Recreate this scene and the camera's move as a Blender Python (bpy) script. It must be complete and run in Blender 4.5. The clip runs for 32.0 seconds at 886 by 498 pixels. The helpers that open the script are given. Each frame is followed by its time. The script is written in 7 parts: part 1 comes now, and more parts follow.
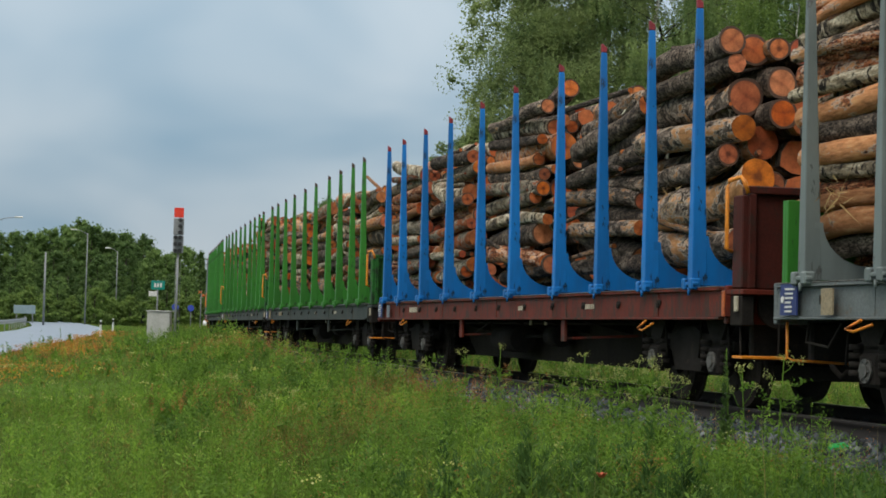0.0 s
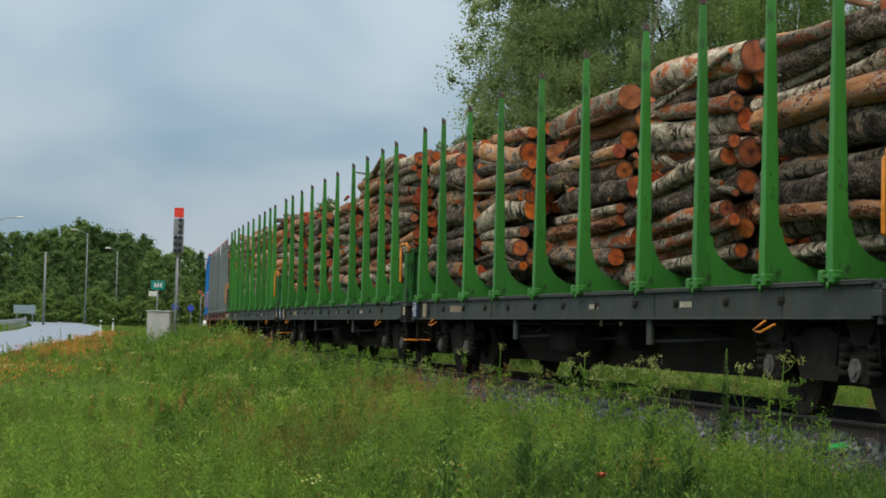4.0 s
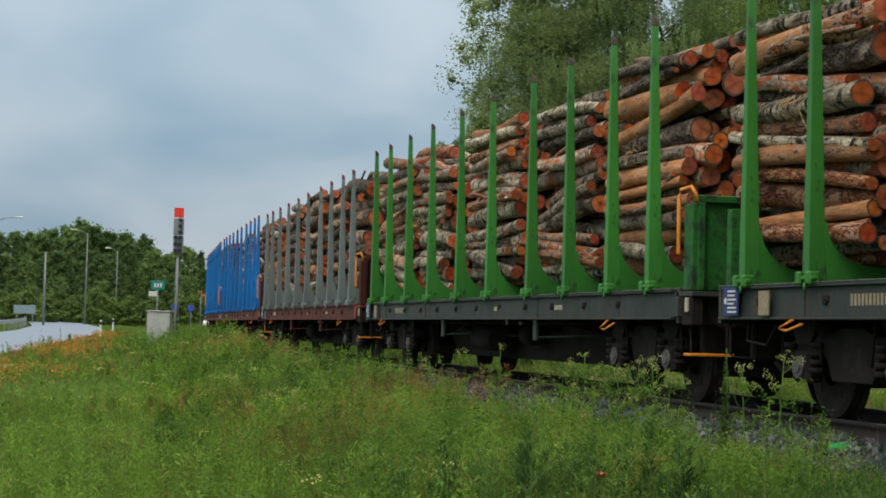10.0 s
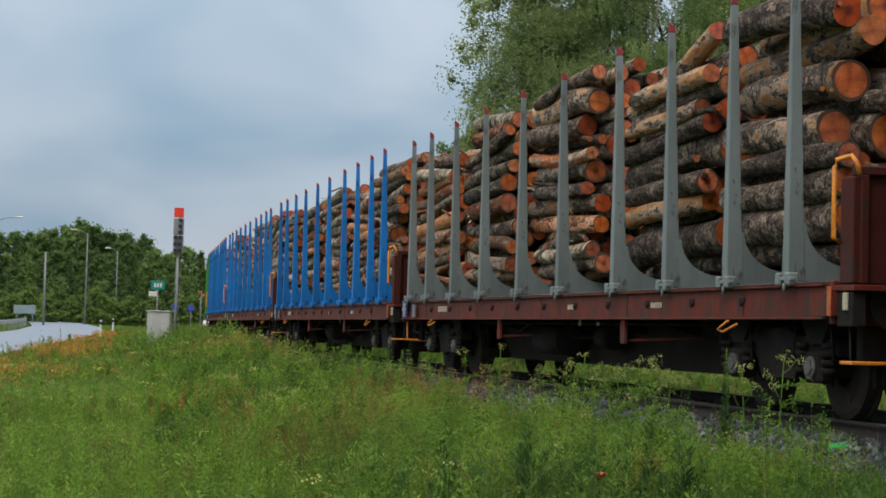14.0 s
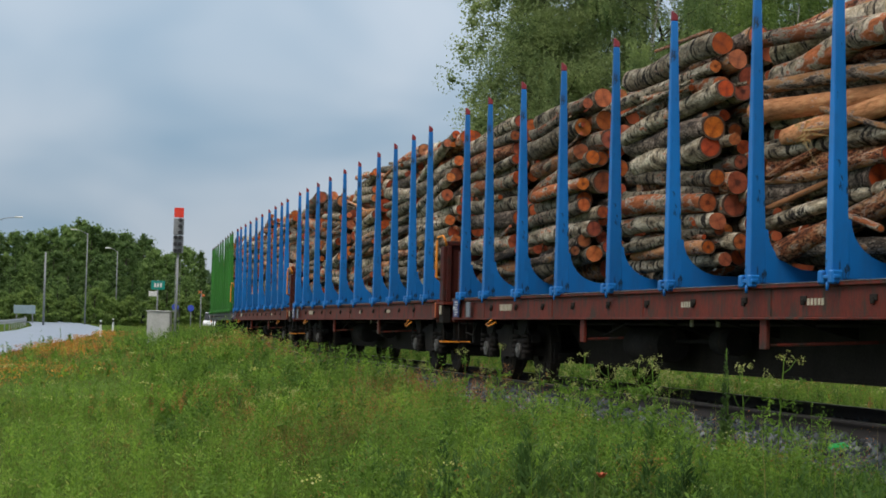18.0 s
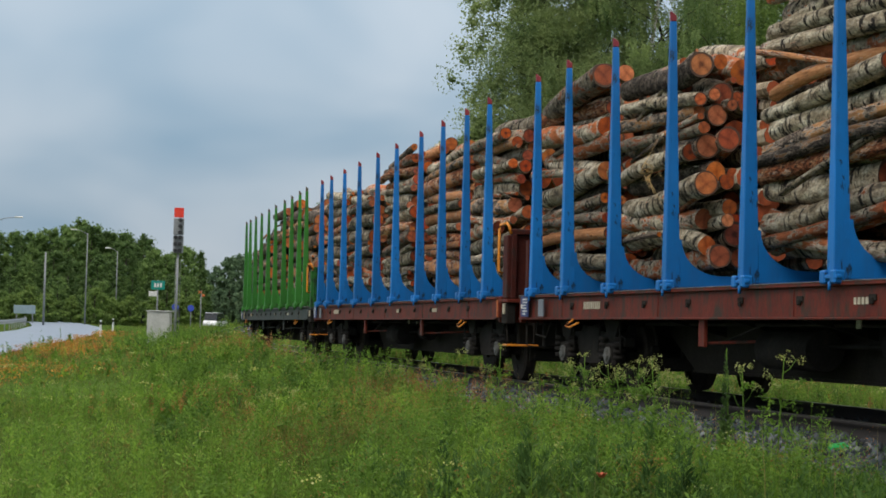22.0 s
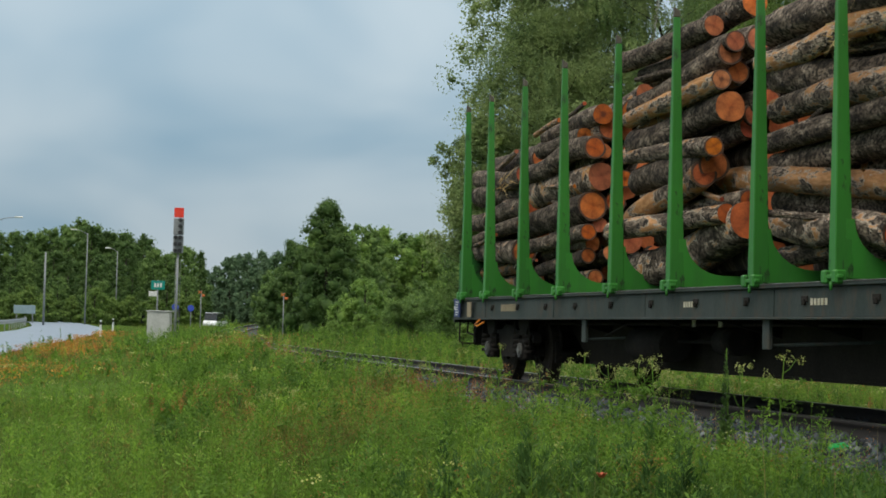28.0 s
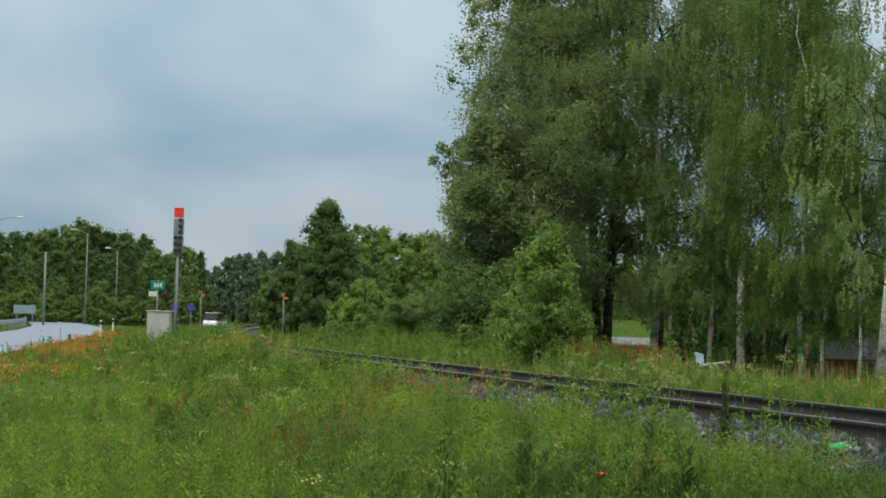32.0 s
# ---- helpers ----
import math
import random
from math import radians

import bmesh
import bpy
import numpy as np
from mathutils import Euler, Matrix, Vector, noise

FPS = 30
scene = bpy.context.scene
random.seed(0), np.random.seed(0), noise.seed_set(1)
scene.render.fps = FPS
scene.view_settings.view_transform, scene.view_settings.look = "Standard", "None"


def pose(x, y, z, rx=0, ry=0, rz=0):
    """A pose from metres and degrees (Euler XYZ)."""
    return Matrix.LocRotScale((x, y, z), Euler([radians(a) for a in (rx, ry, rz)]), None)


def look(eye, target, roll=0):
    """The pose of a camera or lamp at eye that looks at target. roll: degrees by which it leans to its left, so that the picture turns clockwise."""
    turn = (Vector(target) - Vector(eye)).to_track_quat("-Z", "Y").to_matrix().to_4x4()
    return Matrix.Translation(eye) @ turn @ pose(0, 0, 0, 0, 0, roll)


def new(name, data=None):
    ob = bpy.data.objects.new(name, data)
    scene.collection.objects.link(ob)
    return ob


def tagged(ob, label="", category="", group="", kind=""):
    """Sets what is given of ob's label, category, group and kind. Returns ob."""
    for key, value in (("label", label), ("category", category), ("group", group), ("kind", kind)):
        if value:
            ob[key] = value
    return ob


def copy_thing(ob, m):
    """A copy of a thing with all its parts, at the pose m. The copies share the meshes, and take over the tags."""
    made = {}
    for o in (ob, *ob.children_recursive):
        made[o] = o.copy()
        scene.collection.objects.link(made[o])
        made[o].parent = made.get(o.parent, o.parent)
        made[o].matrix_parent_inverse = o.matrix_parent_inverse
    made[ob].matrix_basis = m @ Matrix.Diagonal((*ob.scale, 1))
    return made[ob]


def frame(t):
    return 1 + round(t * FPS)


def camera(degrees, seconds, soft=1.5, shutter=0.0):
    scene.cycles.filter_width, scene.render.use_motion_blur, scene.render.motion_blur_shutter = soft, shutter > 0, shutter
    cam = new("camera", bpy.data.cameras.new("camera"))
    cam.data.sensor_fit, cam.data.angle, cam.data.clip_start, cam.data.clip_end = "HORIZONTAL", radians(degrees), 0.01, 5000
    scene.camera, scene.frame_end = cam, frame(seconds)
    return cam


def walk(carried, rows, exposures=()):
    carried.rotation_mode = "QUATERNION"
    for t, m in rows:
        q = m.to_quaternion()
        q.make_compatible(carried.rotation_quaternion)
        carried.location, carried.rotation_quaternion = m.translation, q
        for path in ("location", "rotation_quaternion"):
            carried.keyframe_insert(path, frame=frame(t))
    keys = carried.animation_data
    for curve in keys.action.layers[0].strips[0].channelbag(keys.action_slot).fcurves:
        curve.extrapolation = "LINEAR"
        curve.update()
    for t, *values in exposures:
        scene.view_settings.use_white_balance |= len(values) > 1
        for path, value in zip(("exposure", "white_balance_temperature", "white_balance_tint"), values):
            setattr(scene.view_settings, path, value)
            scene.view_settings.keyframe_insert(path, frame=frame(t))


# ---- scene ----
# World: metres, z = 0 is the top of the rails, the camera stands in a meadow beside a curved railway line.
cam = camera(27.92, 32.0, 1.72)
EYE = (0.0, 0.0, 0.7263)
VIEW = look(EYE, (0.0, math.cos(radians(2.6041)), 0.7263 + math.sin(radians(2.6041))), 1.4553)
walk(cam, [(0.0, VIEW), (32.0, VIEW)], exposures=((0.0, 0.0, 6500, 10), (9.0, 0.0, 6490, 10), (13.5, 0.0, 6420, 14), (20.0, 0.0, 6410, 14), (24.0, 0.0, 6480, 10), (32.0, 0.0, 6460, 7)))

# ---------------------------------------------------------------- world and light
SUN_EL, SUN_AZ = radians(48), radians(215)
world = bpy.data.worlds.new("overcast_sky")
scene.world = world
world.use_nodes = True
wn, wl = world.node_tree.nodes, world.node_tree.links
wn.clear()
w_out = wn.new("ShaderNodeOutputWorld")
w_bg = wn.new("ShaderNodeBackground")
w_sky = wn.new("ShaderNodeTexSky")
w_sky.sky_type, w_sky.sun_disc, w_sky.sun_elevation, w_sky.sun_rotation = "NISHITA", False, SUN_EL, SUN_AZ
w_sky.air_density, w_sky.dust_density = 1.2, 2.0
w_co = wn.new("ShaderNodeTexCoord")
w_sep = wn.new("ShaderNodeSeparateXYZ")
wl.new(w_co.outputs["Generated"], w_sep.inputs[0])
# clouds get brighter towards the zenith, as under a closed cloud cover
w_up = wn.new("ShaderNodeMapRange")
w_up.inputs["From Min"].default_value, w_up.inputs["From Max"].default_value = 0.0, 0.9
w_up.inputs["To Min"].default_value, w_up.inputs["To Max"].default_value = 0.92, 3.0
wl.new(w_sep.outputs["Z"], w_up.inputs["Value"])
w_map = wn.new("ShaderNodeMapping")
w_map.inputs["Scale"].default_value = (3.2, 3.2, 6.0)
w_map.inputs["Location"].default_value = (0.35, 0.0, 0.2)
wl.new(w_co.outputs["Generated"], w_map.inputs["Vector"])
w_no = wn.new("ShaderNodeTexNoise")
w_no.inputs["Scale"].default_value, w_no.inputs["Detail"].default_value, w_no.inputs["Roughness"].default_value = 1.6, 3.0, 0.42
w_no.inputs["Distortion"].default_value = 0.5
wl.new(w_map.outputs[0], w_no.inputs["Vector"])
w_ramp = wn.new("ShaderNodeValToRGB")
w_ramp.color_ramp.elements[0].position, w_ramp.color_ramp.elements[0].color = 0.34, (0.26, 0.385, 0.49, 1)
w_ramp.color_ramp.elements[1].position, w_ramp.color_ramp.elements[1].color = 0.7, (0.49, 0.57, 0.63, 1)
wl.new(w_no.outputs["Fac"], w_ramp.inputs["Fac"])
w_high = wn.new("ShaderNodeMapRange")
w_high.inputs["From Min"].default_value, w_high.inputs["From Max"].default_value = 0.15, 0.6
wl.new(w_sep.outputs["Z"], w_high.inputs["Value"])
w_neutral = wn.new("ShaderNodeMix")
w_neutral.data_type = "RGBA"
wl.new(w_high.outputs[0], w_neutral.inputs[0])
wl.new(w_ramp.outputs["Color"], w_neutral.inputs[6])
w_neutral.inputs[7].default_value = (0.6, 0.59, 0.56, 1)
w_cl = wn.new("ShaderNodeVectorMath")
w_cl.operation = "SCALE"
wl.new(w_neutral.outputs[2], w_cl.inputs[0])
wl.new(w_up.outputs[0], w_cl.inputs["Scale"])
w_skys = wn.new("ShaderNodeVectorMath")
w_skys.operation = "SCALE"
w_skys.inputs["Scale"].default_value = 0.08
wl.new(w_sky.outputs["Color"], w_skys.inputs[0])
w_mix = wn.new("ShaderNodeMix")
w_mix.data_type = "RGBA"
w_mix.inputs[0].default_value = 0.93
wl.new(w_skys.outputs[0], w_mix.inputs[6])
wl.new(w_cl.outputs[0], w_mix.inputs[7])
wl.new(w_mix.outputs[2], w_bg.inputs["Color"])
w_bg.inputs["Strength"].default_value = 0.95
wl.new(w_bg.outputs[0], w_out.inputs["Surface"])

sun_data = bpy.data.lights.new("sun", "SUN")
sun_data.energy, sun_data.angle, sun_data.color = 1.2, radians(25), (1.0, 0.94, 0.84)
sun = new("sun", sun_data)
sun.matrix_world = look((math.sin(SUN_AZ) * math.cos(SUN_EL) * 100, math.cos(SUN_AZ) * math.cos(SUN_EL) * 100, math.sin(SUN_EL) * 100), (0, 0, 0))


# ---------------------------------------------------------------- materials
def mat(name, build):
    m = bpy.data.materials.new(name)
    m.use_nodes = True
    nt = m.node_tree
    b = nt.nodes["Principled BSDF"]
    build(nt, b)
    return m


def node(nt, kind, **vals):
    n = nt.nodes.new(kind)
    for k, v in vals.items():
        n.inputs[k.replace("_", " ")].default_value = v
    return n


def noise_tex(nt, scale, detail=4.0, rough=0.55, stretch=(1, 1, 1), coord="Object"):
    co = nt.nodes.new("ShaderNodeTexCoord")
    mp = nt.nodes.new("ShaderNodeMapping")
    mp.inputs["Scale"].default_value = stretch
    nt.links.new(co.outputs[coord], mp.inputs["Vector"])
    n = node(nt, "ShaderNodeTexNoise", Scale=scale, Detail=detail, Roughness=rough)
    nt.links.new(mp.outputs[0], n.inputs["Vector"])
    return n


def ramp(nt, src, stops):
    r = nt.nodes.new("ShaderNodeValToRGB")
    e = r.color_ramp.elements
    while len(e) < len(stops):
        e.new(0.5)
    for el, (pos, c) in zip(e, stops):
        el.position, el.color = pos, (*c, 1)
    nt.links.new(src, r.inputs["Fac"])
    return r.outputs["Color"]


def mix(nt, fac, a, b, mode="MIX"):
    m = nt.nodes.new("ShaderNodeMix")
    m.data_type, m.blend_type = "RGBA", mode
    if isinstance(fac, (int, float)):
        m.inputs[0].default_value = fac
    else:
        nt.links.new(fac, m.inputs[0])
    for sock, v in ((m.inputs[6], a), (m.inputs[7], b)):
        if isinstance(v, tuple):
            sock.default_value = (*v, 1)
        else:
            nt.links.new(v, sock)
    return m.outputs[2]


def bump(nt, b, src, strength=0.4, dist=0.01):
    n = node(nt, "ShaderNodeBump", Strength=strength, Distance=dist)
    nt.links.new(src, n.inputs["Height"])
    nt.links.new(n.outputs[0], b.inputs["Normal"])


def varied(name, c1, c2, scale=3.0, rough=0.6, metal=0.0, fine=40.0, bumps=0.25, dist=0.004, dirt=None, dirt_amount=0.55, stretch=(1, 1, 1), spec=0.5):
    """A surface with two scales of colour change, fine relief and, where given, patches of dirt or rust."""
    def build(nt, b):
        n1 = noise_tex(nt, scale, 5, 0.6, stretch)
        n2 = noise_tex(nt, fine, 3, 0.6, stretch)
        col = ramp(nt, n1.outputs["Fac"], [(0.3, c1), (0.7, c2)])
        dark = ramp(nt, n2.outputs["Fac"], [(0.3, (0.72, 0.72, 0.72)), (0.65, (1.08, 1.08, 1.08))])
        col = mix(nt, 1.0, col, dark, "MULTIPLY")
        if dirt:
            n3 = noise_tex(nt, scale * 2.3, 8, 0.7, stretch)
            fac = ramp(nt, n3.outputs["Fac"], [(dirt_amount, (0, 0, 0)), (dirt_amount + 0.12, (1, 1, 1))])
            col = mix(nt, fac, col, dirt)
        nt.links.new(col, b.inputs["Base Color"])
        b.inputs["Roughness"].default_value, b.inputs["Metallic"].default_value = rough, metal
        b.inputs["Specular IOR Level"].default_value = spec
        bump(nt, b, n2.outputs["Fac"], bumps, dist)
    return mat(name, build)


def painted(name, c, worn, rough=0.45):
    """Sprayed steel: clean paint with scuffs, chips and dust runs."""
    def build(nt, b):
        info = nt.nodes.new("ShaderNodeObjectInfo")
        n1 = noise_tex(nt, 1.3, 5, 0.6, (1, 1, 0.5))
        tone = ramp(nt, n1.outputs["Fac"], [(0.3, tuple(v * 0.8 for v in c)), (0.7, tuple(v * 1.1 for v in c))])
        hs = node(nt, "ShaderNodeHueSaturation")
        vr = node(nt, "ShaderNodeMapRange")
        vr.inputs["To Min"].default_value, vr.inputs["To Max"].default_value = 0.85, 1.15
        nt.links.new(info.outputs["Random"], vr.inputs["Value"])
        nt.links.new(vr.outputs[0], hs.inputs["Value"])
        nt.links.new(tone, hs.inputs["Color"])
        n2 = noise_tex(nt, 9, 9, 0.75, (1, 1, 0.4))
        fac = ramp(nt, n2.outputs["Fac"], [(0.6, (0, 0, 0)), (0.64, (1, 1, 1))])
        col = mix(nt, fac, hs.outputs["Color"], worn)
        nt.links.new(col, b.inputs["Base Color"])
        b.inputs["Roughness"].default_value = rough
        b.inputs["Specular IOR Level"].default_value = 0.3
        n4 = noise_tex(nt, 2.2, 6, 0.7, (1, 1, 0.35))
        grime = ramp(nt, n4.outputs["Fac"], [(0.5, (0, 0, 0)), (0.8, (0.5, 0.5, 0.5))])
        col = mix(nt, grime, col, tuple(0.35 * v + 0.03 for v in c))
        nt.links.new(col, b.inputs["Base Color"])
        n3 = noise_tex(nt, 30, 3)
        bump(nt, b, n3.outputs["Fac"], 0.15, 0.003)
    return mat(name, build)


def leafy(name, stops, rough=0.6, trans=0.35, island=True, spec=0.12, patch=None, mottle=0.0):
    """Leaves: each piece has its own tone, light shines partly through."""
    def build(nt, b):
        if island:
            g = nt.nodes.new("ShaderNodeNewGeometry")
            src = g.outputs["Random Per Island"]
        else:
            g = nt.nodes.new("ShaderNodeObjectInfo")
            src = g.outputs["Random"]
        col = ramp(nt, src, stops)
        n = noise_tex(nt, 0.35, 4, 0.6)
        tone = ramp(nt, n.outputs["Fac"], [(0.3, (0.62, 0.7, 0.66)), (0.7, (1.28, 1.2, 1.1))])
        col = mix(nt, 1.0, col, tone, "MULTIPLY")
        n2 = noise_tex(nt, 1.7, 3, 0.6)
        tone2 = ramp(nt, n2.outputs["Fac"], [(0.32, (0.55, 0.62, 0.6)), (0.68, (1.3, 1.25, 1.13))])
        col = mix(nt, 1.0, col, tone2, "MULTIPLY")
        if mottle:
            n4 = noise_tex(nt, 3.6, 4, 0.65)
            col = mix(nt, mottle, col, mix(nt, 1.0, col, ramp(nt, n4.outputs["Fac"], [(0.36, (0.3, 0.38, 0.32)), (0.5, (0.9, 0.92, 0.9)), (0.64, (1.55, 1.45, 1.2))]), "MULTIPLY"))
        if patch:
            n3 = noise_tex(nt, 0.75, 6, 0.65)
            tan = mix(nt, 1.0, col, patch, "MULTIPLY")
            col = mix(nt, ramp(nt, n3.outputs["Fac"], [(0.5, (0, 0, 0)), (0.66, (0.9, 0.9, 0.9))]), col, tan)
        nt.links.new(col, b.inputs["Base Color"])
        b.inputs["Roughness"].default_value = rough
        b.inputs["Specular IOR Level"].default_value = spec
        t = nt.nodes.new("ShaderNodeBsdfTranslucent")
        nt.links.new(col, t.inputs["Color"])
        ms = nt.nodes.new("ShaderNodeMixShader")
        ms.inputs[0].default_value = trans
        nt.links.new(b.outputs[0], ms.inputs[1])
        nt.links.new(t.outputs[0], ms.inputs[2])
        nt.links.new(ms.outputs[0], nt.nodes["Material Output"].inputs["Surface"])
    return mat(name, build)


def bark(name, light, mid, dark, marks, scale=6.0, peel=None, iso=(1, 1, 1), tone=(0.4, 1.25), mark_at=0.56, grain=1.0):
    """Bark: long furrows, cross marks and patches where it is torn off, with pale ragged edges."""
    def build(nt, b):
        info = nt.nodes.new("ShaderNodeObjectInfo")
        co = nt.nodes.new("ShaderNodeTexCoord")
        off = node(nt, "ShaderNodeVectorMath")
        off.operation = "SCALE"
        comb = node(nt, "ShaderNodeCombineXYZ")
        for k in range(3):
            nt.links.new(info.outputs["Random"], comb.inputs[k])
        nt.links.new(comb.outputs[0], off.inputs[0])
        off.inputs["Scale"].default_value = 37.0
        add = node(nt, "ShaderNodeVectorMath")
        nt.links.new(co.outputs["Object"], add.inputs[0])
        nt.links.new(off.outputs[0], add.inputs[1])

        def tex(sc, stretch, det=5, ro=0.6):
            mp = nt.nodes.new("ShaderNodeMapping")
            mp.inputs["Scale"].default_value = [p * q for p, q in zip(stretch, iso)]
            nt.links.new(add.outputs[0], mp.inputs["Vector"])
            n = node(nt, "ShaderNodeTexNoise", Scale=sc, Detail=det, Roughness=ro)
            nt.links.new(mp.outputs[0], n.inputs["Vector"])
            return n.outputs["Fac"]

        def by_random(k, lo, hi):
            mm = nt.nodes.new("ShaderNodeMath")
            mm.operation = "MULTIPLY"
            mm.inputs[1].default_value = k
            nt.links.new(info.outputs["Random"], mm.inputs[0])
            fr = nt.nodes.new("ShaderNodeMath")
            fr.operation = "FRACT"
            nt.links.new(mm.outputs[0], fr.inputs[0])
            vr = node(nt, "ShaderNodeMapRange")
            vr.inputs["To Min"].default_value, vr.inputs["To Max"].default_value = lo, hi
            nt.links.new(fr.outputs[0], vr.inputs["Value"])
            return vr.outputs[0]
        n1 = tex(scale, (0.5, 1, 1))
        col = ramp(nt, n1, [(0.3, dark), (0.47, mid), (0.66, light)])
        n5 = tex(5.5 if iso[0] > 1 else 40.0, (0.6, 1, 1), 4, 0.65)
        col = mix(nt, 1.0, col, ramp(nt, n5, [(0.38, (1 - 0.78 * grain, 1 - 0.79 * grain, 1 - 0.8 * grain)), (0.49, (1 - 0.15 * grain,) * 3), (0.62, (1 + 0.6 * grain, 1 + 0.58 * grain, 1 + 0.54 * grain))]), "MULTIPLY")
        n2 = tex(9.0, marks, 4, 0.7)
        col = mix(nt, ramp(nt, n2, [(mark_at, (0, 0, 0)), (mark_at + 0.05, (1, 1, 1))]), col, dark)
        if peel:
            n3 = tex(0.7 if iso[0] > 1 else 1.7, (0.55, 1, 1), 8, 0.72)
            sh = nt.nodes.new("ShaderNodeMath")
            nt.links.new(n3, sh.inputs[0])
            nt.links.new(by_random(17.0, -0.13, 0.13), sh.inputs[1])
            n4 = tex(2.4 if iso[0] > 1 else 6.0, (0.3, 1, 1), 5, 0.7)
            wood = ramp(nt, n4, [(0.3, tuple(v * 0.45 for v in peel[0])), (0.5, peel[0]), (0.72, tuple(min(0.8, v * 1.5 + 0.05) for v in peel[0]))])
            col = mix(nt, ramp(nt, sh.outputs[0], [(peel[1] - 0.025, (0, 0, 0)), (peel[1] - 0.01, (1, 1, 1))]), col, (0.6, 0.53, 0.45))
            col = mix(nt, ramp(nt, sh.outputs[0], [(peel[1] - 0.005, (0, 0, 0)), (peel[1] + 0.015, (1, 1, 1))]), col, wood)
        hs = node(nt, "ShaderNodeHueSaturation")
        nt.links.new(by_random(1.0, *tone), hs.inputs["Value"])
        nt.links.new(col, hs.inputs["Color"])
        nt.links.new(hs.outputs["Color"], b.inputs["Base Color"])
        b.inputs["Roughness"].default_value = 0.9
        b.inputs["Specular IOR Level"].default_value = 0.2
        nf = tex(2.2 if iso[0] > 1 else 22.0, (0.35, 1, 1), 6, 0.75)
        bump(nt, b, nf, 1.0, 0.04)
    return mat(name, build)


def cut_end(name, heart, rim):
    """Sawn log end: year rings, darker heart, chain marks."""
    def build(nt, b):
        info = nt.nodes.new("ShaderNodeObjectInfo")
        co = nt.nodes.new("ShaderNodeTexCoord")
        sep = nt.nodes.new("ShaderNodeSeparateXYZ")
        nt.links.new(co.outputs["Object"], sep.inputs[0])
        comb = nt.nodes.new("ShaderNodeCombineXYZ")
        nt.links.new(sep.outputs["Y"], comb.inputs["X"])
        nt.links.new(sep.outputs["Z"], comb.inputs["Y"])
        ln = nt.nodes.new("ShaderNodeVectorMath")
        ln.operation = "LENGTH"
        nt.links.new(comb.outputs[0], ln.inputs[0])
        n = noise_tex(nt, 7, 4, 0.6)
        m1 = nt.nodes.new("ShaderNodeMath")
        m1.operation = "MULTIPLY_ADD"
        nt.links.new(n.outputs["Fac"], m1.inputs[0])
        m1.inputs[1].default_value = 0.5
        nt.links.new(ln.outputs["Value"], m1.inputs[2])
        col = ramp(nt, m1.outputs[0], [(0.2, heart), (0.85, rim)])
        wv = nt.nodes.new("ShaderNodeMath")
        wv.operation = "SINE"
        m2 = nt.nodes.new("ShaderNodeMath")
        m2.operation = "MULTIPLY"
        m2.inputs[1].default_value = 60.0
        nt.links.new(m1.outputs[0], m2.inputs[0])
        nt.links.new(m2.outputs[0], wv.inputs[0])
        col = mix(nt, 1.0, col, ramp(nt, wv.outputs[0], [(0.0, (0.86, 0.84, 0.8)), (1.0, (1.05, 1.05, 1.05))]), "MULTIPLY")
        blot = noise_tex(nt, 1.6, 6, 0.7, (0.2, 1, 1))
        col = mix(nt, 1.0, col, ramp(nt, blot.outputs["Fac"], [(0.35, (0.5, 0.45, 0.4)), (0.6, (1.05, 1.05, 1.05))]), "MULTIPLY")
        # here and there a brown heart
        pick = nt.nodes.new("ShaderNodeMath")
        pick.operation = "MULTIPLY"
        pick.inputs[1].default_value = 51.0
        nt.links.new(info.outputs["Random"], pick.inputs[0])
        frac = nt.nodes.new("ShaderNodeMath")
        frac.operation = "FRACT"
        nt.links.new(pick.outputs[0], frac.inputs[0])
        some = ramp(nt, frac.outputs[0], [(0.78, (0, 0, 0)), (0.8, (1, 1, 1))])
        core = mix(nt, 1.0, ramp(nt, m1.outputs[0], [(0.42, (0.85, 0.85, 0.85)), (0.62, (0, 0, 0))]), some, "MULTIPLY")
        col = mix(nt, core, col, tuple(v * 0.28 for v in heart))
        hs = node(nt, "ShaderNodeHueSaturation")
        for sock, lo, hi, k in (("Value", 0.6, 1.12, 7.0), ("Hue", 0.492, 0.508, 13.0), ("Saturation", 0.95, 1.1, 29.0)):
            mm = nt.nodes.new("ShaderNodeMath")
            mm.operation = "MULTIPLY"
            mm.inputs[1].default_value = k
            nt.links.new(info.outputs["Random"], mm.inputs[0])
            fr = nt.nodes.new("ShaderNodeMath")
            fr.operation = "FRACT"
            nt.links.new(mm.outputs[0], fr.inputs[0])
            vr = node(nt, "ShaderNodeMapRange")
            vr.inputs["To Min"].default_value, vr.inputs["To Max"].default_value = lo, hi
            nt.links.new(fr.outputs[0], vr.inputs["Value"])
            nt.links.new(vr.outputs[0], hs.inputs[sock])
        nt.links.new(col, hs.inputs["Color"])
        rim_of_bark = ramp(nt, ln.outputs["Value"], [(0.88, (0, 0, 0)), (0.93, (1, 1, 1))])
        nt.links.new(mix(nt, rim_of_bark, hs.outputs["Color"], (0.075, 0.04, 0.025)), b.inputs["Base Color"])
        b.inputs["Roughness"].default_value = 0.8
        bump(nt, b, n.outputs["Fac"], 0.3, 0.01)
    return mat(name, build)


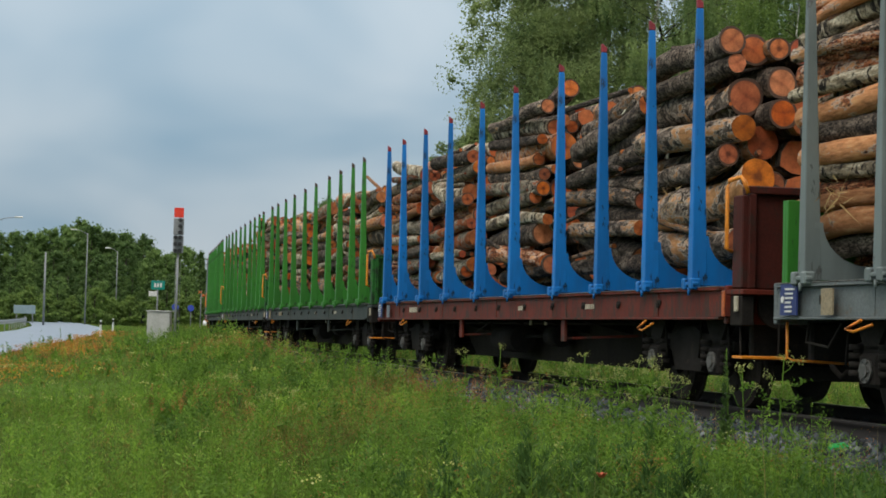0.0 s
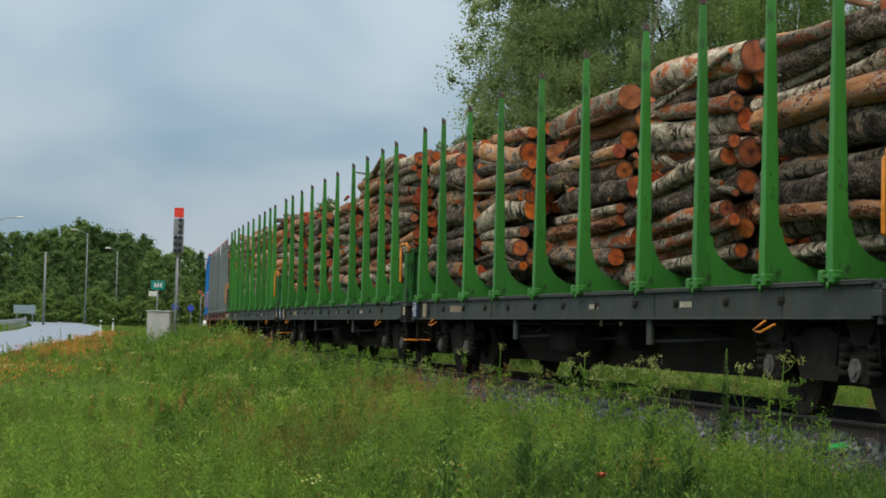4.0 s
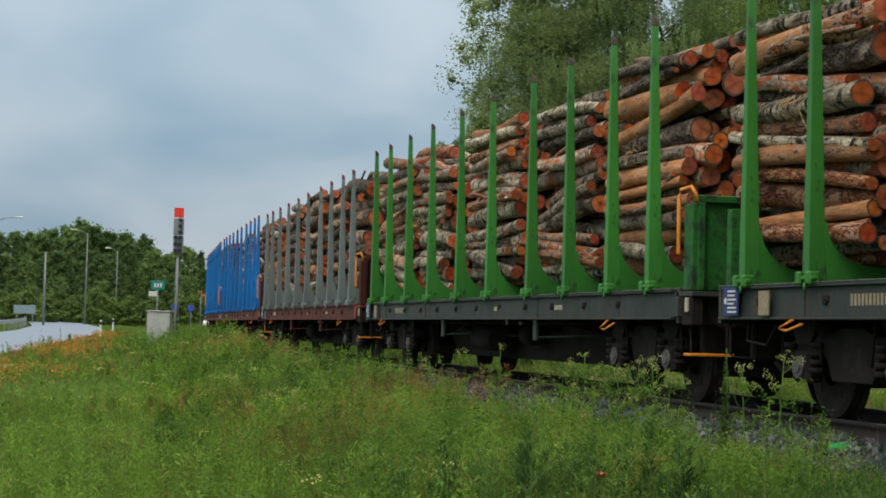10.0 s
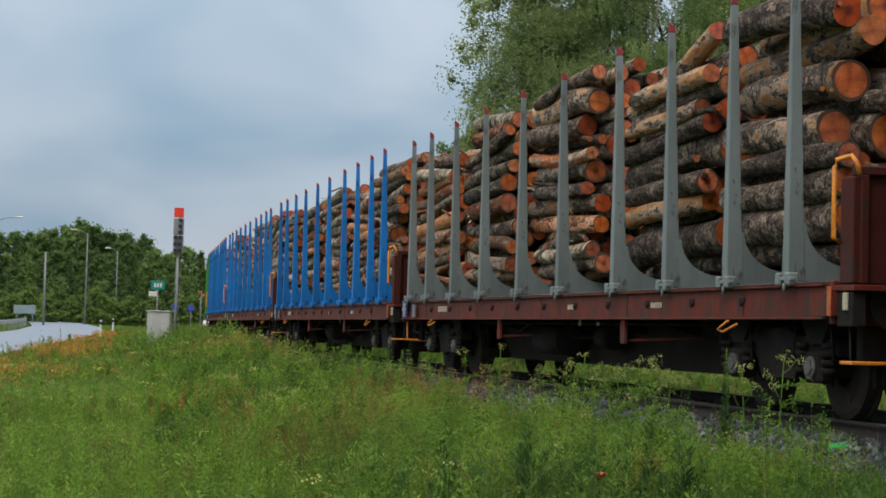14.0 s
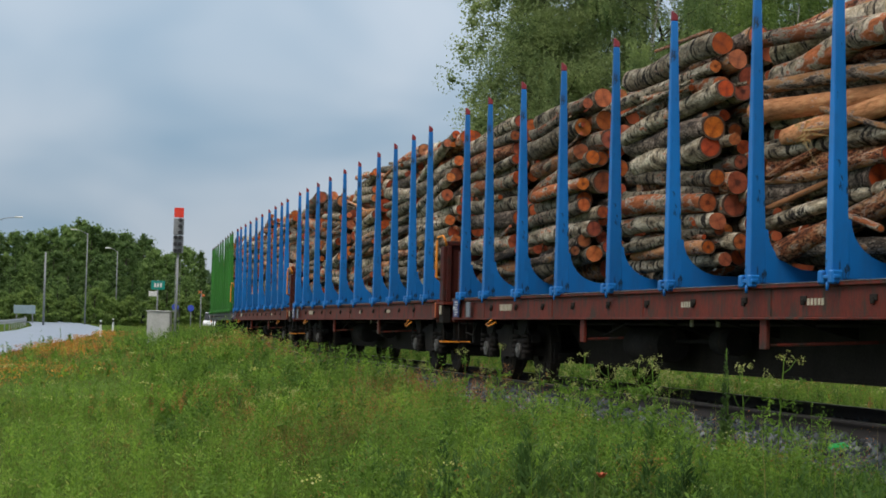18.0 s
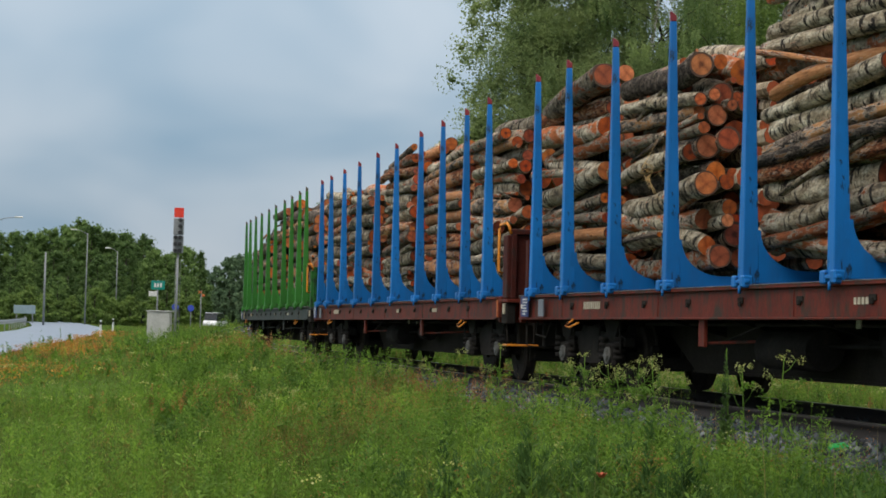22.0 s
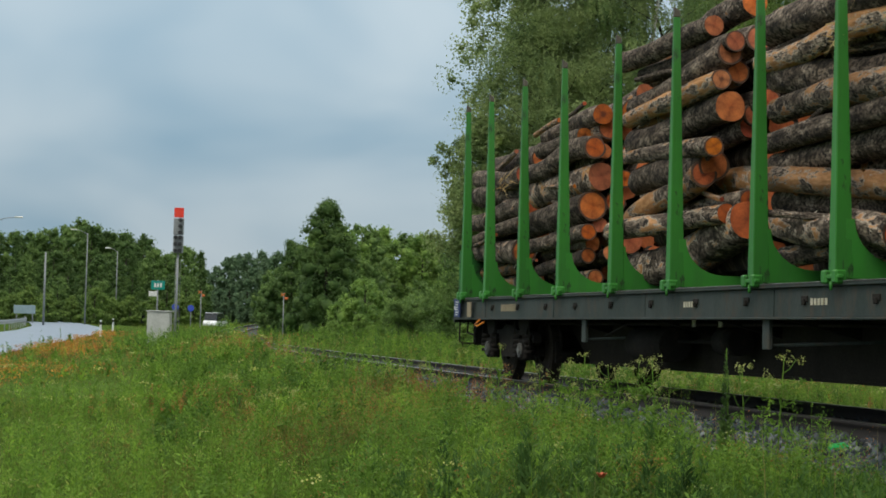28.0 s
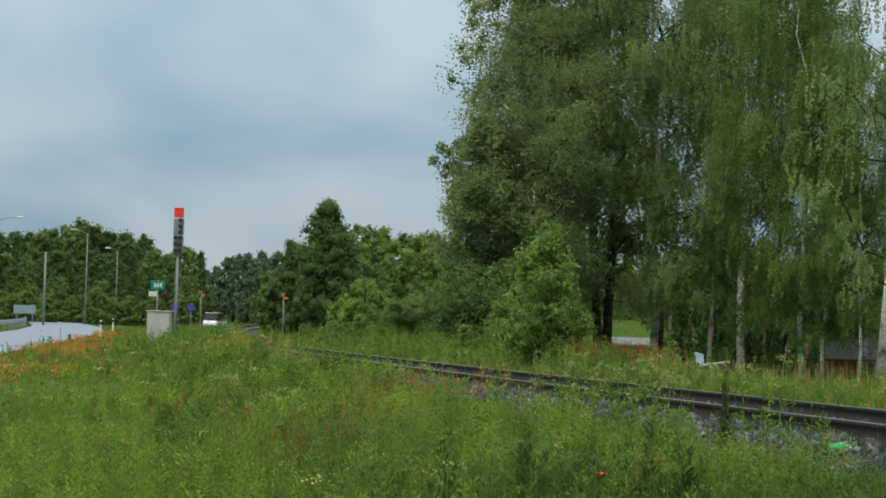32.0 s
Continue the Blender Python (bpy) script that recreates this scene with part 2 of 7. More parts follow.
STAKE_BLUE = painted("blue_stake_paint", (0.008, 0.165, 0.5), (0.012, 0.028, 0.045))
STAKE_GREEN = painted("green_stake_paint", (0.042, 0.21, 0.03), (0.025, 0.06, 0.02))
STAKE_GREY = painted("pale_grey_stake_paint", (0.175, 0.21, 0.205), (0.08, 0.085, 0.08))
TIP_RED = painted("red_tip_paint", (0.26, 0.032, 0.04), (0.2, 0.06, 0.05))
TIP_DULL = painted("worn_grey_tip_paint", (0.1, 0.085, 0.06), (0.16, 0.07, 0.04))
TIP_DARK = painted("dark_tip_paint", (0.09, 0.06, 0.05), (0.2, 0.06, 0.05))
SILL_BROWN = varied("red_brown_frame_paint", (0.1, 0.016, 0.009), (0.18, 0.032, 0.018), 1.6, 0.6, dirt=(0.045, 0.03, 0.022), dirt_amount=0.48, stretch=(1.4, 1, 0.5), spec=0.2)
BOX_BROWN = varied("dark_red_end_wall_paint", (0.05, 0.011, 0.008), (0.085, 0.018, 0.013), 2.0, 0.6, dirt=(0.03, 0.018, 0.014), dirt_amount=0.52, spec=0.2)
WALL_GREEN = varied("grimy_green_end_wall_paint", (0.018, 0.11, 0.02), (0.03, 0.17, 0.03), 2.0, 0.6, dirt=(0.015, 0.035, 0.015), dirt_amount=0.48, spec=0.25)
SILL_GREY = varied("dark_grey_green_frame_paint", (0.028, 0.038, 0.034), (0.055, 0.065, 0.06), 2.0, 0.55, dirt=(0.06, 0.05, 0.038), dirt_amount=0.5, stretch=(1.4, 1, 0.5), spec=0.2)
SILL_PALE = varied("grey_frame_paint", (0.1, 0.12, 0.12), (0.16, 0.18, 0.18), 2.0, 0.55, dirt=(0.12, 0.09, 0.07), dirt_amount=0.55)
UNDER = varied("near_black_underframe_steel", (0.015, 0.0135, 0.012), (0.034, 0.03, 0.026), 3.0, 0.85, dirt=(0.046, 0.034, 0.025), dirt_amount=0.58, spec=0.1)
BELLY = varied("grimy_brown_belly_steel", (0.024, 0.021, 0.017), (0.045, 0.038, 0.03), 2.0, 0.85, spec=0.1)
WHEEL = varied("brake_dusted_wheel_steel", (0.025, 0.021, 0.018), (0.05, 0.042, 0.034), 6.0, 0.75, 0.2, spec=0.1)
AXLECAP = varied("pale_axle_box_cap", (0.075, 0.075, 0.07), (0.15, 0.145, 0.13), 12.0, 0.6, 0.2)
ORANGE = varied("orange_handrail_paint", (0.62, 0.19, 0.012), (0.8, 0.29, 0.02), 5.0, 0.45, dirt=(0.25, 0.1, 0.03), dirt_amount=0.62)
CREAM = varied("cream_marking_paint", (0.42, 0.38, 0.27), (0.55, 0.5, 0.38), 12.0, 0.6)
WHITE = varied("white_marking_paint", (0.6, 0.6, 0.58), (0.72, 0.72, 0.7), 12.0, 0.6)
DATA_BLUE = varied("blue_data_plate", (0.02, 0.035, 0.14), (0.03, 0.05, 0.2), 12.0, 0.5)
RAIL_TOP = varied("worn_rail_steel", (0.1, 0.09, 0.085), (0.2, 0.19, 0.18), 4.0, 0.35, 0.8, stretch=(1, 1, 1))
RAIL_SIDE = varied("rusty_rail_steel", (0.011, 0.008, 0.007), (0.026, 0.019, 0.015), 5.0, 0.8)
SLEEPER = varied("weathered_concrete_sleeper", (0.16, 0.15, 0.14), (0.26, 0.25, 0.23), 5.0, 0.9)
BALLAST = varied("grey_ballast_bed", (0.02, 0.023, 0.028), (0.055, 0.062, 0.077), 9.0, 0.9, fine=60, bumps=1.0, dist=0.03)
STONE = leafy("grey_ballast_stone", [(0.0, (0.022, 0.026, 0.034)), (0.4, (0.046, 0.054, 0.071)), (0.8, (0.095, 0.11, 0.142)), (1.0, (0.22, 0.24, 0.28))], 0.85, 0.0)
SOIL = varied("meadow_soil_under_grass", (0.05, 0.085, 0.02), (0.085, 0.14, 0.03), 0.15, 0.95, fine=3.0, bumps=0.6, dist=0.05, spec=0.0)
# the sky's reflection on the wet road is painted into this blue base
ASPHALT = varied("sky_tinted_wet_asphalt", (0.155, 0.205, 0.275), (0.2, 0.25, 0.32), 0.2, 0.4, fine=20, bumps=0.05)
GALV = varied("galvanised_steel", (0.3, 0.31, 0.32), (0.42, 0.43, 0.44), 5.0, 0.45, 0.6)
MAST = varied("grey_mast_paint", (0.2, 0.21, 0.22), (0.28, 0.29, 0.3), 4.0, 0.5)
SIGNAL_BLACK = varied("dark_signal_housing", (0.02, 0.02, 0.022), (0.04, 0.04, 0.045), 6.0, 0.5)
SIGNAL_RED = varied("red_signal_board", (0.7, 0.03, 0.015), (0.85, 0.05, 0.02), 6.0, 0.5)
CABINET = varied("off_white_cabinet_paint", (0.42, 0.42, 0.4), (0.52, 0.52, 0.5), 3.0, 0.6)
SIGN_GREEN = varied("teal_road_sign", (0.0, 0.22, 0.17), (0.0, 0.28, 0.22), 4.0, 0.4)
# logs are one unit long and one unit in radius in their own space
LOG = (17.0, 1.0, 1.0)
BIRCH_BARK = bark("birch_log_bark", (0.8, 0.73, 0.57), (0.43, 0.35, 0.24), (0.028, 0.022, 0.018), (0.2, 0.045, 0.045), 1.1, ((0.5, 0.15, 0.05), 0.61), LOG, (0.33, 1.08), 0.53, 0.55)
DARK_BARK = bark("dark_grey_log_bark", (0.36, 0.29, 0.23), (0.14, 0.106, 0.082), (0.026, 0.02, 0.017), (0.3, 0.14, 0.14), 1.3, ((0.52, 0.26, 0.11), 0.61), LOG, (0.42, 1.0), 0.55)
PINE_BARK = bark("torn_orange_log_bark", (0.62, 0.36, 0.2), (0.34, 0.105, 0.04), (0.04, 0.02, 0.014), (0.3, 0.25, 0.25), 1.7, ((0.64, 0.28, 0.12), 0.51), LOG, (0.45, 1.1), 0.545)
END_ORANGE = cut_end("fresh_orange_log_end", (0.43, 0.1, 0.026), (0.62, 0.185, 0.06))
END_RED = cut_end("reddish_brown_log_end", (0.26, 0.05, 0.014), (0.47, 0.1, 0.028))
CORE_ORANGE = varied("orange_sawn_wood", (0.42, 0.1, 0.028), (0.6, 0.18, 0.055), 5.0, 0.85, fine=24.0)
CORE_RED = varied("reddish_sawn_wood", (0.26, 0.052, 0.015), (0.45, 0.1, 0.028), 5.0, 0.85, fine=24.0)
STRIP = leafy("torn_bark_strips", [(0.0, (0.05, 0.035, 0.025)), (0.35, (0.3, 0.12, 0.05)), (0.65, (0.4, 0.33, 0.26)), (1.0, (0.8, 0.76, 0.7))], 0.85, 0.1)
TRUNK_BIRCH = bark("standing_birch_bark", (0.82, 0.8, 0.75), (0.66, 0.64, 0.6), (0.05, 0.045, 0.04), (1.0, 1.0, 6.0), 2.0, None, (1, 1, 1), (0.9, 1.1), 0.6)
TRUNK_DARK = bark("dark_tree_bark", (0.12, 0.1, 0.08), (0.07, 0.06, 0.05), (0.03, 0.025, 0.02), (1.0, 1.0, 1.0), 5.0)
LEAF_BIRCH = leafy("birch_leaves", [(0.0, (0.25, 0.345, 0.155)), (0.5, (0.275, 0.375, 0.17)), (1.0, (0.305, 0.405, 0.19))], 0.55, 0.6, spec=0.08)
LEAF_BIRCH_OLIVE = leafy("olive_birch_leaves", [(0.0, (0.275, 0.355, 0.17)), (0.5, (0.295, 0.375, 0.18)), (1.0, (0.32, 0.4, 0.195))], 0.55, 0.6, spec=0.05)
LEAF_BIRCH_PALE = leafy("pale_birch_leaves", [(0.0, (0.14, 0.22, 0.06)), (0.6, (0.175, 0.265, 0.075)), (1.0, (0.22, 0.31, 0.1))], 0.55, 0.45, spec=0.12)
LEAF_WILLOW = leafy("light_green_leaves", [(0.0, (0.2, 0.32, 0.085)), (0.6, (0.24, 0.37, 0.105)), (1.0, (0.29, 0.42, 0.13))], 0.5, 0.5, spec=0.12)
LEAF_DARK = leafy("dark_tree_leaves", [(0.0, (0.08, 0.14, 0.045)), (0.6, (0.1, 0.17, 0.055)), (1.0, (0.13, 0.205, 0.075))], 0.55, 0.4, spec=0.12)
LEAF_FAR = leafy("far_wood_leaves", [(0.0, (0.14, 0.225, 0.075)), (0.6, (0.17, 0.265, 0.09)), (1.0, (0.205, 0.31, 0.11))], trans=0.45)
# distance haze over the farthest wood, put into the leaf colour
LEAF_HAZED = leafy("haze_tinted_far_leaves", [(0.0, (0.12, 0.19, 0.12)), (0.6, (0.145, 0.225, 0.14)), (1.0, (0.175, 0.26, 0.165))], trans=0.4)
STALK = leafy("dry_grass_stalks", [(0.0, (0.24, 0.25, 0.09)), (0.5, (0.34, 0.3, 0.13)), (1.0, (0.4, 0.28, 0.15))], trans=0.3)
GRASS = leafy("meadow_grass", [(0.0, (0.113, 0.167, 0.034)), (0.45, (0.149, 0.221, 0.045)), (0.85, (0.184, 0.266, 0.063)), (0.96, (0.243, 0.279, 0.09)), (1.0, (0.324, 0.225, 0.108))], trans=0.45, patch=(1.25, 0.98, 1.0), mottle=0.4)
WEED = leafy("lush_weed_leaves", [(0.0, (0.15, 0.27, 0.04)), (0.5, (0.19, 0.33, 0.056)), (0.95, (0.235, 0.38, 0.08)), (1.0, (0.32, 0.32, 0.11))], trans=0.45, mottle=0.55)
WEED_DEEP = leafy("deep_green_weed_leaves", [(0.0, (0.1, 0.19, 0.034)), (0.6, (0.135, 0.24, 0.048)), (1.0, (0.175, 0.29, 0.07))], trans=0.4, mottle=0.55)
WEED_BLUE = leafy("dark_spiky_weed_leaves", [(0.0, (0.06, 0.125, 0.035)), (0.6, (0.085, 0.165, 0.046)), (1.0, (0.125, 0.22, 0.07))], trans=0.35)
SORREL = leafy("rusty_sorrel_heads", [(0.0, (0.32, 0.13, 0.05)), (0.6, (0.4, 0.18, 0.075)), (1.0, (0.42, 0.29, 0.12))], trans=0.3)
ORANGE_FLOWER = leafy("orange_hawkweed_flowers", [(0.0, (0.5, 0.2, 0.04)), (0.6, (0.62, 0.28, 0.06)), (1.0, (0.6, 0.38, 0.12))], trans=0.3)
SPLINTER = leafy("torn_pale_wood", [(0.0, (0.45, 0.27, 0.12)), (1.0, (0.68, 0.48, 0.26))], 0.8, 0.1)
UMBEL = leafy("cream_flower_heads", [(0.0, (0.34, 0.4, 0.1)), (0.5, (0.46, 0.48, 0.16)), (1.0, (0.6, 0.59, 0.31))], trans=0.3)
PINK = leafy("pink_fireweed_flowers", [(0.0, (0.36, 0.12, 0.3)), (0.5, (0.42, 0.18, 0.36)), (1.0, (0.5, 0.26, 0.46))], trans=0.25)


# ---------------------------------------------------------------- mesh helpers
def part(name, bm, material, parent=None, label=""):
    me = bpy.data.meshes.new(name)
    bm.to_mesh(me)
    bm.free()
    for m in material if isinstance(material, (list, tuple)) else [material]:
        me.materials.append(m)
    ob = new(name, me)
    if parent is not None:
        ob.parent = parent
    if label:
        tagged(ob, label)
    return ob


def share(name, mesh, parent, m):
    ob = new(name, mesh)
    ob.parent = parent
    ob.matrix_basis = m
    return ob


def mesh_np(name, verts, faces, materials, index=None, smooth=False):
    """A mesh from an array of corners and one array of equal-sided faces."""
    verts, faces = np.asarray(verts, np.float32), np.asarray(faces, np.int32)
    me = bpy.data.meshes.new(name)
    k = faces.shape[1]
    me.vertices.add(len(verts))
    me.vertices.foreach_set("co", verts.ravel())
    me.loops.add(faces.size)
    me.loops.foreach_set("vertex_index", faces.ravel())
    me.polygons.add(len(faces))
    me.polygons.foreach_set("loop_start", np.arange(0, faces.size, k, dtype=np.int32))
    me.polygons.foreach_set("loop_total", np.full(len(faces), k, np.int32))
    if index is not None:
        me.polygons.foreach_set("material_index", np.asarray(index, np.int32))
    if smooth:
        me.polygons.foreach_set("use_smooth", np.ones(len(faces), bool))
    me.update(calc_edges=True)
    for m in materials:
        me.materials.append(m)
    return me


def box(bm, lo, hi, bev=0.0):
    """A box between two corners, its edges broken where bev is given."""
    v = bmesh.ops.create_cube(bm, size=1.0)["verts"]
    lo, hi = Vector(lo), Vector(hi)
    for p in v:
        p.co = Vector((lo[k] + (hi[k] - lo[k]) * (p.co[k] + 0.5) for k in range(3)))
    if bev:
        es = {e for p in v for e in p.link_edges}
        bmesh.ops.bevel(bm, geom=list(es), offset=bev, segments=1, affect="EDGES")
    return bm


def tube(bm, pts, radii, sides=8, cap=True):
    """A tube along points, with a radius at each."""
    rings, last = [], None
    pts = [Vector(p) for p in pts]
    for i, p in enumerate(pts):
        d = (pts[min(i + 1, len(pts) - 1)] - pts[max(i - 1, 0)]).normalized()
        ref = Vector((0, 0, 1)) if abs(d.z) < 0.9 else Vector((1, 0, 0))
        a = d.cross(ref).normalized()
        b = d.cross(a)
        r = radii[i] if isinstance(radii, (list, tuple)) else radii
        rings.append([bm.verts.new(p + (a * math.cos(t) + b * math.sin(t)) * r) for t in (2 * math.pi * k / sides for k in range(sides))])
    for r0, r1 in zip(rings, rings[1:]):
        for k in range(sides):
            f = bm.faces.new((r0[k], r0[(k + 1) % sides], r1[(k + 1) % sides], r1[k]))
            f.smooth = True
    if cap:
        bm.faces.new(rings[0][::-1])
        bm.faces.new(rings[-1])
    return bm


def prism(bm, outline, axis, lo, hi):
    """An outline in the plane across an axis (0, 1 or 2), drawn out from lo to hi."""
    def at(u, v, w):
        p = [u, v]
        p.insert(axis, w)
        return bm.verts.new(p)
    a = [at(u, v, lo) for u, v in outline]
    b = [at(u, v, hi) for u, v in outline]
    n = len(outline)
    for k in range(n):
        bm.faces.new((a[k], a[(k + 1) % n], b[(k + 1) % n], b[k]))
    bm.faces.new(a[::-1])
    bm.faces.new(b)
    bmesh.ops.recalc_face_normals(bm, faces=bm.faces)
    return bm


def root(name, m, label, category, group="", kind=""):
    ob = new(name)
    ob.empty_display_size = 0.3
    ob.matrix_world = m
    return tagged(ob, label, category, group, kind)


# ---------------------------------------------------------------- the line of the track
TH0, K0, K1 = radians(76.365), 0.000657, 0.123e-4
S_AX = np.arange(-260.0, 320.0, 0.5)


def heading(s):
    s = np.clip(s, -15.0, 190.0)
    return TH0 + K0 * s + K1 * s * s / 2


_dx, _dy = -np.cos(heading(S_AX)), np.sin(heading(S_AX))
X_AX = np.concatenate([[0], np.cumsum((_dx[1:] + _dx[:-1]) / 2 * 0.5)])
Y_AX = np.concatenate([[0], np.cumsum((_dy[1:] + _dy[:-1]) / 2 * 0.5)])
X_AX += 4.8777 - np.interp(0, S_AX, X_AX)
Y_AX += 14.9794 - np.interp(0, S_AX, Y_AX)


def rise(s):
    """Height of the rail's top along the line: level, then a slow climb far off."""
    return 0.000098 * np.clip(s - 60.0, 0, 110) ** 2


def on_track(s, lat=0.0, z=0.0):
    """A point beside the track: lat metres towards the meadow."""
    dx, dy = -np.cos(heading(s)), np.sin(heading(s))
    return np.stack([np.interp(s, S_AX, X_AX) - dy * lat, np.interp(s, S_AX, Y_AX) + dx * lat, rise(s) + z + 0.0 * np.asarray(s)], -1)


def track_of(x, y):
    """The nearest distance along the track and the offset towards the meadow."""
    x, y = np.atleast_1d(np.asarray(x, float)), np.atleast_1d(np.asarray(y, float))
    # the line is nearly straight along y: start from the same y and step
    s = np.interp(y, Y_AX, S_AX)
    for _ in range(4):
        px, py = np.interp(s, S_AX, X_AX), np.interp(s, S_AX, Y_AX)
        dx, dy = -np.cos(heading(s)), np.sin(heading(s))
        s = np.clip(s + (x - px) * dx + (y - py) * dy, S_AX[0], S_AX[-1])
    px, py = np.interp(s, S_AX, X_AX), np.interp(s, S_AX, Y_AX)
    dx, dy = -np.cos(heading(s)), np.sin(heading(s))
    return s, -(x - px) * dy + (y - py) * dx


def smooth(a, b, v):
    t = np.clip((v - a) / (b - a), 0, 1)
    return t * t * (3 - 2 * t)


ROAD = [(-5.0, -60), (-5.6, -10), (-6.3, 0), (-10.0, 28), (-14.6, 59), (-16.0, 69), (-17.7, 82), (-20.2, 101), (-24.0, 127), (-30.5, 160), (-40.0, 200), (-56.0, 250), (-80.0, 310)]


def road_x(y):
    return np.interp(y, [b for a, b in ROAD], [a for a, b in ROAD])


def road_z(y):
    return -0.69 + 0.0062 * np.clip(y - 20.0, 0, 230)


def ground_z(x, y):
    """Height of the open ground."""
    x, y = np.atleast_1d(np.asarray(x, float)), np.atleast_1d(np.asarray(y, float))
    s, lat = track_of(x, y)
    d = np.hypot(x, y)
    base = -0.9 + 0.0062 * np.clip(y - 20.0, 0, 230)
    base += 0.05 * np.sin(x * 0.31 + 1.3) * np.cos(y * 0.23) + 0.03 * np.sin(x * 0.9 + y * 0.7)
    # raised verge along the meadow side of the line
    verge = -0.6 + 0.15 * smooth(10, 28, s) + 0.2 * smooth(36, 44, s) + rise(s) - 0.35 * smooth(56, 72, s)
    k = (1 - smooth(3.0, 9.5, lat)) * (lat > 0)
    base = np.maximum(base, base * (1 - k) + verge * k)
    # an overgrown mound between the meadow and the curve
    bear = x / np.maximum(y, 1.0)
    base += 0.42 * np.exp(-0.5 * ((bear + 0.112) / 0.025) ** 2) * smooth(23, 35, y) * (1 - smooth(48, 62, y))
    # the other side of the line lies a little higher
    base += 0.35 * smooth(1.0, 6.0, -lat) * (1 - smooth(60, 140, s))
    base -= 0.4 * smooth(34, 48, y) * smooth(4.5, 9, x)
    # behind the birches the garden lies lower
    base -= 1.6 * smooth(66, 84, y) * smooth(5, 9, x) * (1 - smooth(130, 170, y))
    # a field climbs beyond the garden
    base += 2.4 * smooth(105, 165, y) * smooth(4, 8, x) * (1 - smooth(24, 40, x)) * (1 - smooth(230, 300, y))
    bed = rise(s) - 0.42
    w = 1 - smooth(1.75, 2.3, np.abs(lat))
    out = base * (1 - w) + bed * w
    # the road lies on a low bank
    off = road_x(y) - x
    w = smooth(-4.0, -0.2, off) * (1 - smooth(6.2, 10.0, off)) * (1 - smooth(250, 300, y))
    return out * (1 - w) + (road_z(y) - 0.05) * w


def gz(x, y):
    return float(ground_z(x, y)[0])


# ---------------------------------------------------------------- ground, road, track
def axis(stops):
    """Grid lines: (from, to, step) one after the other."""
    out = []
    for a, b, st in stops:
        out.extend(np.arange(a, b, st))
    out.append(stops[-1][1])
    return np.array(out)


def sheet(name, xs, ys, height, material, label):
    X, Y = np.meshgrid(xs, ys)
    Z = height(X.ravel(), Y.ravel())
    v = np.stack([X.ravel(), Y.ravel(), Z], -1)
    nx, ny = len(xs), len(ys)
    i = (np.arange(ny - 1)[:, None] * nx + np.arange(nx - 1)[None, :]).ravel()
    f = np.stack([i, i + 1, i + nx + 1, i + nx], -1)
    return tagged(new(name, mesh_np(name, v, f, [material], smooth=True)), label, "ground", kind="structure")


GX = axis([(-2400, -400, 200), (-400, -100, 20), (-100, -30, 4), (-30, 30, 0.6), (30, 100, 4), (100, 400, 20), (400, 2400, 200)])
GY = axis([(-600, -100, 50), (-100, -10, 5), (-10, 60, 0.6), (60, 140, 2.0), (140, 400, 10), (400, 3000, 200)])
ground = sheet("ground", GX, GY, ground_z, SOIL, "green summer meadow on both sides of the railway")


def ribbon(name, s_vals, profile, material, label, kind="structure", category="", parent=None):
    """A strip along the track: profile is a row of (lat, z)."""
    rows = [on_track(s_vals, lat, z) for lat, z in profile]
    n, k = len(s_vals), len(profile)
    v = np.stack(rows, 1).reshape(-1, 3)
    i = (np.arange(n - 1)[:, None] * k + np.arange(k - 1)[None, :]).ravel()
    f = np.stack([i, i + 1, i + k + 1, i + k], -1)
    ob = tagged(new(name, mesh_np(name, v, f, [material])), label, category, kind=kind)
    return ob


S_FINE = np.concatenate([np.arange(-40, 120, 1.0), np.arange(120, 300, 4.0)])
ballast = ribbon("track_bed", S_FINE, [(-3.0, -0.7), (-1.75, -0.2), (-0.8, -0.17), (0.0, -0.19), (0.8, -0.17), (1.75, -0.2), (3.0, -0.75)], BALLAST,
                 "bed of grey crushed stone under the railway track", category="track bed")

RAIL_OUT = [(-0.075, -0.172), (-0.075, -0.16), (-0.012, -0.145), (-0.009, -0.05), (-0.036, -0.036), (-0.036, -0.004), (-0.03, 0.0),
            (0.03, 0.0), (0.036, -0.004), (0.036, -0.036), (0.009, -0.05), (0.012, -0.145), (0.075, -0.16), (0.075, -0.172), (-0.075, -0.172)]
for side in (-0.762 - 0.036, 0.762 + 0.036):
    ob = ribbon("rail", S_FINE, [(side + a, b) for a, b in RAIL_OUT], RAIL_SIDE, "rusty steel rail with a worn bright head", category="rail")
    ob.data.materials.append(RAIL_TOP)
    k = len(RAIL_OUT) - 1
    idx = np.zeros(len(ob.data.polygons), np.int32)
    for j in (5, 6, 7):
        idx[j::k] = 1
    ob.data.polygons.foreach_set("material_index", idx)

sl = bmesh.new()
prism(sl, [(-1.3, -0.38), (1.3, -0.38), (1.3, -0.19), (0.9, -0.165), (0.5, -0.165), (0.3, -0.2), (-0.3, -0.2), (-0.5, -0.165), (-0.9, -0.165), (-1.3, -0.19)], 0, -0.12, 0.12)
sleeper_track = root("sleepers", Matrix(), "row of concrete sleepers under the rails", "sleepers", kind="structure")
first = None
for n_s in range(170):
    s = -30.0 + 0.61 * n_s
    p = on_track(s)
    m = Matrix.Translation(Vector(p)) @ Matrix.Rotation(math.atan2(math.sin(heading(s)), -math.cos(heading(s))), 4, "Z")
    if first is None:
        first = part("sleeper", sl, SLEEPER, sleeper_track)
        first.matrix_basis = m
    else:
        share("sleeper", first.data, sleeper_track, m)


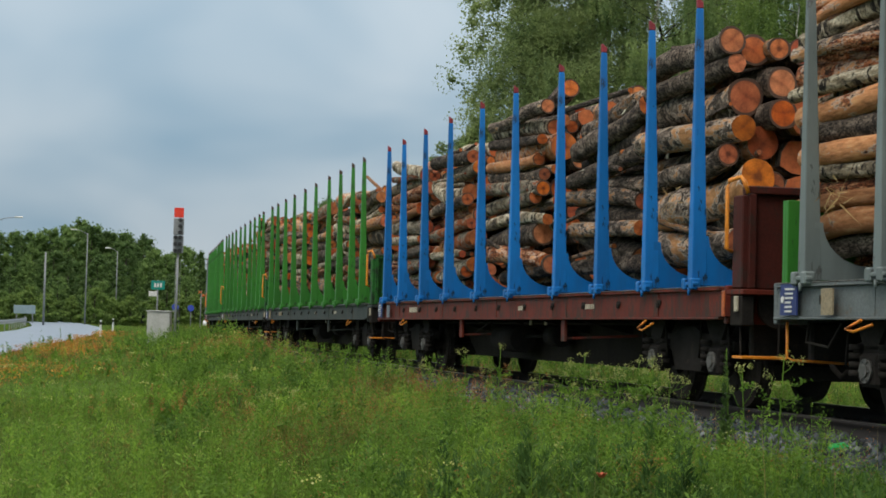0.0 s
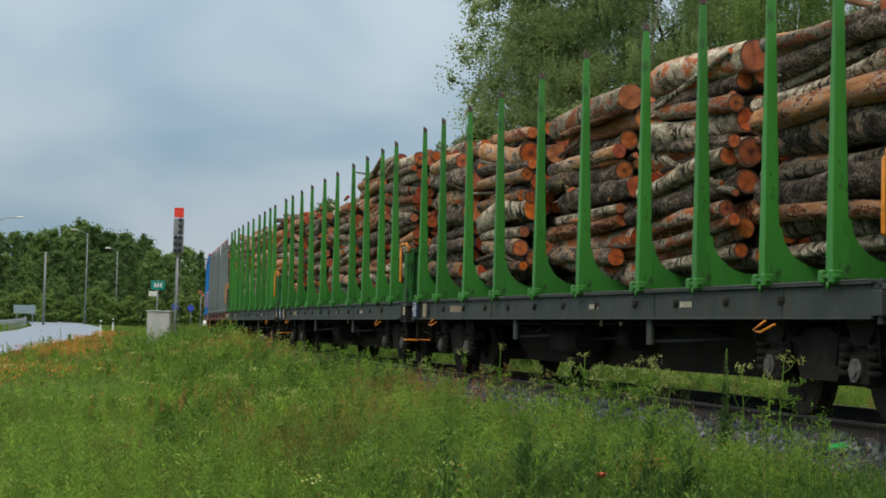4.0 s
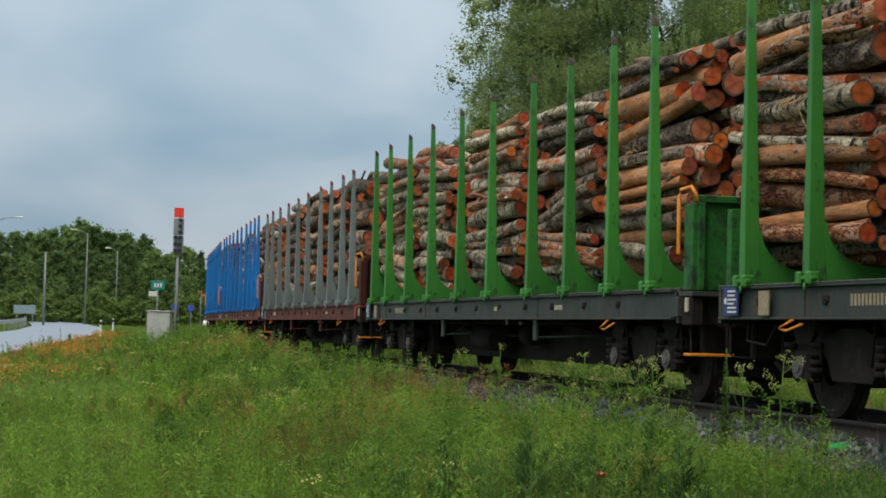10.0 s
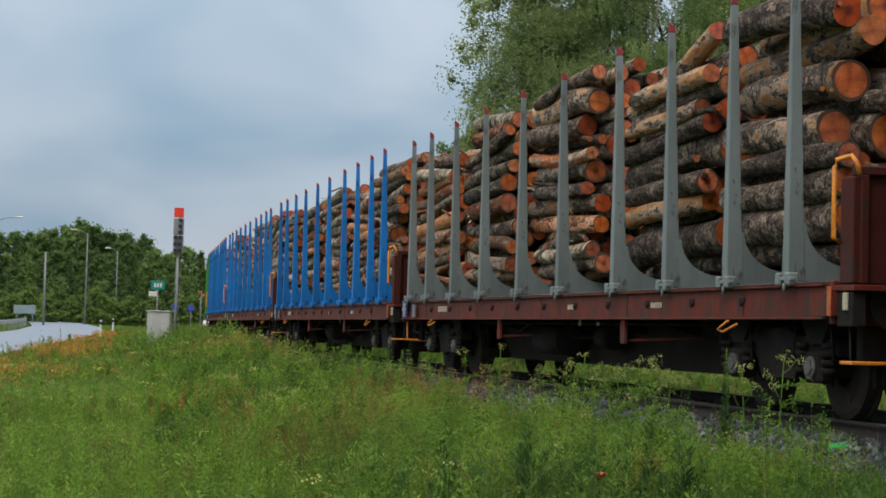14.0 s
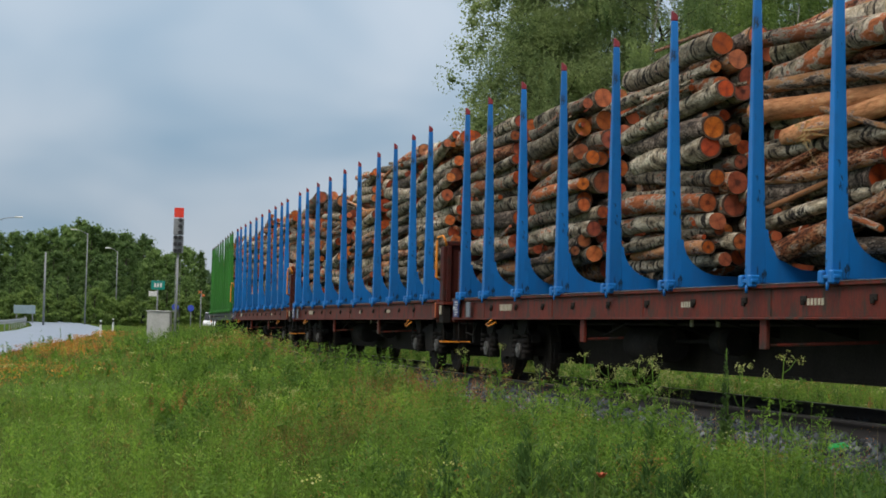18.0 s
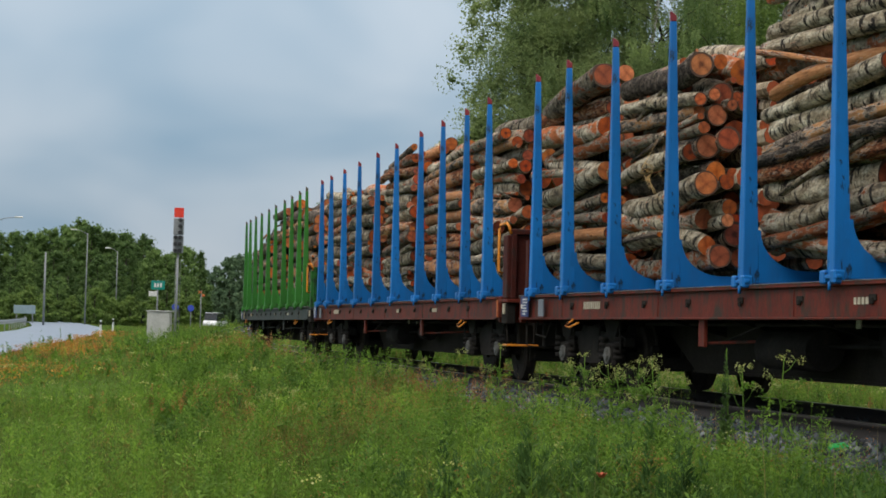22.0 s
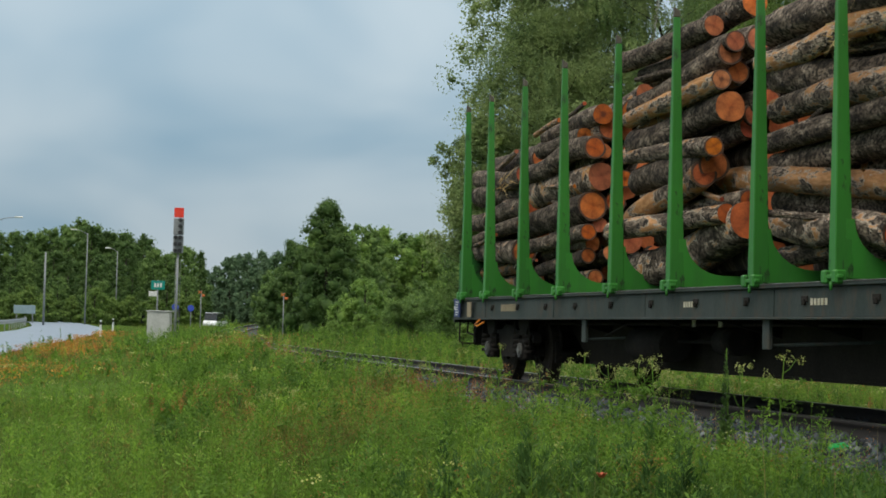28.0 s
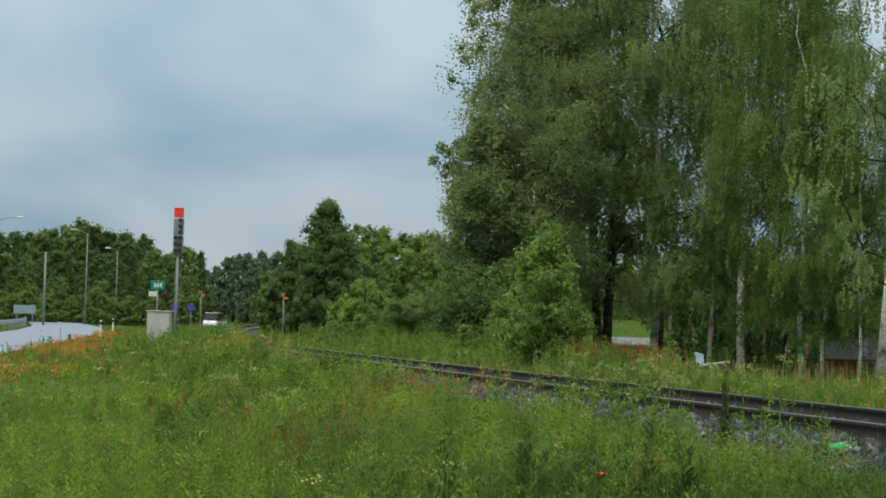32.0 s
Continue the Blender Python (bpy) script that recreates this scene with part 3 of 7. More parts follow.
# loose stones of the bed, where the camera sees it nearest
def scatter_stones(name, n, lat_lo, lat_hi, s_lo, s_hi, seed):
    rng = np.random.default_rng(seed)
    s, lat = rng.uniform(s_lo, s_hi, n), rng.uniform(lat_lo, lat_hi, n)
    z = np.interp(np.abs(lat), [0, 0.8, 1.75, 3.0], [-0.19, -0.17, -0.2, -0.75])
    c = on_track(s, lat, z)
    base = np.array([[1, 0, 0], [-1, 0, 0], [0, 1, 0], [0, -1, 0], [0, 0, 1], [0, 0, -1]], float)
    tri = np.array([[0, 2, 4], [2, 1, 4], [1, 3, 4], [3, 0, 4], [2, 0, 5], [1, 2, 5], [3, 1, 5], [0, 3, 5]])
    r = rng.uniform(0.025, 0.062, (n, 1, 1))
    v = base[None] * rng.uniform(0.6, 1.3, (n, 6, 1)) * r + rng.normal(0, 0.25, (n, 6, 3)) * r
    a = rng.uniform(0, 6.28, n)
    R = np.zeros((n, 3, 3))
    R[:, 0, 0], R[:, 0, 1], R[:, 1, 0], R[:, 1, 1], R[:, 2, 2] = np.cos(a), -np.sin(a), np.sin(a), np.cos(a), 1
    v = np.einsum("nij,nkj->nki", R, v) + c[:, None]
    f = (np.arange(n)[:, None, None] * 6 + tri[None]).reshape(-1, 3)
    return tagged(new(name, mesh_np(name, v.reshape(-1, 3), f, [STONE])), "loose grey crushed stones beside the rails", "ballast", kind="stuff")


scatter_stones("ballast_stones", 26000, -1.9, 2.4, -4, 40, 3)

# road: a strip that lies on the meadow and runs off beside the line

def road_strip(name, off_lo, off_hi, lift, material, label, category, kind="structure"):
    pts = np.array(ROAD, float)
    t = np.linspace(0, len(pts) - 1, 90)
    cx, cy = np.interp(t, np.arange(len(pts)), pts[:, 0]), np.interp(t, np.arange(len(pts)), pts[:, 1])
    tx, ty = np.gradient(cx), np.gradient(cy)
    ln = np.hypot(tx, ty)
    nx, ny = -ty / ln, tx / ln
    rows = []
    for o in np.linspace(off_lo, off_hi, 5):
        x, y = cx + nx * o, cy + ny * o
        rows.append(np.stack([x, y, road_z(cy) + lift], -1))
    v = np.stack(rows, 1).reshape(-1, 3)
    i = (np.arange(89)[:, None] * 5 + np.arange(4)[None, :]).ravel()
    return tagged(new(name, mesh_np(name, v, np.stack([i, i + 1, i + 6, i + 5], -1), [material], smooth=True)), label, category, kind=kind)


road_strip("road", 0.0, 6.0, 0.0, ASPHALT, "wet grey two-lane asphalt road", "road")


# ---------------------------------------------------------------- the timber train
EDGE_PALE = varied("pale_beam_edge_steel", (0.12, 0.12, 0.115), (0.26, 0.26, 0.25), 7.0, 0.5, 0.3, dirt=(0.07, 0.05, 0.04), dirt_amount=0.5)
PLATE_GREY = varied("dirty_grey_plate", (0.14, 0.16, 0.19), (0.2, 0.22, 0.25), 8.0, 0.6)
RUST_ORANGE = varied("rusty_orange_paint", (0.4, 0.08, 0.02), (0.5, 0.13, 0.03), 5.0, 0.6, dirt=(0.15, 0.05, 0.03), dirt_amount=0.5)
STENCIL = varied("faded_stencil_paint", (0.25, 0.2, 0.12), (0.34, 0.28, 0.18), 12.0, 0.7)
STAKES = [-8.16, -6.75, -4.93, -3.06, -0.97, 0.98, 3.2, 4.95, 6.67, 8.11]
DECK = 1.227
REAR, FRONT = -8.8, 9.38


def stake_mesh(TIP, tip_only=False):
    """One upright of a bunk on the meadow side: tapered box section that leans in slightly."""
    bm = bmesh.new()
    z0, z1 = (TIP - 0.065, TIP) if tip_only else (DECK + 0.02, TIP - 0.065)

    def ring(z):
        t = (z - DECK) / (TIP - DECK)
        w, d = 0.07 - 0.047 * t, 0.086 - 0.052 * t
        y_out = -1.43 + 0.02 * t
        return [bm.verts.new(p) for p in ((-w, y_out, z), (w, y_out, z), (w, y_out + 2 * d, z), (-w, y_out + 2 * d, z))]
    zs = [z0, z1] if tip_only else [z0, DECK + 0.6, 2.6, z1]
    rings = [ring(z) for z in zs]
    for a, b in zip(rings, rings[1:]):
        for k in range(4):
            bm.faces.new((a[k], a[(k + 1) % 4], b[(k + 1) % 4], b[k]))
    bm.faces.new(rings[0][::-1])
    bm.faces.new(rings[-1])
    if tip_only:
        for v in rings[-1]:
            v.co.z += 0.05 if v.co.y < -1.4 else 0.0
    bmesh.ops.bevel(bm, geom=list(bm.edges), offset=0.008, segments=1, affect="EDGES")
    return bm


def bunk_mesh():
    """The cross beam of a bunk with its two rounded shoulders."""
    bm = bmesh.new()
    out = [(-1.33, DECK + 0.03), (1.33, DECK + 0.03)]
    arc = []
    for k in range(9):
        a = radians(90 * k / 8)
        arc.append((1.25 - 0.44 + 0.44 * math.sin(a), DECK + 0.16 + 0.38 - 0.38 * math.cos(a)))
    out += [(1.33, arc[-1][1])] + arc[::-1] + [(-y, z) for y, z in arc] + [(-1.33, arc[-1][1])]
    prism(bm, out, 0, -0.062, 0.062)
    return bm


def mirror_y(bm):
    bmesh.ops.scale(bm, vec=(1, -1, 1), verts=bm.verts)
    bmesh.ops.reverse_faces(bm, faces=bm.faces)
    return bm


def wheelset_mesh():
    bm = bmesh.new()
    tube(bm, [(0, -1.12, 0), (0, 1.12, 0)], 0.075, 12)
    for sgn in (-1, 1):
        c = sgn * 0.762
        pts = [(c + sgn * 0.09, 0.16), (c + sgn * 0.085, 0.40), (c + sgn * 0.065, 0.455), (c - sgn * 0.035, 0.462), (c - sgn * 0.05, 0.49), (c - sgn * 0.07, 0.49), (c - sgn * 0.07, 0.41), (c - sgn * 0.03, 0.38), (c - sgn * 0.02, 0.17)]
        n = 28
        rings = [[bm.verts.new((r * math.cos(6.28319 * k / n), y, r * math.sin(6.28319 * k / n))) for k in range(n)] for y, r in pts]
        for a, b in zip(rings, rings[1:] + rings[:1]):
            for k in range(n):
                f = bm.faces.new((a[k], a[(k + 1) % n], b[(k + 1) % n], b[k]))
        # cut-outs in the wheel plate show that it turns
        for k in range(4):
            a = radians(45 + 90 * k)
            box(bm, (0.28 * math.cos(a) - 0.04, c + sgn * 0.08, 0.28 * math.sin(a) - 0.04), (0.28 * math.cos(a) + 0.04, c + sgn * 0.1, 0.28 * math.sin(a) + 0.04))
    bmesh.ops.recalc_face_normals(bm, faces=bm.faces)
    return bm


def frame_side(sgn):
    """One side frame of a bogie, with its curved lower edge."""
    bm = bmesh.new()
    y0, y1 = sorted((sgn * 0.98, sgn * 1.1))
    out = [(-1.3, 0.58), (-1.3, 0.68), (-1.05, 0.74), (-0.4, 0.76), (-0.2, 0.83), (0.2, 0.83), (0.4, 0.76), (1.05, 0.74), (1.3, 0.68), (1.3, 0.58), (0.62, 0.62), (0.5, 0.56), (0.38, 0.36), (-0.38, 0.36), (-0.5, 0.56), (-0.62, 0.62)]
    prism(bm, out, 1, y0, y1)
    return bm


def axle_box(x, sgn):
    bm = bmesh.new()
    lo, hi = sorted((sgn * 1.0, sgn * 1.17))
    box(bm, (x - 0.17, lo, 0.33), (x + 0.17, hi, 0.62), 0.03)
    for k in (-1, 1):
        for sp in range(4):
            tube(bm, [(x + k * 0.27, sgn * 1.13, 0.42 + 0.075 * sp), (x + k * 0.27, sgn * 1.13, 0.47 + 0.075 * sp)], 0.075, 8)
    # yoke above the box
    prism(bm, [(x - 0.3, 0.9), (x + 0.3, 0.9), (x + 0.13, 0.68), (x - 0.13, 0.68)], 1, *sorted((sgn * 1.1, sgn * 1.14)))
    for k in (-1, 1):
        tube(bm, [(x + k * 0.36, sgn * 1.16, 0.9), (x + k * 0.42, sgn * 1.16, 0.5)], 0.014, 6)
    return bm


def axle_cap(x, sgn):
    bm = bmesh.new()
    n = 14
    for r, h0, h1 in ((0.105, 1.17, 1.2), (0.06, 1.2, 1.215)):
        tube(bm, [(x, sgn * h0, 0.47), (x, sgn * h1, 0.47)], r, n)
    for k in range(6):
        a = radians(60 * k)
        tube(bm, [(x + 0.082 * math.cos(a), sgn * 1.2, 0.47 + 0.082 * math.sin(a)), (x + 0.082 * math.cos(a), sgn * 1.212, 0.47 + 0.082 * math.sin(a))], 0.012, 6)
    return bm


def bars(parent, material, x0, x1, z0, z1, y, n, gap=0.3, name="lettering", label=""):
    """Unreadable writing: a row of small upright bars."""
    bm = bmesh.new()
    st = (x1 - x0) / n
    for k in range(n):
        box(bm, (x0 + st * k, y - 0.004, z0), (x0 + st * (k + 1 - gap), y + 0.002, z1))
    return part(name, bm, material, parent, label)


def build_wagon(label, stake, tip, sill, wall, plate, seed):
    """A four-axle timber wagon, front towards +x, meadow side towards -y."""
    rng = random.Random(seed)
    reach = {STAKE_GREEN.name: 4.24, STAKE_BLUE.name: 4.21}.get(stake.name, 4.09)
    w = root("timber_wagon", Matrix(), label, "railway wagon", "wagons of the timber train")
    # side beams, with pressed ribs
    for sgn in (-1, 1):
        bm = bmesh.new()
        y0, y1 = sorted((sgn * 1.28, sgn * 1.36))
        box(bm, (REAR, y0, 0.92), (FRONT - 0.55, y1, DECK - 0.03), 0.01)
        y2, y3 = sorted((sgn * 1.28, sgn * 1.4))
        part("side_beam", bm, sill, w)
        bm = bmesh.new()
        box(bm, (REAR, y2, DECK - 0.035), (FRONT - 0.55, y3, DECK), 0.006)
        part("upper_flange", bm, sill, w)
        bm = bmesh.new()
        box(bm, (REAR, y2, 0.9), (FRONT - 0.55, y3, 0.925), 0.006)
        part("lower_flange", bm, sill, w)
        # paler strip along the upper edge
        bm = bmesh.new()
        y4, y5 = sorted((sgn * 1.33, sgn * 1.405))
        box(bm, (REAR + 0.02, y4, DECK), (FRONT - 0.57, y5, DECK + 0.009), 0.003)
        part("worn_edge", bm, EDGE_PALE, w, "thin pale strip along the upper edge of the side beam")
        for xs in (-6.9, -3.4, 0.1, 3.6, 7.0):
            bm = bmesh.new()
            ya, yb = sorted((sgn * 1.36, sgn * 1.367))
            box(bm, (xs, ya, 0.93), (xs + 0.012, yb, DECK - 0.04))
            part("weld_seam", bm, sill, w)
        eye_mesh = None
        for k in range(12):
            x = REAR + 0.9 + k * 1.35 + rng.uniform(-0.05, 0.05)
            if eye_mesh is None:
                yy = sgn * 1.362
                bm = bmesh.new()
                box(bm, (0, min(yy, yy + sgn * 0.012), 1.06), (0.13, max(yy, yy + sgn * 0.012), 1.115), 0.005)
                box(bm, (0.04, min(yy, yy + sgn * 0.03), 1.03), (0.09, max(yy, yy + sgn * 0.03), 1.085), 0.008)
                first_eye = part("lashing_eye", bm, UNDER, w)
                first_eye.location.x = x
                eye_mesh = first_eye.data
            else:
                share("lashing_eye", eye_mesh, w, pose(x, 0, 0))
    bm = bmesh.new()
    box(bm, (REAR, -1.28, 1.12), (FRONT - 0.55, 1.28, 1.18))
    part("floor_plate", bm, UNDER, w)
    # headstocks, with buffers
    for x, d in ((REAR, -1), (FRONT - 0.5, 1)):
        bm = bmesh.new()
        box(bm, (min(x, x + d * 0.08), -1.36, 0.86), (max(x, x + d * 0.08), 1.36, 1.24), 0.01)
        part("headstock", bm, sill, w)
    for x, d in ((REAR - 0.06, -1), (FRONT - 0.42, 1)):
        for y in (-0.9, 0.9):
            bm = bmesh.new()
            tube(bm, [(x, y, 1.04), (x + d * 0.18, y, 1.04)], 0.11, 12)
            tube(bm, [(x + d * 0.18, y, 1.04), (x + d * 0.22, y, 1.04)], 0.22, 16)
            part("buffer", bm, UNDER, w)
        bm = bmesh.new()
        tube(bm, [(x, 0, 0.98), (x + d * 0.26, 0, 0.98)], 0.06, 8)
        box(bm, (x, -0.15, 0.85), (x + d * 0.12, 0.15, 1.12)) if d > 0 else box(bm, (x - 0.12, -0.15, 0.85), (x, 0.15, 1.12))
        part("coupling", bm, UNDER, w)
    # pipes and hoses under the ends; a beam added to darken the gap
    for x, d in ((REAR, -1), (FRONT - 0.5, 1)):
        bm = bmesh.new()
        box(bm, (min(x - d * 0.1, x), -1.05, 0.5), (max(x - d * 0.1, x), 1.05, 0.88), 0.02)
        part("end_beam", bm, UNDER, w)
        for y in (-0.35, 0.35):
            bm = bmesh.new()
            tube(bm, [(x, y, 0.8), (x + d * 0.15, y, 0.7), (x + d * 0.3, y * 0.9, 0.45), (x + d * 0.42, y * 0.8, 0.36), (x + d * 0.5, y * 0.7, 0.42)], 0.03, 8)
            part("air_hose", bm, UNDER, w)
    # fish-bellied centre girder, cross ribs, brake gear
    bm = bmesh.new()
    for y in (-0.42, 0.42):
        prism(bm, [(-8.6, 0.92), (8.8, 0.92), (8.8, 0.8), (5.35, 0.76), (4.5, 0.33), (-4.5, 0.33), (-5.35, 0.76), (-8.6, 0.8)], 1, y - 0.05, y + 0.05)
    box(bm, (-4.5, -0.5, 0.31), (4.5, 0.5, 0.34))
    part("centre_girder", bm, BELLY, w)
    bm = bmesh.new()
    for k in range(9):
        x = -7.2 + 1.8 * k
        prism(bm, [(-1.28, 0.92), (1.28, 0.92), (0.45, 0.72), (-0.45, 0.72)], 0, x - 0.03, x + 0.03)
    part("cross_rib", bm, UNDER, w)
    bm = bmesh.new()
    tube(bm, [(-1.6, -0.8, 0.62), (-0.4, -0.8, 0.62)], 0.2, 14)
    tube(bm, [(0.8, -0.7, 0.68), (1.3, -0.7, 0.68)], 0.15, 12)
    tube(bm, [(-0.4, -0.75, 0.66), (0.8, -0.72, 0.68)], 0.025, 6)
    tube(bm, [(-5.0, -0.9, 0.86), (5.0, -0.9, 0.86)], 0.022, 6)
    part("brake_tank", bm, UNDER, w)
    for x in (-2.25, 3.3):
        bm = bmesh.new()
        box(bm, (x, -1.34, 0.62), (x + 0.16, -1.3, 0.92), 0.006)
        tube(bm, [(x + 0.1, -1.28, 0.66), (x + 1.2, -0.6, 0.72)], 0.018, 6)
        part("bracket", bm, sill, w)
    bm = bmesh.new()
    hx0 = -6.15 if sill is SILL_BROWN else -6.9
    tube(bm, [(hx0, -1.38, 0.86), (hx0 - 0.25, -1.42, 0.8), (hx0 - 0.4, -1.42, 0.82), (hx0 - 0.15, -1.4, 0.9)], 0.013, 8)
    part("brake_handle", bm, ORANGE, w, "orange brake handle")
    bm = bmesh.new()
    tube(bm, [(6.9, -1.38, 0.86), (6.65, -1.42, 0.78), (6.5, -1.42, 0.8), (6.72, -1.4, 0.89)], 0.013, 8)
    part("brake_handle", bm, ORANGE, w, "orange brake handle")
    bm = bmesh.new()
    tube(bm, [(-8.35, -1.25, 0.88), (-8.4, -1.25, 0.7), (-7.95, -1.25, 0.66), (-7.7, -1.25, 0.88)], 0.014, 6)
    part("step_iron", bm, UNDER, w)
    for x in (0.62, 1.38):
        bm = bmesh.new()
        box(bm, (x, -1.0, 0.83), (x + 0.09, -0.985, 0.92), 0.003)
        part("inspection_plate", bm, CREAM, w, "small pale plate under the beam")
    bm = bmesh.new()
    tube(bm, [(-1.75, -1.2, 0.7), (-0.9, -1.2, 0.86), (-0.75, -1.2, 0.86)], 0.012, 6)
    part("brake_rod", bm, UNDER, w)
    # end walls
    bm = bmesh.new()
    box(bm, (REAR + 0.02, -1.3, DECK), (REAR + 0.07, 1.3, DECK + 0.78), 0.008)
    for y in (-1.3, -0.45, 0.41, 1.26):
        box(bm, (REAR - 0.03, y, DECK), (REAR + 0.02, y + 0.06, DECK + 0.78))
    part("rear_wall", bm, plate, w)
    bm = bmesh.new()
    box(bm, (FRONT - 0.16, -1.28, DECK - 0.02), (FRONT - 0.1, 1.28, DECK + 0.9), 0.008)
    part("front_wall", bm, wall, w)
    bm = bmesh.new()
    box(bm, (FRONT - 0.22, -1.3, DECK + 0.9), (FRONT - 0.04, 1.3, DECK + 0.98), 0.01)
    part("top_rail", bm, wall, w)
    for y in (-1.3, -0.62, 0.02, 0.64, 1.24):
        bm = bmesh.new()
        box(bm, (FRONT - 0.1, y, DECK - 0.02), (FRONT - 0.02, y + 0.07, DECK + 0.9), 0.006)
        part("wall_rib", bm, wall, w)
    for sgn in (-1, 1):
        bm = bmesh.new()
        box(bm, (FRONT - 0.3, sgn * 1.3 - 0.06, DECK - 0.02), (FRONT - 0.06, sgn * 1.3 + 0.06, DECK + 0.89), 0.012)
        part("corner_post", bm, wall, w)
        bm = bmesh.new()
        box(bm, (FRONT - 0.36, sgn * 1.28 - 0.07, 0.84), (FRONT - 0.08, sgn * 1.28 + 0.07, DECK - 0.09), 0.012)
        part("corner_bracket", bm, UNDER, w)
    bm = bmesh.new()
    box(bm, (FRONT - 0.55, -1.36, DECK - 0.08), (FRONT - 0.02, 1.36, DECK - 0.03), 0.006)
    box(bm, (FRONT - 0.55, -1.39, 0.93), (FRONT - 0.37, -1.33, DECK - 0.085), 0.006)
    part("end_platform", bm, sill, w)
    bm = bmesh.new()
    tube(bm, [(FRONT - 0.28, -1.37, DECK + 0.34), (FRONT - 0.28, -1.43, DECK + 0.37), (FRONT - 0.28, -1.43, DECK + 0.98), (FRONT - 0.25, -1.42, DECK + 1.04), (FRONT - 0.06, -1.38, DECK + 1.06), (FRONT - 0.02, -1.35, DECK + 1.0), (FRONT - 0.02, -1.32, DECK + 0.9)], 0.022, 8)
    part("handrail", bm, ORANGE, w, "bent orange handrail")
    bm = bmesh.new()
    if sill is SILL_BROWN:
        box(bm, (FRONT - 0.44, -1.41, 0.93), (FRONT - 0.37, -1.395, DECK - 0.04), 0.004)
        part("corner_strip", bm, RUST_ORANGE, w, "rusty orange corner strip")
        bm = bmesh.new()
    box(bm, (FRONT - 0.2, -1.38, 0.98), (FRONT - 0.13, -1.352, 1.13), 0.006)
    part("corner_plate", bm, CREAM, w, "small cream corner plate")
    bm = bmesh.new()
    tube(bm, [(FRONT - 0.2, -1.3, 0.9), (FRONT - 0.2, -1.3, 0.53), (FRONT - 0.2, -0.9, 0.53), (FRONT - 0.2, -0.9, 0.9)], 0.016, 6)
    part("step_hanger", bm, UNDER, w)
    bm = bmesh.new()
    box(bm, (FRONT - 0.32, -1.34, 0.52), (FRONT - 0.08, -0.86, 0.55), 0.006)
    part("step", bm, ORANGE, w, "orange foot step")
    bm = bmesh.new()
    tube(bm, [(REAR + 0.1, -1.3, 0.88), (REAR + 0.1, -1.3, 0.56), (REAR + 0.12, -1.26, 0.53), (REAR + 0.12, -0.5, 0.5)], 0.014, 6)
    part("uncoupling_bar", bm, ORANGE if stake is STAKE_GREY else UNDER, w, "thin bent uncoupling bar")
    # plates and writing on the meadow side
    bm = bmesh.new()
    box(bm, (REAR + 0.22, -1.43, 0.94), (REAR + 0.56, -1.415, 1.22))
    p = part("data_plate", bm, DATA_BLUE, w, "small blue data plate with unreadable lines")
    bars_bm = bmesh.new()
    for k in range(6):
        box(bars_bm, (REAR + 0.33, -1.438, 0.965 + 0.04 * k), (REAR + 0.33 + rng.uniform(0.12, 0.21), -1.431, 0.983 + 0.04 * k))
    tube(bars_bm, [(REAR + 0.275, -1.438, 1.08), (REAR + 0.275, -1.43, 1.08)], 0.032, 10)
    part("lettering", bars_bm, WHITE, p)
    bm = bmesh.new()
    box(bm, (REAR + 1.05, -1.43, 0.94), (REAR + 1.27, -1.415, 1.17))
    part("card_holder", bm, PLATE_GREY if sill is SILL_BROWN else STENCIL, w, "dirty grey card holder" if sill is SILL_BROWN else "dirty cream card holder")
    if sill is SILL_BROWN:
        bars(w, CREAM, -6.0, -5.35, 1.03, 1.12, -1.362, 9, 0.42, label="cream-white wagon number")
    else:
        bars(w, STENCIL, -6.0, -5.2, 1.02, 1.12, -1.362, 12, 0.4, label="cream wagon number")
    for x in (1.3, 4.4):
        bars(w, CREAM, x, x + 0.36, 1.03, 1.09, -1.362, 5, 0.4, label="small cream stencil marks")
    # bogies
    for x in (-6.48, 7.25):
        bg = new("bogie")
        bg.parent = w
        bg.empty_display_size = 0.2
        bg.location = (x, 0, 0)
        bm = bmesh.new()
        box(bm, (-0.22, -1.0, 0.34), (0.22, 1.0, 0.86), 0.02)
        part("bolster", bm, UNDER, bg)
        for sgn in (-1, 1):
            part("side_frame", frame_side(sgn), UNDER, bg)
            for ax in (-0.9, 0.9):
                part("axle_box", axle_box(ax, sgn), UNDER, bg)
                part("axle_cap", axle_cap(ax, sgn), AXLECAP, bg, "pale round axle box cap")
        # brake beams, added to fill the bright gaps round the wheels with dark
        for ax in (-0.48, 0.48, -1.4, 1.4):
            bm = bmesh.new()
            box(bm, (ax - 0.05, -0.75, 0.3), (ax + 0.05, 0.75, 0.46), 0.01)
            tube(bm, [(ax, -0.4, 0.46), (ax, -0.4, 0.8)], 0.03, 6)
            part("brake_beam", bm, UNDER, bg)
        for ax in (-0.9, 0.9):
            ws = part("wheelset", wheelset_mesh(), WHEEL, bg)
            ws.location = (ax, 0, 0.462)
            for sgn in (-1, 1):
                for k in (-1, 1):
                    bm = bmesh.new()
                    box(bm, (ax + k * 0.51 - 0.03, sgn * 0.762 - 0.05, 0.3), (ax + k * 0.51 + 0.03, sgn * 0.762 + 0.05, 0.6), 0.01)
                    part("brake_shoe", bm, UNDER, bg)
    # bunks: cross beam, two stakes, tips, foot clamps
    meshes = {}
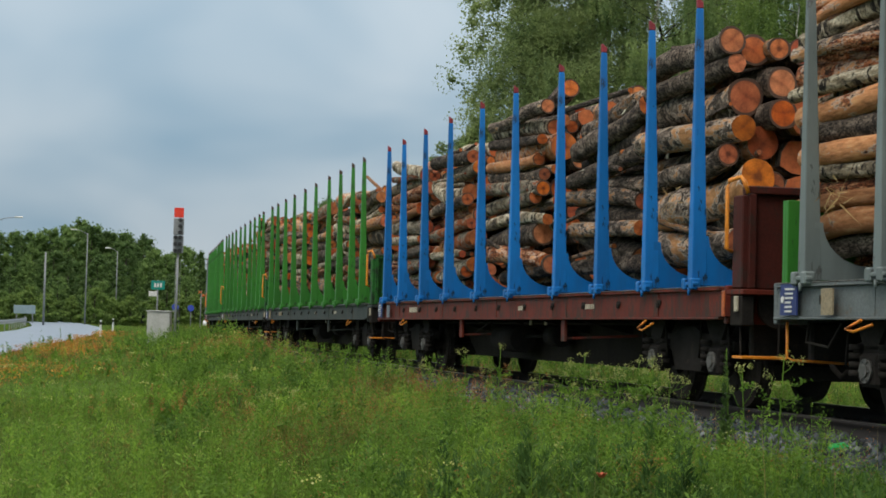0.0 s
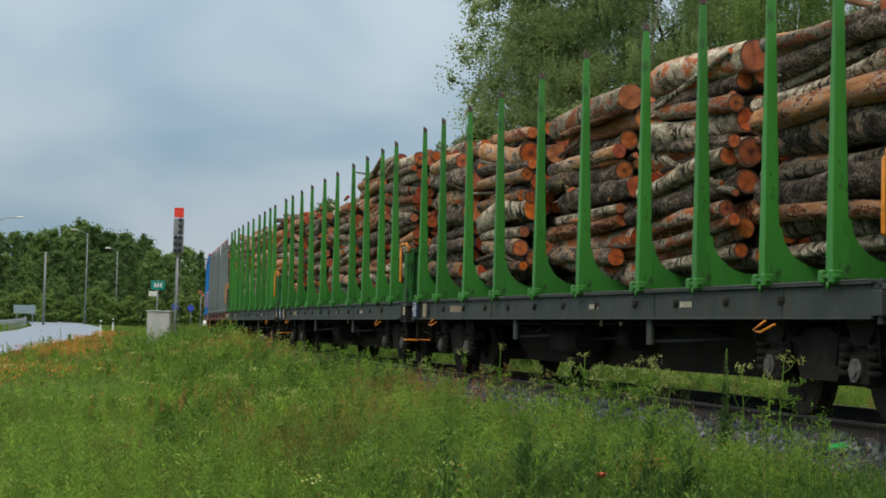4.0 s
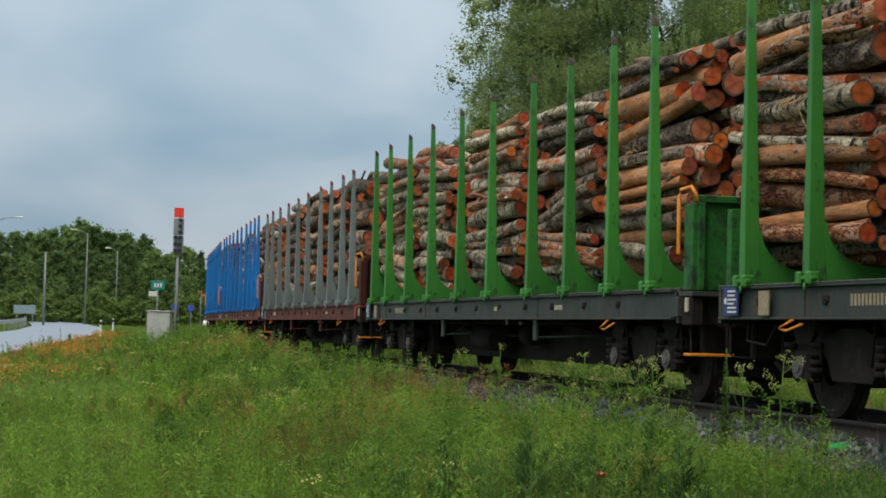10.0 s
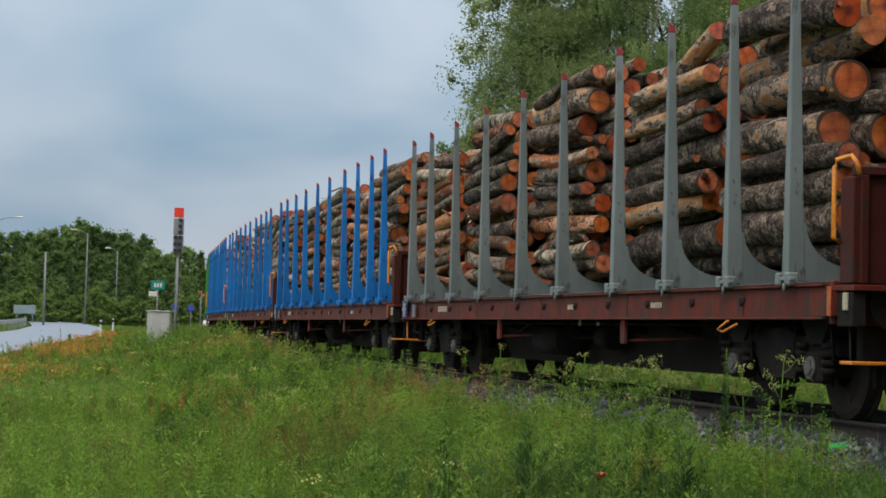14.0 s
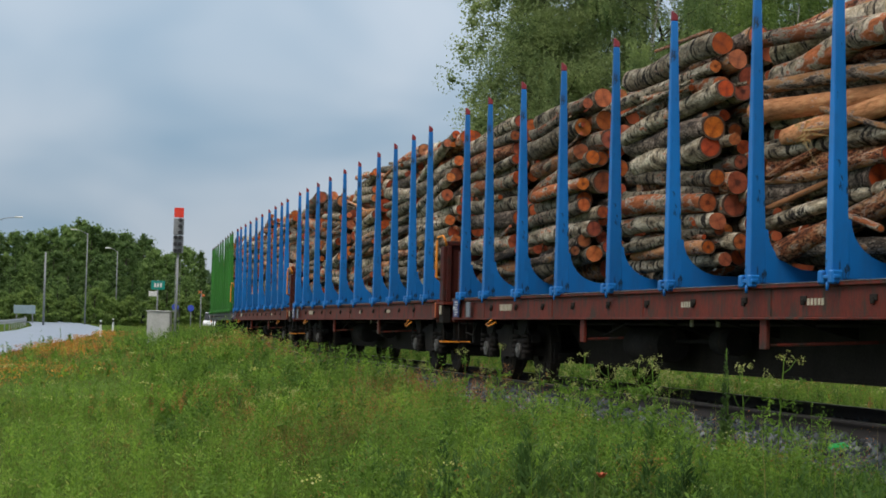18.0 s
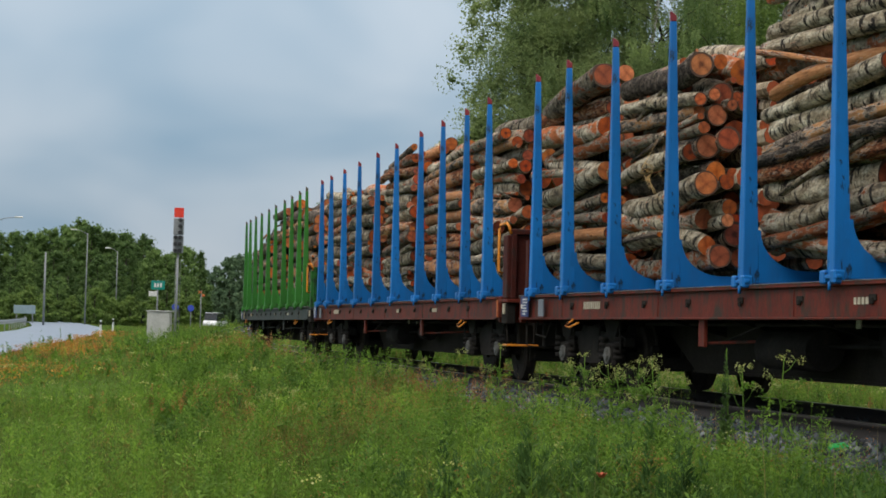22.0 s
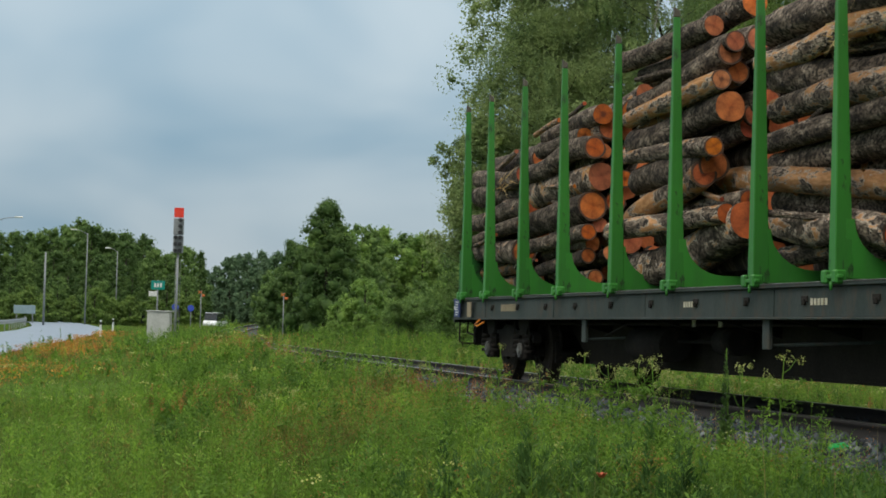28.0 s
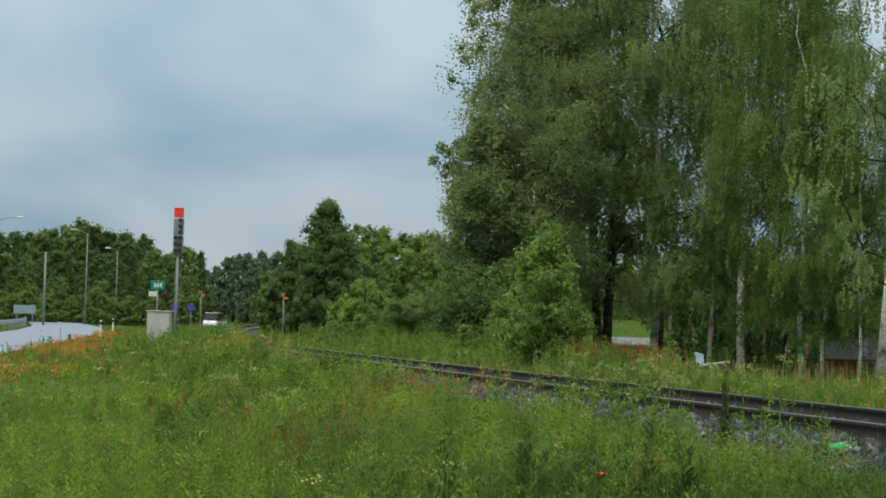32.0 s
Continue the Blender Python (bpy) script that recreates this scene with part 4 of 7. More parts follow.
    for k, x in enumerate(STAKES):
        if not meshes:
            bm = bunk_mesh()
            meshes["bunk"] = part("bunk_beam", bm, stake, w)
            meshes["bunk"].location.x = x
            for sgn, f in ((-1, lambda b: b), (1, mirror_y)):
                meshes["stake", sgn] = part("stake", f(stake_mesh(reach)), stake, w)
                meshes["tip", sgn] = part("stake_tip", f(stake_mesh(reach, True)), tip, w, "worn red stake tip" if tip is TIP_RED else "bare worn stake tip")
                cm = bmesh.new()
                for dx in (-0.14, 0.06):
                    box(cm, (dx, -1.47, DECK - 0.02), (dx + 0.1, -1.36, DECK + 0.1), 0.015)
                box(cm, (-0.16, -1.46, DECK + 0.02), (0.18, -1.4, DECK + 0.06), 0.01)
                tube(cm, [(0.01, -1.44, DECK), (0.01, -1.44, DECK - 0.075)], 0.016, 6)
                meshes["clamp", sgn] = part("foot_clamp", f(cm), stake, w)
                for key in ("stake", "tip", "clamp"):
                    meshes[key, sgn].location.x = x
            continue
        share("bunk_beam", meshes["bunk"].data, w, pose(x, 0, 0))
        for sgn in (-1, 1):
            lean = rng.uniform(-0.5, 0.5)
            base = Matrix.Translation((x, 0, DECK)) @ Matrix.Rotation(radians(lean), 4, "Y") @ Matrix.Translation((0, 0, -DECK))
            share("stake", meshes["stake", sgn].data, w, base)
            t = share("stake_tip", meshes["tip", sgn].data, w, base)
            tagged(t, meshes["tip", sgn]["label"])
            share("foot_clamp", meshes["clamp", sgn].data, w, pose(x, 0, 0))
    return w


# ---- logs
def log_mesh(seed, sides=16, segs=7):
    """A crooked log of unit length and radius along x, with knots and swellings; bark on the side, sawn ends."""
    rng = np.random.default_rng(seed)
    xs = np.linspace(-0.5, 0.5, segs)
    bend = rng.normal(0, 0.26, 2)
    kink = rng.normal(0, 0.13, 2)
    ang = np.arange(sides) * 2 * np.pi / sides
    lob = rng.normal(0, 0.028, (2, 4))
    v = []
    for i, x in enumerate(xs):
        r = 1.0 - 0.12 * (x + 0.5) * (1 if seed % 2 else -1) + 0.06 * (0.5 if seed % 2 else -0.5) + rng.normal(0, 0.02)
        rr = r * (1 + sum(lob[0, k] * np.cos((k + 2) * ang + lob[1, k] * 40) for k in range(3)) + rng.normal(0, 0.014, sides)) * (1 + 0.08 * (rng.uniform() < 0.2 and 0 < i < segs - 1))
        c = bend * (1 - 4 * x * x) + kink * np.sin(2 * np.pi * x)
        v.append(np.stack([np.full(sides, x), c[0] + rr * np.cos(ang), c[1] + rr * np.sin(ang)], -1))
    v = np.concatenate(v)
    i = (np.arange(segs - 1)[:, None] * sides + np.arange(sides)[None]).ravel()
    j = (np.arange(segs - 1)[:, None] * sides + (np.arange(sides)[None] + 1) % sides).ravel()
    quads = np.stack([i, j, j + sides, i + sides], -1)
    return v, quads, sides, segs


def log_data(seed, bark_mat, end_mat):
    v, quads, sides, segs = log_mesh(seed)
    faces = [tuple(map(int, q)) for q in quads] + [tuple(range(sides))[::-1], tuple(range((segs - 1) * sides, segs * sides))]
    me = bpy.data.meshes.new("log")
    me.from_pydata([tuple(p) for p in v], [], faces)
    me.materials.append(bark_mat)
    me.materials.append(end_mat)
    idx = np.zeros(len(faces), np.int32)
    idx[-2:] = 1
    me.polygons.foreach_set("material_index", idx)
    sm = np.ones(len(faces), bool)
    sm[-2:] = False
    me.polygons.foreach_set("use_smooth", sm)
    me.update()
    return me


LOGS = {}
for kind_name, bark_mat, end_mat in (("dark", DARK_BARK, END_ORANGE), ("dark_red", DARK_BARK, END_RED), ("birch", BIRCH_BARK, END_RED), ("birch_pale", BIRCH_BARK, END_ORANGE), ("pine", PINE_BARK, END_ORANGE), ("pine_red", PINE_BARK, END_RED)):
    LOGS[kind_name] = [log_data(n * 7 + len(LOGS), bark_mat, end_mat) for n in range(5)]


def pack(rng, r_lo, r_hi, height, width=1.2):
    """Logs dropped between the stakes one by one, each into the lowest free place."""
    got = []
    floor_z = DECK + 0.18
    for _ in range(500):
        r = float(rng.triangular(r_lo, r_lo + (r_hi - r_lo) * 0.22, r_hi)) * (1.3 if rng.uniform() < 0.07 else 1.0)
        ys = rng.uniform(-width + r, width - r, 26)
        if got:
            a = np.array(got)
            dy = np.abs(ys[:, None] - a[None, :, 0])
            rr = a[None, :, 2] + r
            zz = np.where(dy < rr, a[None, :, 1] + np.sqrt(np.clip(rr ** 2 - dy ** 2, 0, None)), -9)
            zs = np.maximum(floor_z + r, zz.max(1))
            # the rounded shoulders lift what lies at the sides
            edge = np.clip(np.abs(ys) + r - 0.8, 0, 0.43)
            zs = np.maximum(zs, floor_z + r + 0.44 - np.sqrt(np.clip(0.44 ** 2 - edge ** 2, 0, None)))
        else:
            zs = np.full(26, floor_z + r)
        k = int(np.argmin(zs + 0.05 * np.abs(ys)))
        crown = 0.28 * (1 - (ys[k] / width) ** 2)
        if zs[k] + r > height + crown:
            break
        got.append((ys[k], zs[k], r))
    return got


def build_stack(label, kinds, x0, x1, r_lo, r_hi, height, seed, tilt=1.0):
    """One stack of logs across two bunks, in the wagon's own space."""
    rng = np.random.default_rng(seed)
    st = root("log_stack", Matrix(), label, "log stack", "log stacks on the train")
    rest_v, rest_f = [], []
    mid, full = (x0 + x1) / 2, x1 - x0
    cut = rng.normal(0, 0.1)
    bundle = rng.normal(0, 2.6, 5)
    near, strips = [], []
    for y, z, r in pack(rng, r_lo, r_hi, height):
        ln = full * (rng.uniform(0.94, 1.06) if rng.uniform() < 0.8 else rng.uniform(0.76, 0.92))
        dx = rng.uniform(-0.5, 0.5) * max(0.0, full - ln) + rng.normal(0, 0.09) + cut
        yaw = rng.normal(0, 1.6 * tilt)
        # layers of the stack lie at different slopes
        lay = bundle[int((z - DECK) / 0.55 + 0.3 * math.sin(y * 5)) % 5]
        pit = lay * tilt * 0.9 + rng.normal(0, (1.5 if rng.uniform() < 0.8 else 5.0) * tilt)
        m = pose(mid + dx, y, z, rng.uniform(0, 360), pit, yaw) @ Matrix.Diagonal((ln, r * 0.95, r * 0.95, 1))
        kind_name = kinds[int(rng.integers(len(kinds)))]
        me = LOGS[kind_name][int(rng.integers(5))]
        if y < -0.5 or z > height - 0.2:
            share("log", me, st, m)
            near.append((m, r))
        else:
            v, quads, sides, segs = log_mesh(int(rng.integers(50)), 8, 3)
            hv = np.concatenate([v, np.ones((len(v), 1))], 1) @ np.array(m).T
            off = len(rest_v) * sides * segs
            rest_v.append(hv[:, :3])
            rest_f.append((quads + off, [tuple(off + k for k in range(sides))[::-1], tuple(off + (segs - 1) * sides + k for k in range(sides))]))
    # crooked thin tops and branches, pushed in between the logs
    for k in range(9):
        y, z = rng.uniform(-1.18, -0.75), rng.uniform(DECK + 0.5, height)
        r, ln = rng.uniform(0.018, 0.04), full * rng.uniform(0.35, 0.85)
        m = pose(mid + rng.uniform(-0.5, 0.5) * (full - ln) * 1.3, y, z, rng.uniform(0, 360), rng.normal(0, 8), rng.normal(0, 5)) @ Matrix.Diagonal((ln, r, r, 1))
        share("branch", LOGS[kinds[int(rng.integers(len(kinds)))]][int(rng.integers(5))], st, m)
    # loose strips of bark that hang from the logs
    sv = []
    for m, r in near:
        for k in range(int(rng.integers(1, 6))):
            a = rng.uniform(0, 2 * np.pi)
            t = rng.uniform(-0.48, 0.48)
            p0 = np.array(m @ Vector((t, 1.1 * math.cos(a), 1.1 * math.sin(a))))
            w, h = rng.uniform(0.02, 0.07), rng.uniform(0.02, 0.09)
            e = np.array([rng.normal(0, 0.5), rng.normal(-0.35, 0.25), rng.uniform(-1.0, 0.35)]) * h
            sx = np.array([w, rng.normal(0, 0.01), rng.normal(0, 0.012)])
            sv += [p0, p0 + sx, p0 + sx * 0.7 + e, p0 + e * 0.8]
    if seed % 3 == 0:
        # a log that split under the grapple: a fan of torn fibres
        tv = []
        p0 = np.array([mid + rng.uniform(-0.3, 0.3) * full, -1.2, rng.uniform(DECK + 0.7, height - 0.4)])
        for k in range(26):
            d = np.array([rng.normal(0.6, 0.5), rng.normal(-0.15, 0.12), rng.normal(-0.05, 0.35)])
            q = p0 + rng.normal(0, 0.07, 3) * np.array([1.5, 0.5, 1])
            w = np.array([0, 0, rng.uniform(0.008, 0.025)])
            tv += [q, q + w, q + d * rng.uniform(0.2, 0.6)]
        sp = new("splintered_wood", mesh_np("splintered_wood", np.array(tv), np.arange(len(tv)).reshape(-1, 3), [SPLINTER]))
        sp.parent = st
        tagged(sp, kind="stuff")
    v = np.array(sv)
    ob = new("loose_bark", mesh_np("loose_bark", v, np.arange(len(v)).reshape(-1, 4), [STRIP]))
    ob.parent = st
    tagged(ob, kind="stuff")
    if rest_v:
        faces, idx = [], []
        for q, caps in rest_f:
            faces += [tuple(map(int, a)) for a in q] + caps
            idx += [0] * len(q) + [1, 1]
        me = bpy.data.meshes.new("pile_core")
        me.from_pydata([tuple(p) for p in np.concatenate(rest_v)], [], faces)
        src = LOGS[kinds[0]][0]
        me.materials.append(src.materials[0])
        me.materials.append(CORE_RED if src.materials[1] is END_RED else CORE_ORANGE)
        me.polygons.foreach_set("material_index", np.array(idx, np.int32))
        me.update()
        ob = new("pile_core", me)
        ob.parent = st
        tagged(ob, kind="stuff")
    return st


# wagons from the head of the train to its tail: stake colour, tip, frame, end wall, rear wall, mid-point on the line at 29 s, logs
DARK_MIX = ["dark", "dark", "dark_red", "dark", "pine", "birch", "birch_pale"]
BIRCH_MIX = ["birch", "birch", "birch_pale", "birch", "birch", "dark", "birch_pale", "birch", "pine_red"]
PINE_MIX = ["pine", "pine_red", "birch", "dark", "pine", "birch_pale"]
TAIL_MIX = ["dark", "dark", "dark", "dark_red", "dark"]
PALE_MIX = ["birch_pale", "pine", "dark", "birch_pale", "birch", "dark"]
RED_MIX = ["dark_red", "dark", "birch", "pine_red", "birch_pale", "pine"]
TRAIN = [
    ("timber wagon with pale grey stakes on a grey frame", STAKE_GREY, TIP_RED, SILL_PALE, SILL_PALE, STAKE_GREEN, -170.33, [PINE_MIX] * 5),
    ("timber wagon with blue stakes on a red-brown frame", STAKE_BLUE, TIP_RED, SILL_BROWN, BOX_BROWN, BOX_BROWN, -151.40, [PINE_MIX, PALE_MIX, DARK_MIX, TAIL_MIX, TAIL_MIX]),
    ("timber wagon with green stakes on a dark grey frame", STAKE_GREEN, TIP_DARK, SILL_GREY, WALL_GREEN, WALL_GREEN, -132.44, [TAIL_MIX, DARK_MIX, DARK_MIX, PALE_MIX, PALE_MIX]),
    ("timber wagon with green stakes on a dark grey frame", STAKE_GREEN, TIP_DARK, SILL_GREY, WALL_GREEN, WALL_GREEN, -113.66, [PINE_MIX, PALE_MIX, BIRCH_MIX, RED_MIX, BIRCH_MIX]),
    ("timber wagon with green stakes on a dark grey frame", STAKE_GREEN, TIP_DARK, SILL_GREY, WALL_GREEN, WALL_GREEN, -94.75, [BIRCH_MIX, BIRCH_MIX, BIRCH_MIX, BIRCH_MIX, RED_MIX]),
    ("timber wagon with pale grey stakes on a red-brown frame", STAKE_GREY, TIP_RED, SILL_BROWN, BOX_BROWN, BOX_BROWN, -75.80, [RED_MIX, DARK_MIX, DARK_MIX, TAIL_MIX, TAIL_MIX]),
    ("timber wagon with blue stakes on a red-brown frame", STAKE_BLUE, TIP_RED, SILL_BROWN, BOX_BROWN, BOX_BROWN, -56.76, [BIRCH_MIX, BIRCH_MIX, BIRCH_MIX, RED_MIX, DARK_MIX]),
    ("timber wagon with blue stakes on a red-brown frame", STAKE_BLUE, TIP_RED, SILL_BROWN, BOX_BROWN, BOX_BROWN, -37.84, [BIRCH_MIX] * 5),
    ("timber wagon with blue stakes on a red-brown frame", STAKE_BLUE, TIP_RED, SILL_BROWN, BOX_BROWN, BOX_BROWN, -18.97, [BIRCH_MIX, BIRCH_MIX, BIRCH_MIX, PINE_MIX, BIRCH_MIX]),
    ("tail timber wagon with green stakes on a dark grey frame", STAKE_GREEN, TIP_DULL, SILL_GREY, WALL_GREEN, WALL_GREEN, -0.05, [TAIL_MIX] * 5),
]
TAIL_TOPS = [3.5, 3.78, 4.15, 3.95, 4.0]
PILES = [(-8.9, -6.05), (-5.42, -2.95), (-1.42, 1.45), (2.65, 5.5), (5.85, 8.52)]
MOVERS = []
made = {}
for n_w, (label, stake, tip, sill, wall, plate, mid_s, mixes) in enumerate(TRAIN):
    key = (stake.name, tip.name, sill.name)
    if key in made:
        wagon = copy_thing(made[key], Matrix())
    else:
        wagon = made[key] = build_wagon(label, stake, tip, sill, wall, plate, 11 + n_w)
    tagged(wagon, label)
    MOVERS.append((wagon, mid_s))
    srng = random.Random(500 + n_w)
    for k, (x0, x1) in enumerate(PILES):
        mixk = mixes[k]
        big = mixk is DARK_MIX or mixk is PALE_MIX
        thick = mixk is TAIL_MIX
        lab = {id(TAIL_MIX): "stack of thick dark-barked logs with orange sawn ends", id(DARK_MIX): "stack of dark-barked logs with orange sawn ends", id(BIRCH_MIX): "stack of pale birch logs with red-brown ends", id(PINE_MIX): "stack of torn orange-barked logs", id(RED_MIX): "stack of mixed logs with reddish sawn ends", id(PALE_MIX): "stack of mixed pale logs with orange sawn ends"}[id(mixk)]
        tail_end = n_w == 9
        st = build_stack(lab, mixk, x0 + srng.uniform(-0.1, 0.1) - 0.28 * (tail_end and k == 0), x1 + srng.uniform(-0.1, 0.1), 0.085 if thick else 0.062 if big else 0.05, 0.225 if thick else 0.19 if big else 0.165, TAIL_TOPS[k] if tail_end else 3.98 + srng.uniform(-0.28, 0.2), 900 + n_w * 5 + k)
        MOVERS.append((st, mid_s))


# ---------------------------------------------------------------- plants
def unit(a):
    return a / np.maximum(np.linalg.norm(a, axis=-1, keepdims=True), 1e-9)


def view_wedge(rng, n, d_lo, d_hi, half=0.275, power=1.0):
    """Places inside the camera's view wedge, spread evenly."""
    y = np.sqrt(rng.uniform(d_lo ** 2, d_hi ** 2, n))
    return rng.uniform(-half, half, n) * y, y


def blades(rng, x, y, z, h, w, lean=0.35, droop=0.25):
    """Grass blades: each one three triangles that bend over."""
    n = len(x)
    a = rng.uniform(0, 2 * np.pi, n)
    side = np.stack([np.cos(a), np.sin(a), np.zeros(n)], -1)
    b = a + rng.uniform(0.6, 2.5, n)
    out = np.stack([np.cos(b), np.sin(b), np.zeros(n)], -1) * (rng.uniform(0, lean, n) * h)[:, None]
    p0 = np.stack([x, y, z], -1)
    up = np.array([0, 0, 1.0])
    p1 = p0 + out * 0.35 + up * (h * 0.6)[:, None]
    p2 = p0 + out * (1 + droop) + up * h[:, None]
    sw = side * (w / 2)[:, None]
    v = np.stack([p0 - sw, p0 + sw, p1 - sw * 0.8, p1 + sw * 0.8, p2], 1)
    f = np.arange(n)[:, None, None] * 5 + np.array([[0, 1, 3], [0, 3, 2], [2, 3, 4]])[None]
    return v.reshape(-1, 3), f.reshape(-1, 3)


def diamonds(rng, c, size, aspect=0.55, face=None, flat=0.0, side=None):
    """Leaves: diamonds round the given places; face: the way that they point, side: the way that their upper sides look."""
    n = len(c)
    d = unit(rng.normal(0, 1, (n, 3)) + (0 if face is None else face))
    d[:, 2] *= 1 - flat
    d = unit(d)
    r = unit(np.cross(d, rng.normal(0, 1, (n, 3)) if side is None else side + rng.normal(0, 0.45, (n, 3))))
    s = np.broadcast_to(np.asarray(size, float), (n,))[:, None]
    v = np.stack([c - d * s * 0.5, c + r * s * aspect * 0.5, c + d * s * 0.5, c - r * s * aspect * 0.5], 1)
    f = np.arange(n)[:, None] * 4 + np.arange(4)[None]
    return v.reshape(-1, 3), f


def stuff(name, v, f, material, label, category):
    return tagged(new(name, mesh_np(name, v, f, [material])), label, category, kind="stuff")


def off_road(x, y):
    o = road_x(y) - x
    return (o < -0.3) | (o > 6.4)


def clear_ground(x, y, lo=2.1):
    s, lat = track_of(x, y)
    return (np.abs(lat) > lo) & off_road(x, y)


def patchy(x, y, sc, ph):
    """Soft patches between 0 and 1."""
    return 0.5 + 0.25 * (np.sin(x * sc + ph + 1.7 * np.sin(y * sc * 0.7 + ph)) + np.sin(y * sc * 0.83 + 2.1 * ph + 1.3 * np.sin(x * sc * 1.3)))


rng = np.random.default_rng(21)
# meadow grass inside the view wedge: fine near the camera, coarser with the distance
GRASS_V, GRASS_F, base_n = [], [], 0
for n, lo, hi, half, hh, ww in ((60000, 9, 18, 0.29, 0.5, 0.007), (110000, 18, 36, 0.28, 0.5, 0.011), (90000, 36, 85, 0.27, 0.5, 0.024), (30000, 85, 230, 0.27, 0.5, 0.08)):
    x, y = view_wedge(rng, n, lo, hi, half)
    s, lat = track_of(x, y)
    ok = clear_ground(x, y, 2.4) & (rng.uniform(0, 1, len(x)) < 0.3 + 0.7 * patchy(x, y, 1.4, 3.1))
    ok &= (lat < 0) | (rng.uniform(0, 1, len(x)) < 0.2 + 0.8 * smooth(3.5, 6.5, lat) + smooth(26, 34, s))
    x, y, lat, s = x[ok], y[ok], lat[ok], s[ok]
    h = hh * rng.uniform(0.45, 1.35, len(x)) * (0.5 + 1.0 * patchy(x, y, 0.5, 1.0)) * (0.22 + 0.78 * smooth(4.0, 10.0, x - road_x(y)))
    z = ground_z(x, y) - 0.03
    h = np.where(lat < 0, h * 0.75, h) * (1 - 0.5 * smooth(7, 10, x) * smooth(34, 42, y))
    h = np.where((lat > 0) & (s < 32), np.minimum(h, np.maximum(0.1, (-0.12 - z) * (0.4 + 0.6 * smooth(2.2, 4.0, lat)))), h)
    v, f = blades(rng, x, y, z, h, ww * rng.uniform(0.6, 1.4, len(x)), 0.55)
    GRASS_V.append(v)
    GRASS_F.append(f + base_n)
    base_n += len(v)
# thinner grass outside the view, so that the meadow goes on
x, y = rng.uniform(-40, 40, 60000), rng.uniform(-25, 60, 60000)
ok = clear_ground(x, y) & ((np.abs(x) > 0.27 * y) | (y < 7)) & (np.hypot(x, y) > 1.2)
x, y = x[ok], y[ok]
v, f = blades(rng, x, y, ground_z(x, y) - 0.03, 0.45 * rng.uniform(0.5, 1.2, len(x)), 0.05 * rng.uniform(0.7, 1.4, len(x)), 0.7)
GRASS_V.append(v)
GRASS_F.append(f + base_n)
stuff("meadow_grass", np.concatenate(GRASS_V), np.concatenate(GRASS_F), GRASS, "tall green summer grass of the meadow", "grass")


def weed_leaves(rng, x, y, z, h, per, size, aspect, spread, up, low=0.12):
    """Leafy stems: leaves that spiral up each stem and get smaller."""
    n = len(x)
    t = rng.uniform(low, 1.0, (n, per))
    a = rng.uniform(0, 2 * np.pi, (n, per))
    r = (spread * (1.15 - t)) * h[:, None] * rng.uniform(0.15, 1.0, (n, per)) + 0.01
    c = np.stack([x[:, None] + r * np.cos(a), y[:, None] + r * np.sin(a), z[:, None] + t * h[:, None]], -1).reshape(-1, 3)
    face = np.stack([np.cos(a), np.sin(a), up * np.ones_like(a)], -1).reshape(-1, 3) * 1.8
    sz = (size * rng.uniform(0.65, 1.55, (n, 1)) * rng.uniform(0.6, 1.3, (n, per)) * (1.25 - 0.7 * t)).ravel()
    side = np.stack([0.7 * np.cos(a), 0.7 * np.sin(a), 1.1 * np.ones_like(a)], -1).reshape(-1, 3)
    return diamonds(rng, c, sz, aspect, face, side=side)


class Bag:
    """Collects pieces of one kind of plant, to be joined at the end."""
    def __init__(self):
        self.v, self.f, self.n = [], [], 0

    def add(self, v, f):
        self.v.append(v)
        self.f.append(f + self.n)
        self.n += len(v)

    def done(self, name, material, label, category):
        return stuff(name, np.concatenate(self.v), np.concatenate(self.f), material, label, category)


LUSH, DEEP, SPIKY, STEMS = Bag(), Bag(), Bag(), Bag()
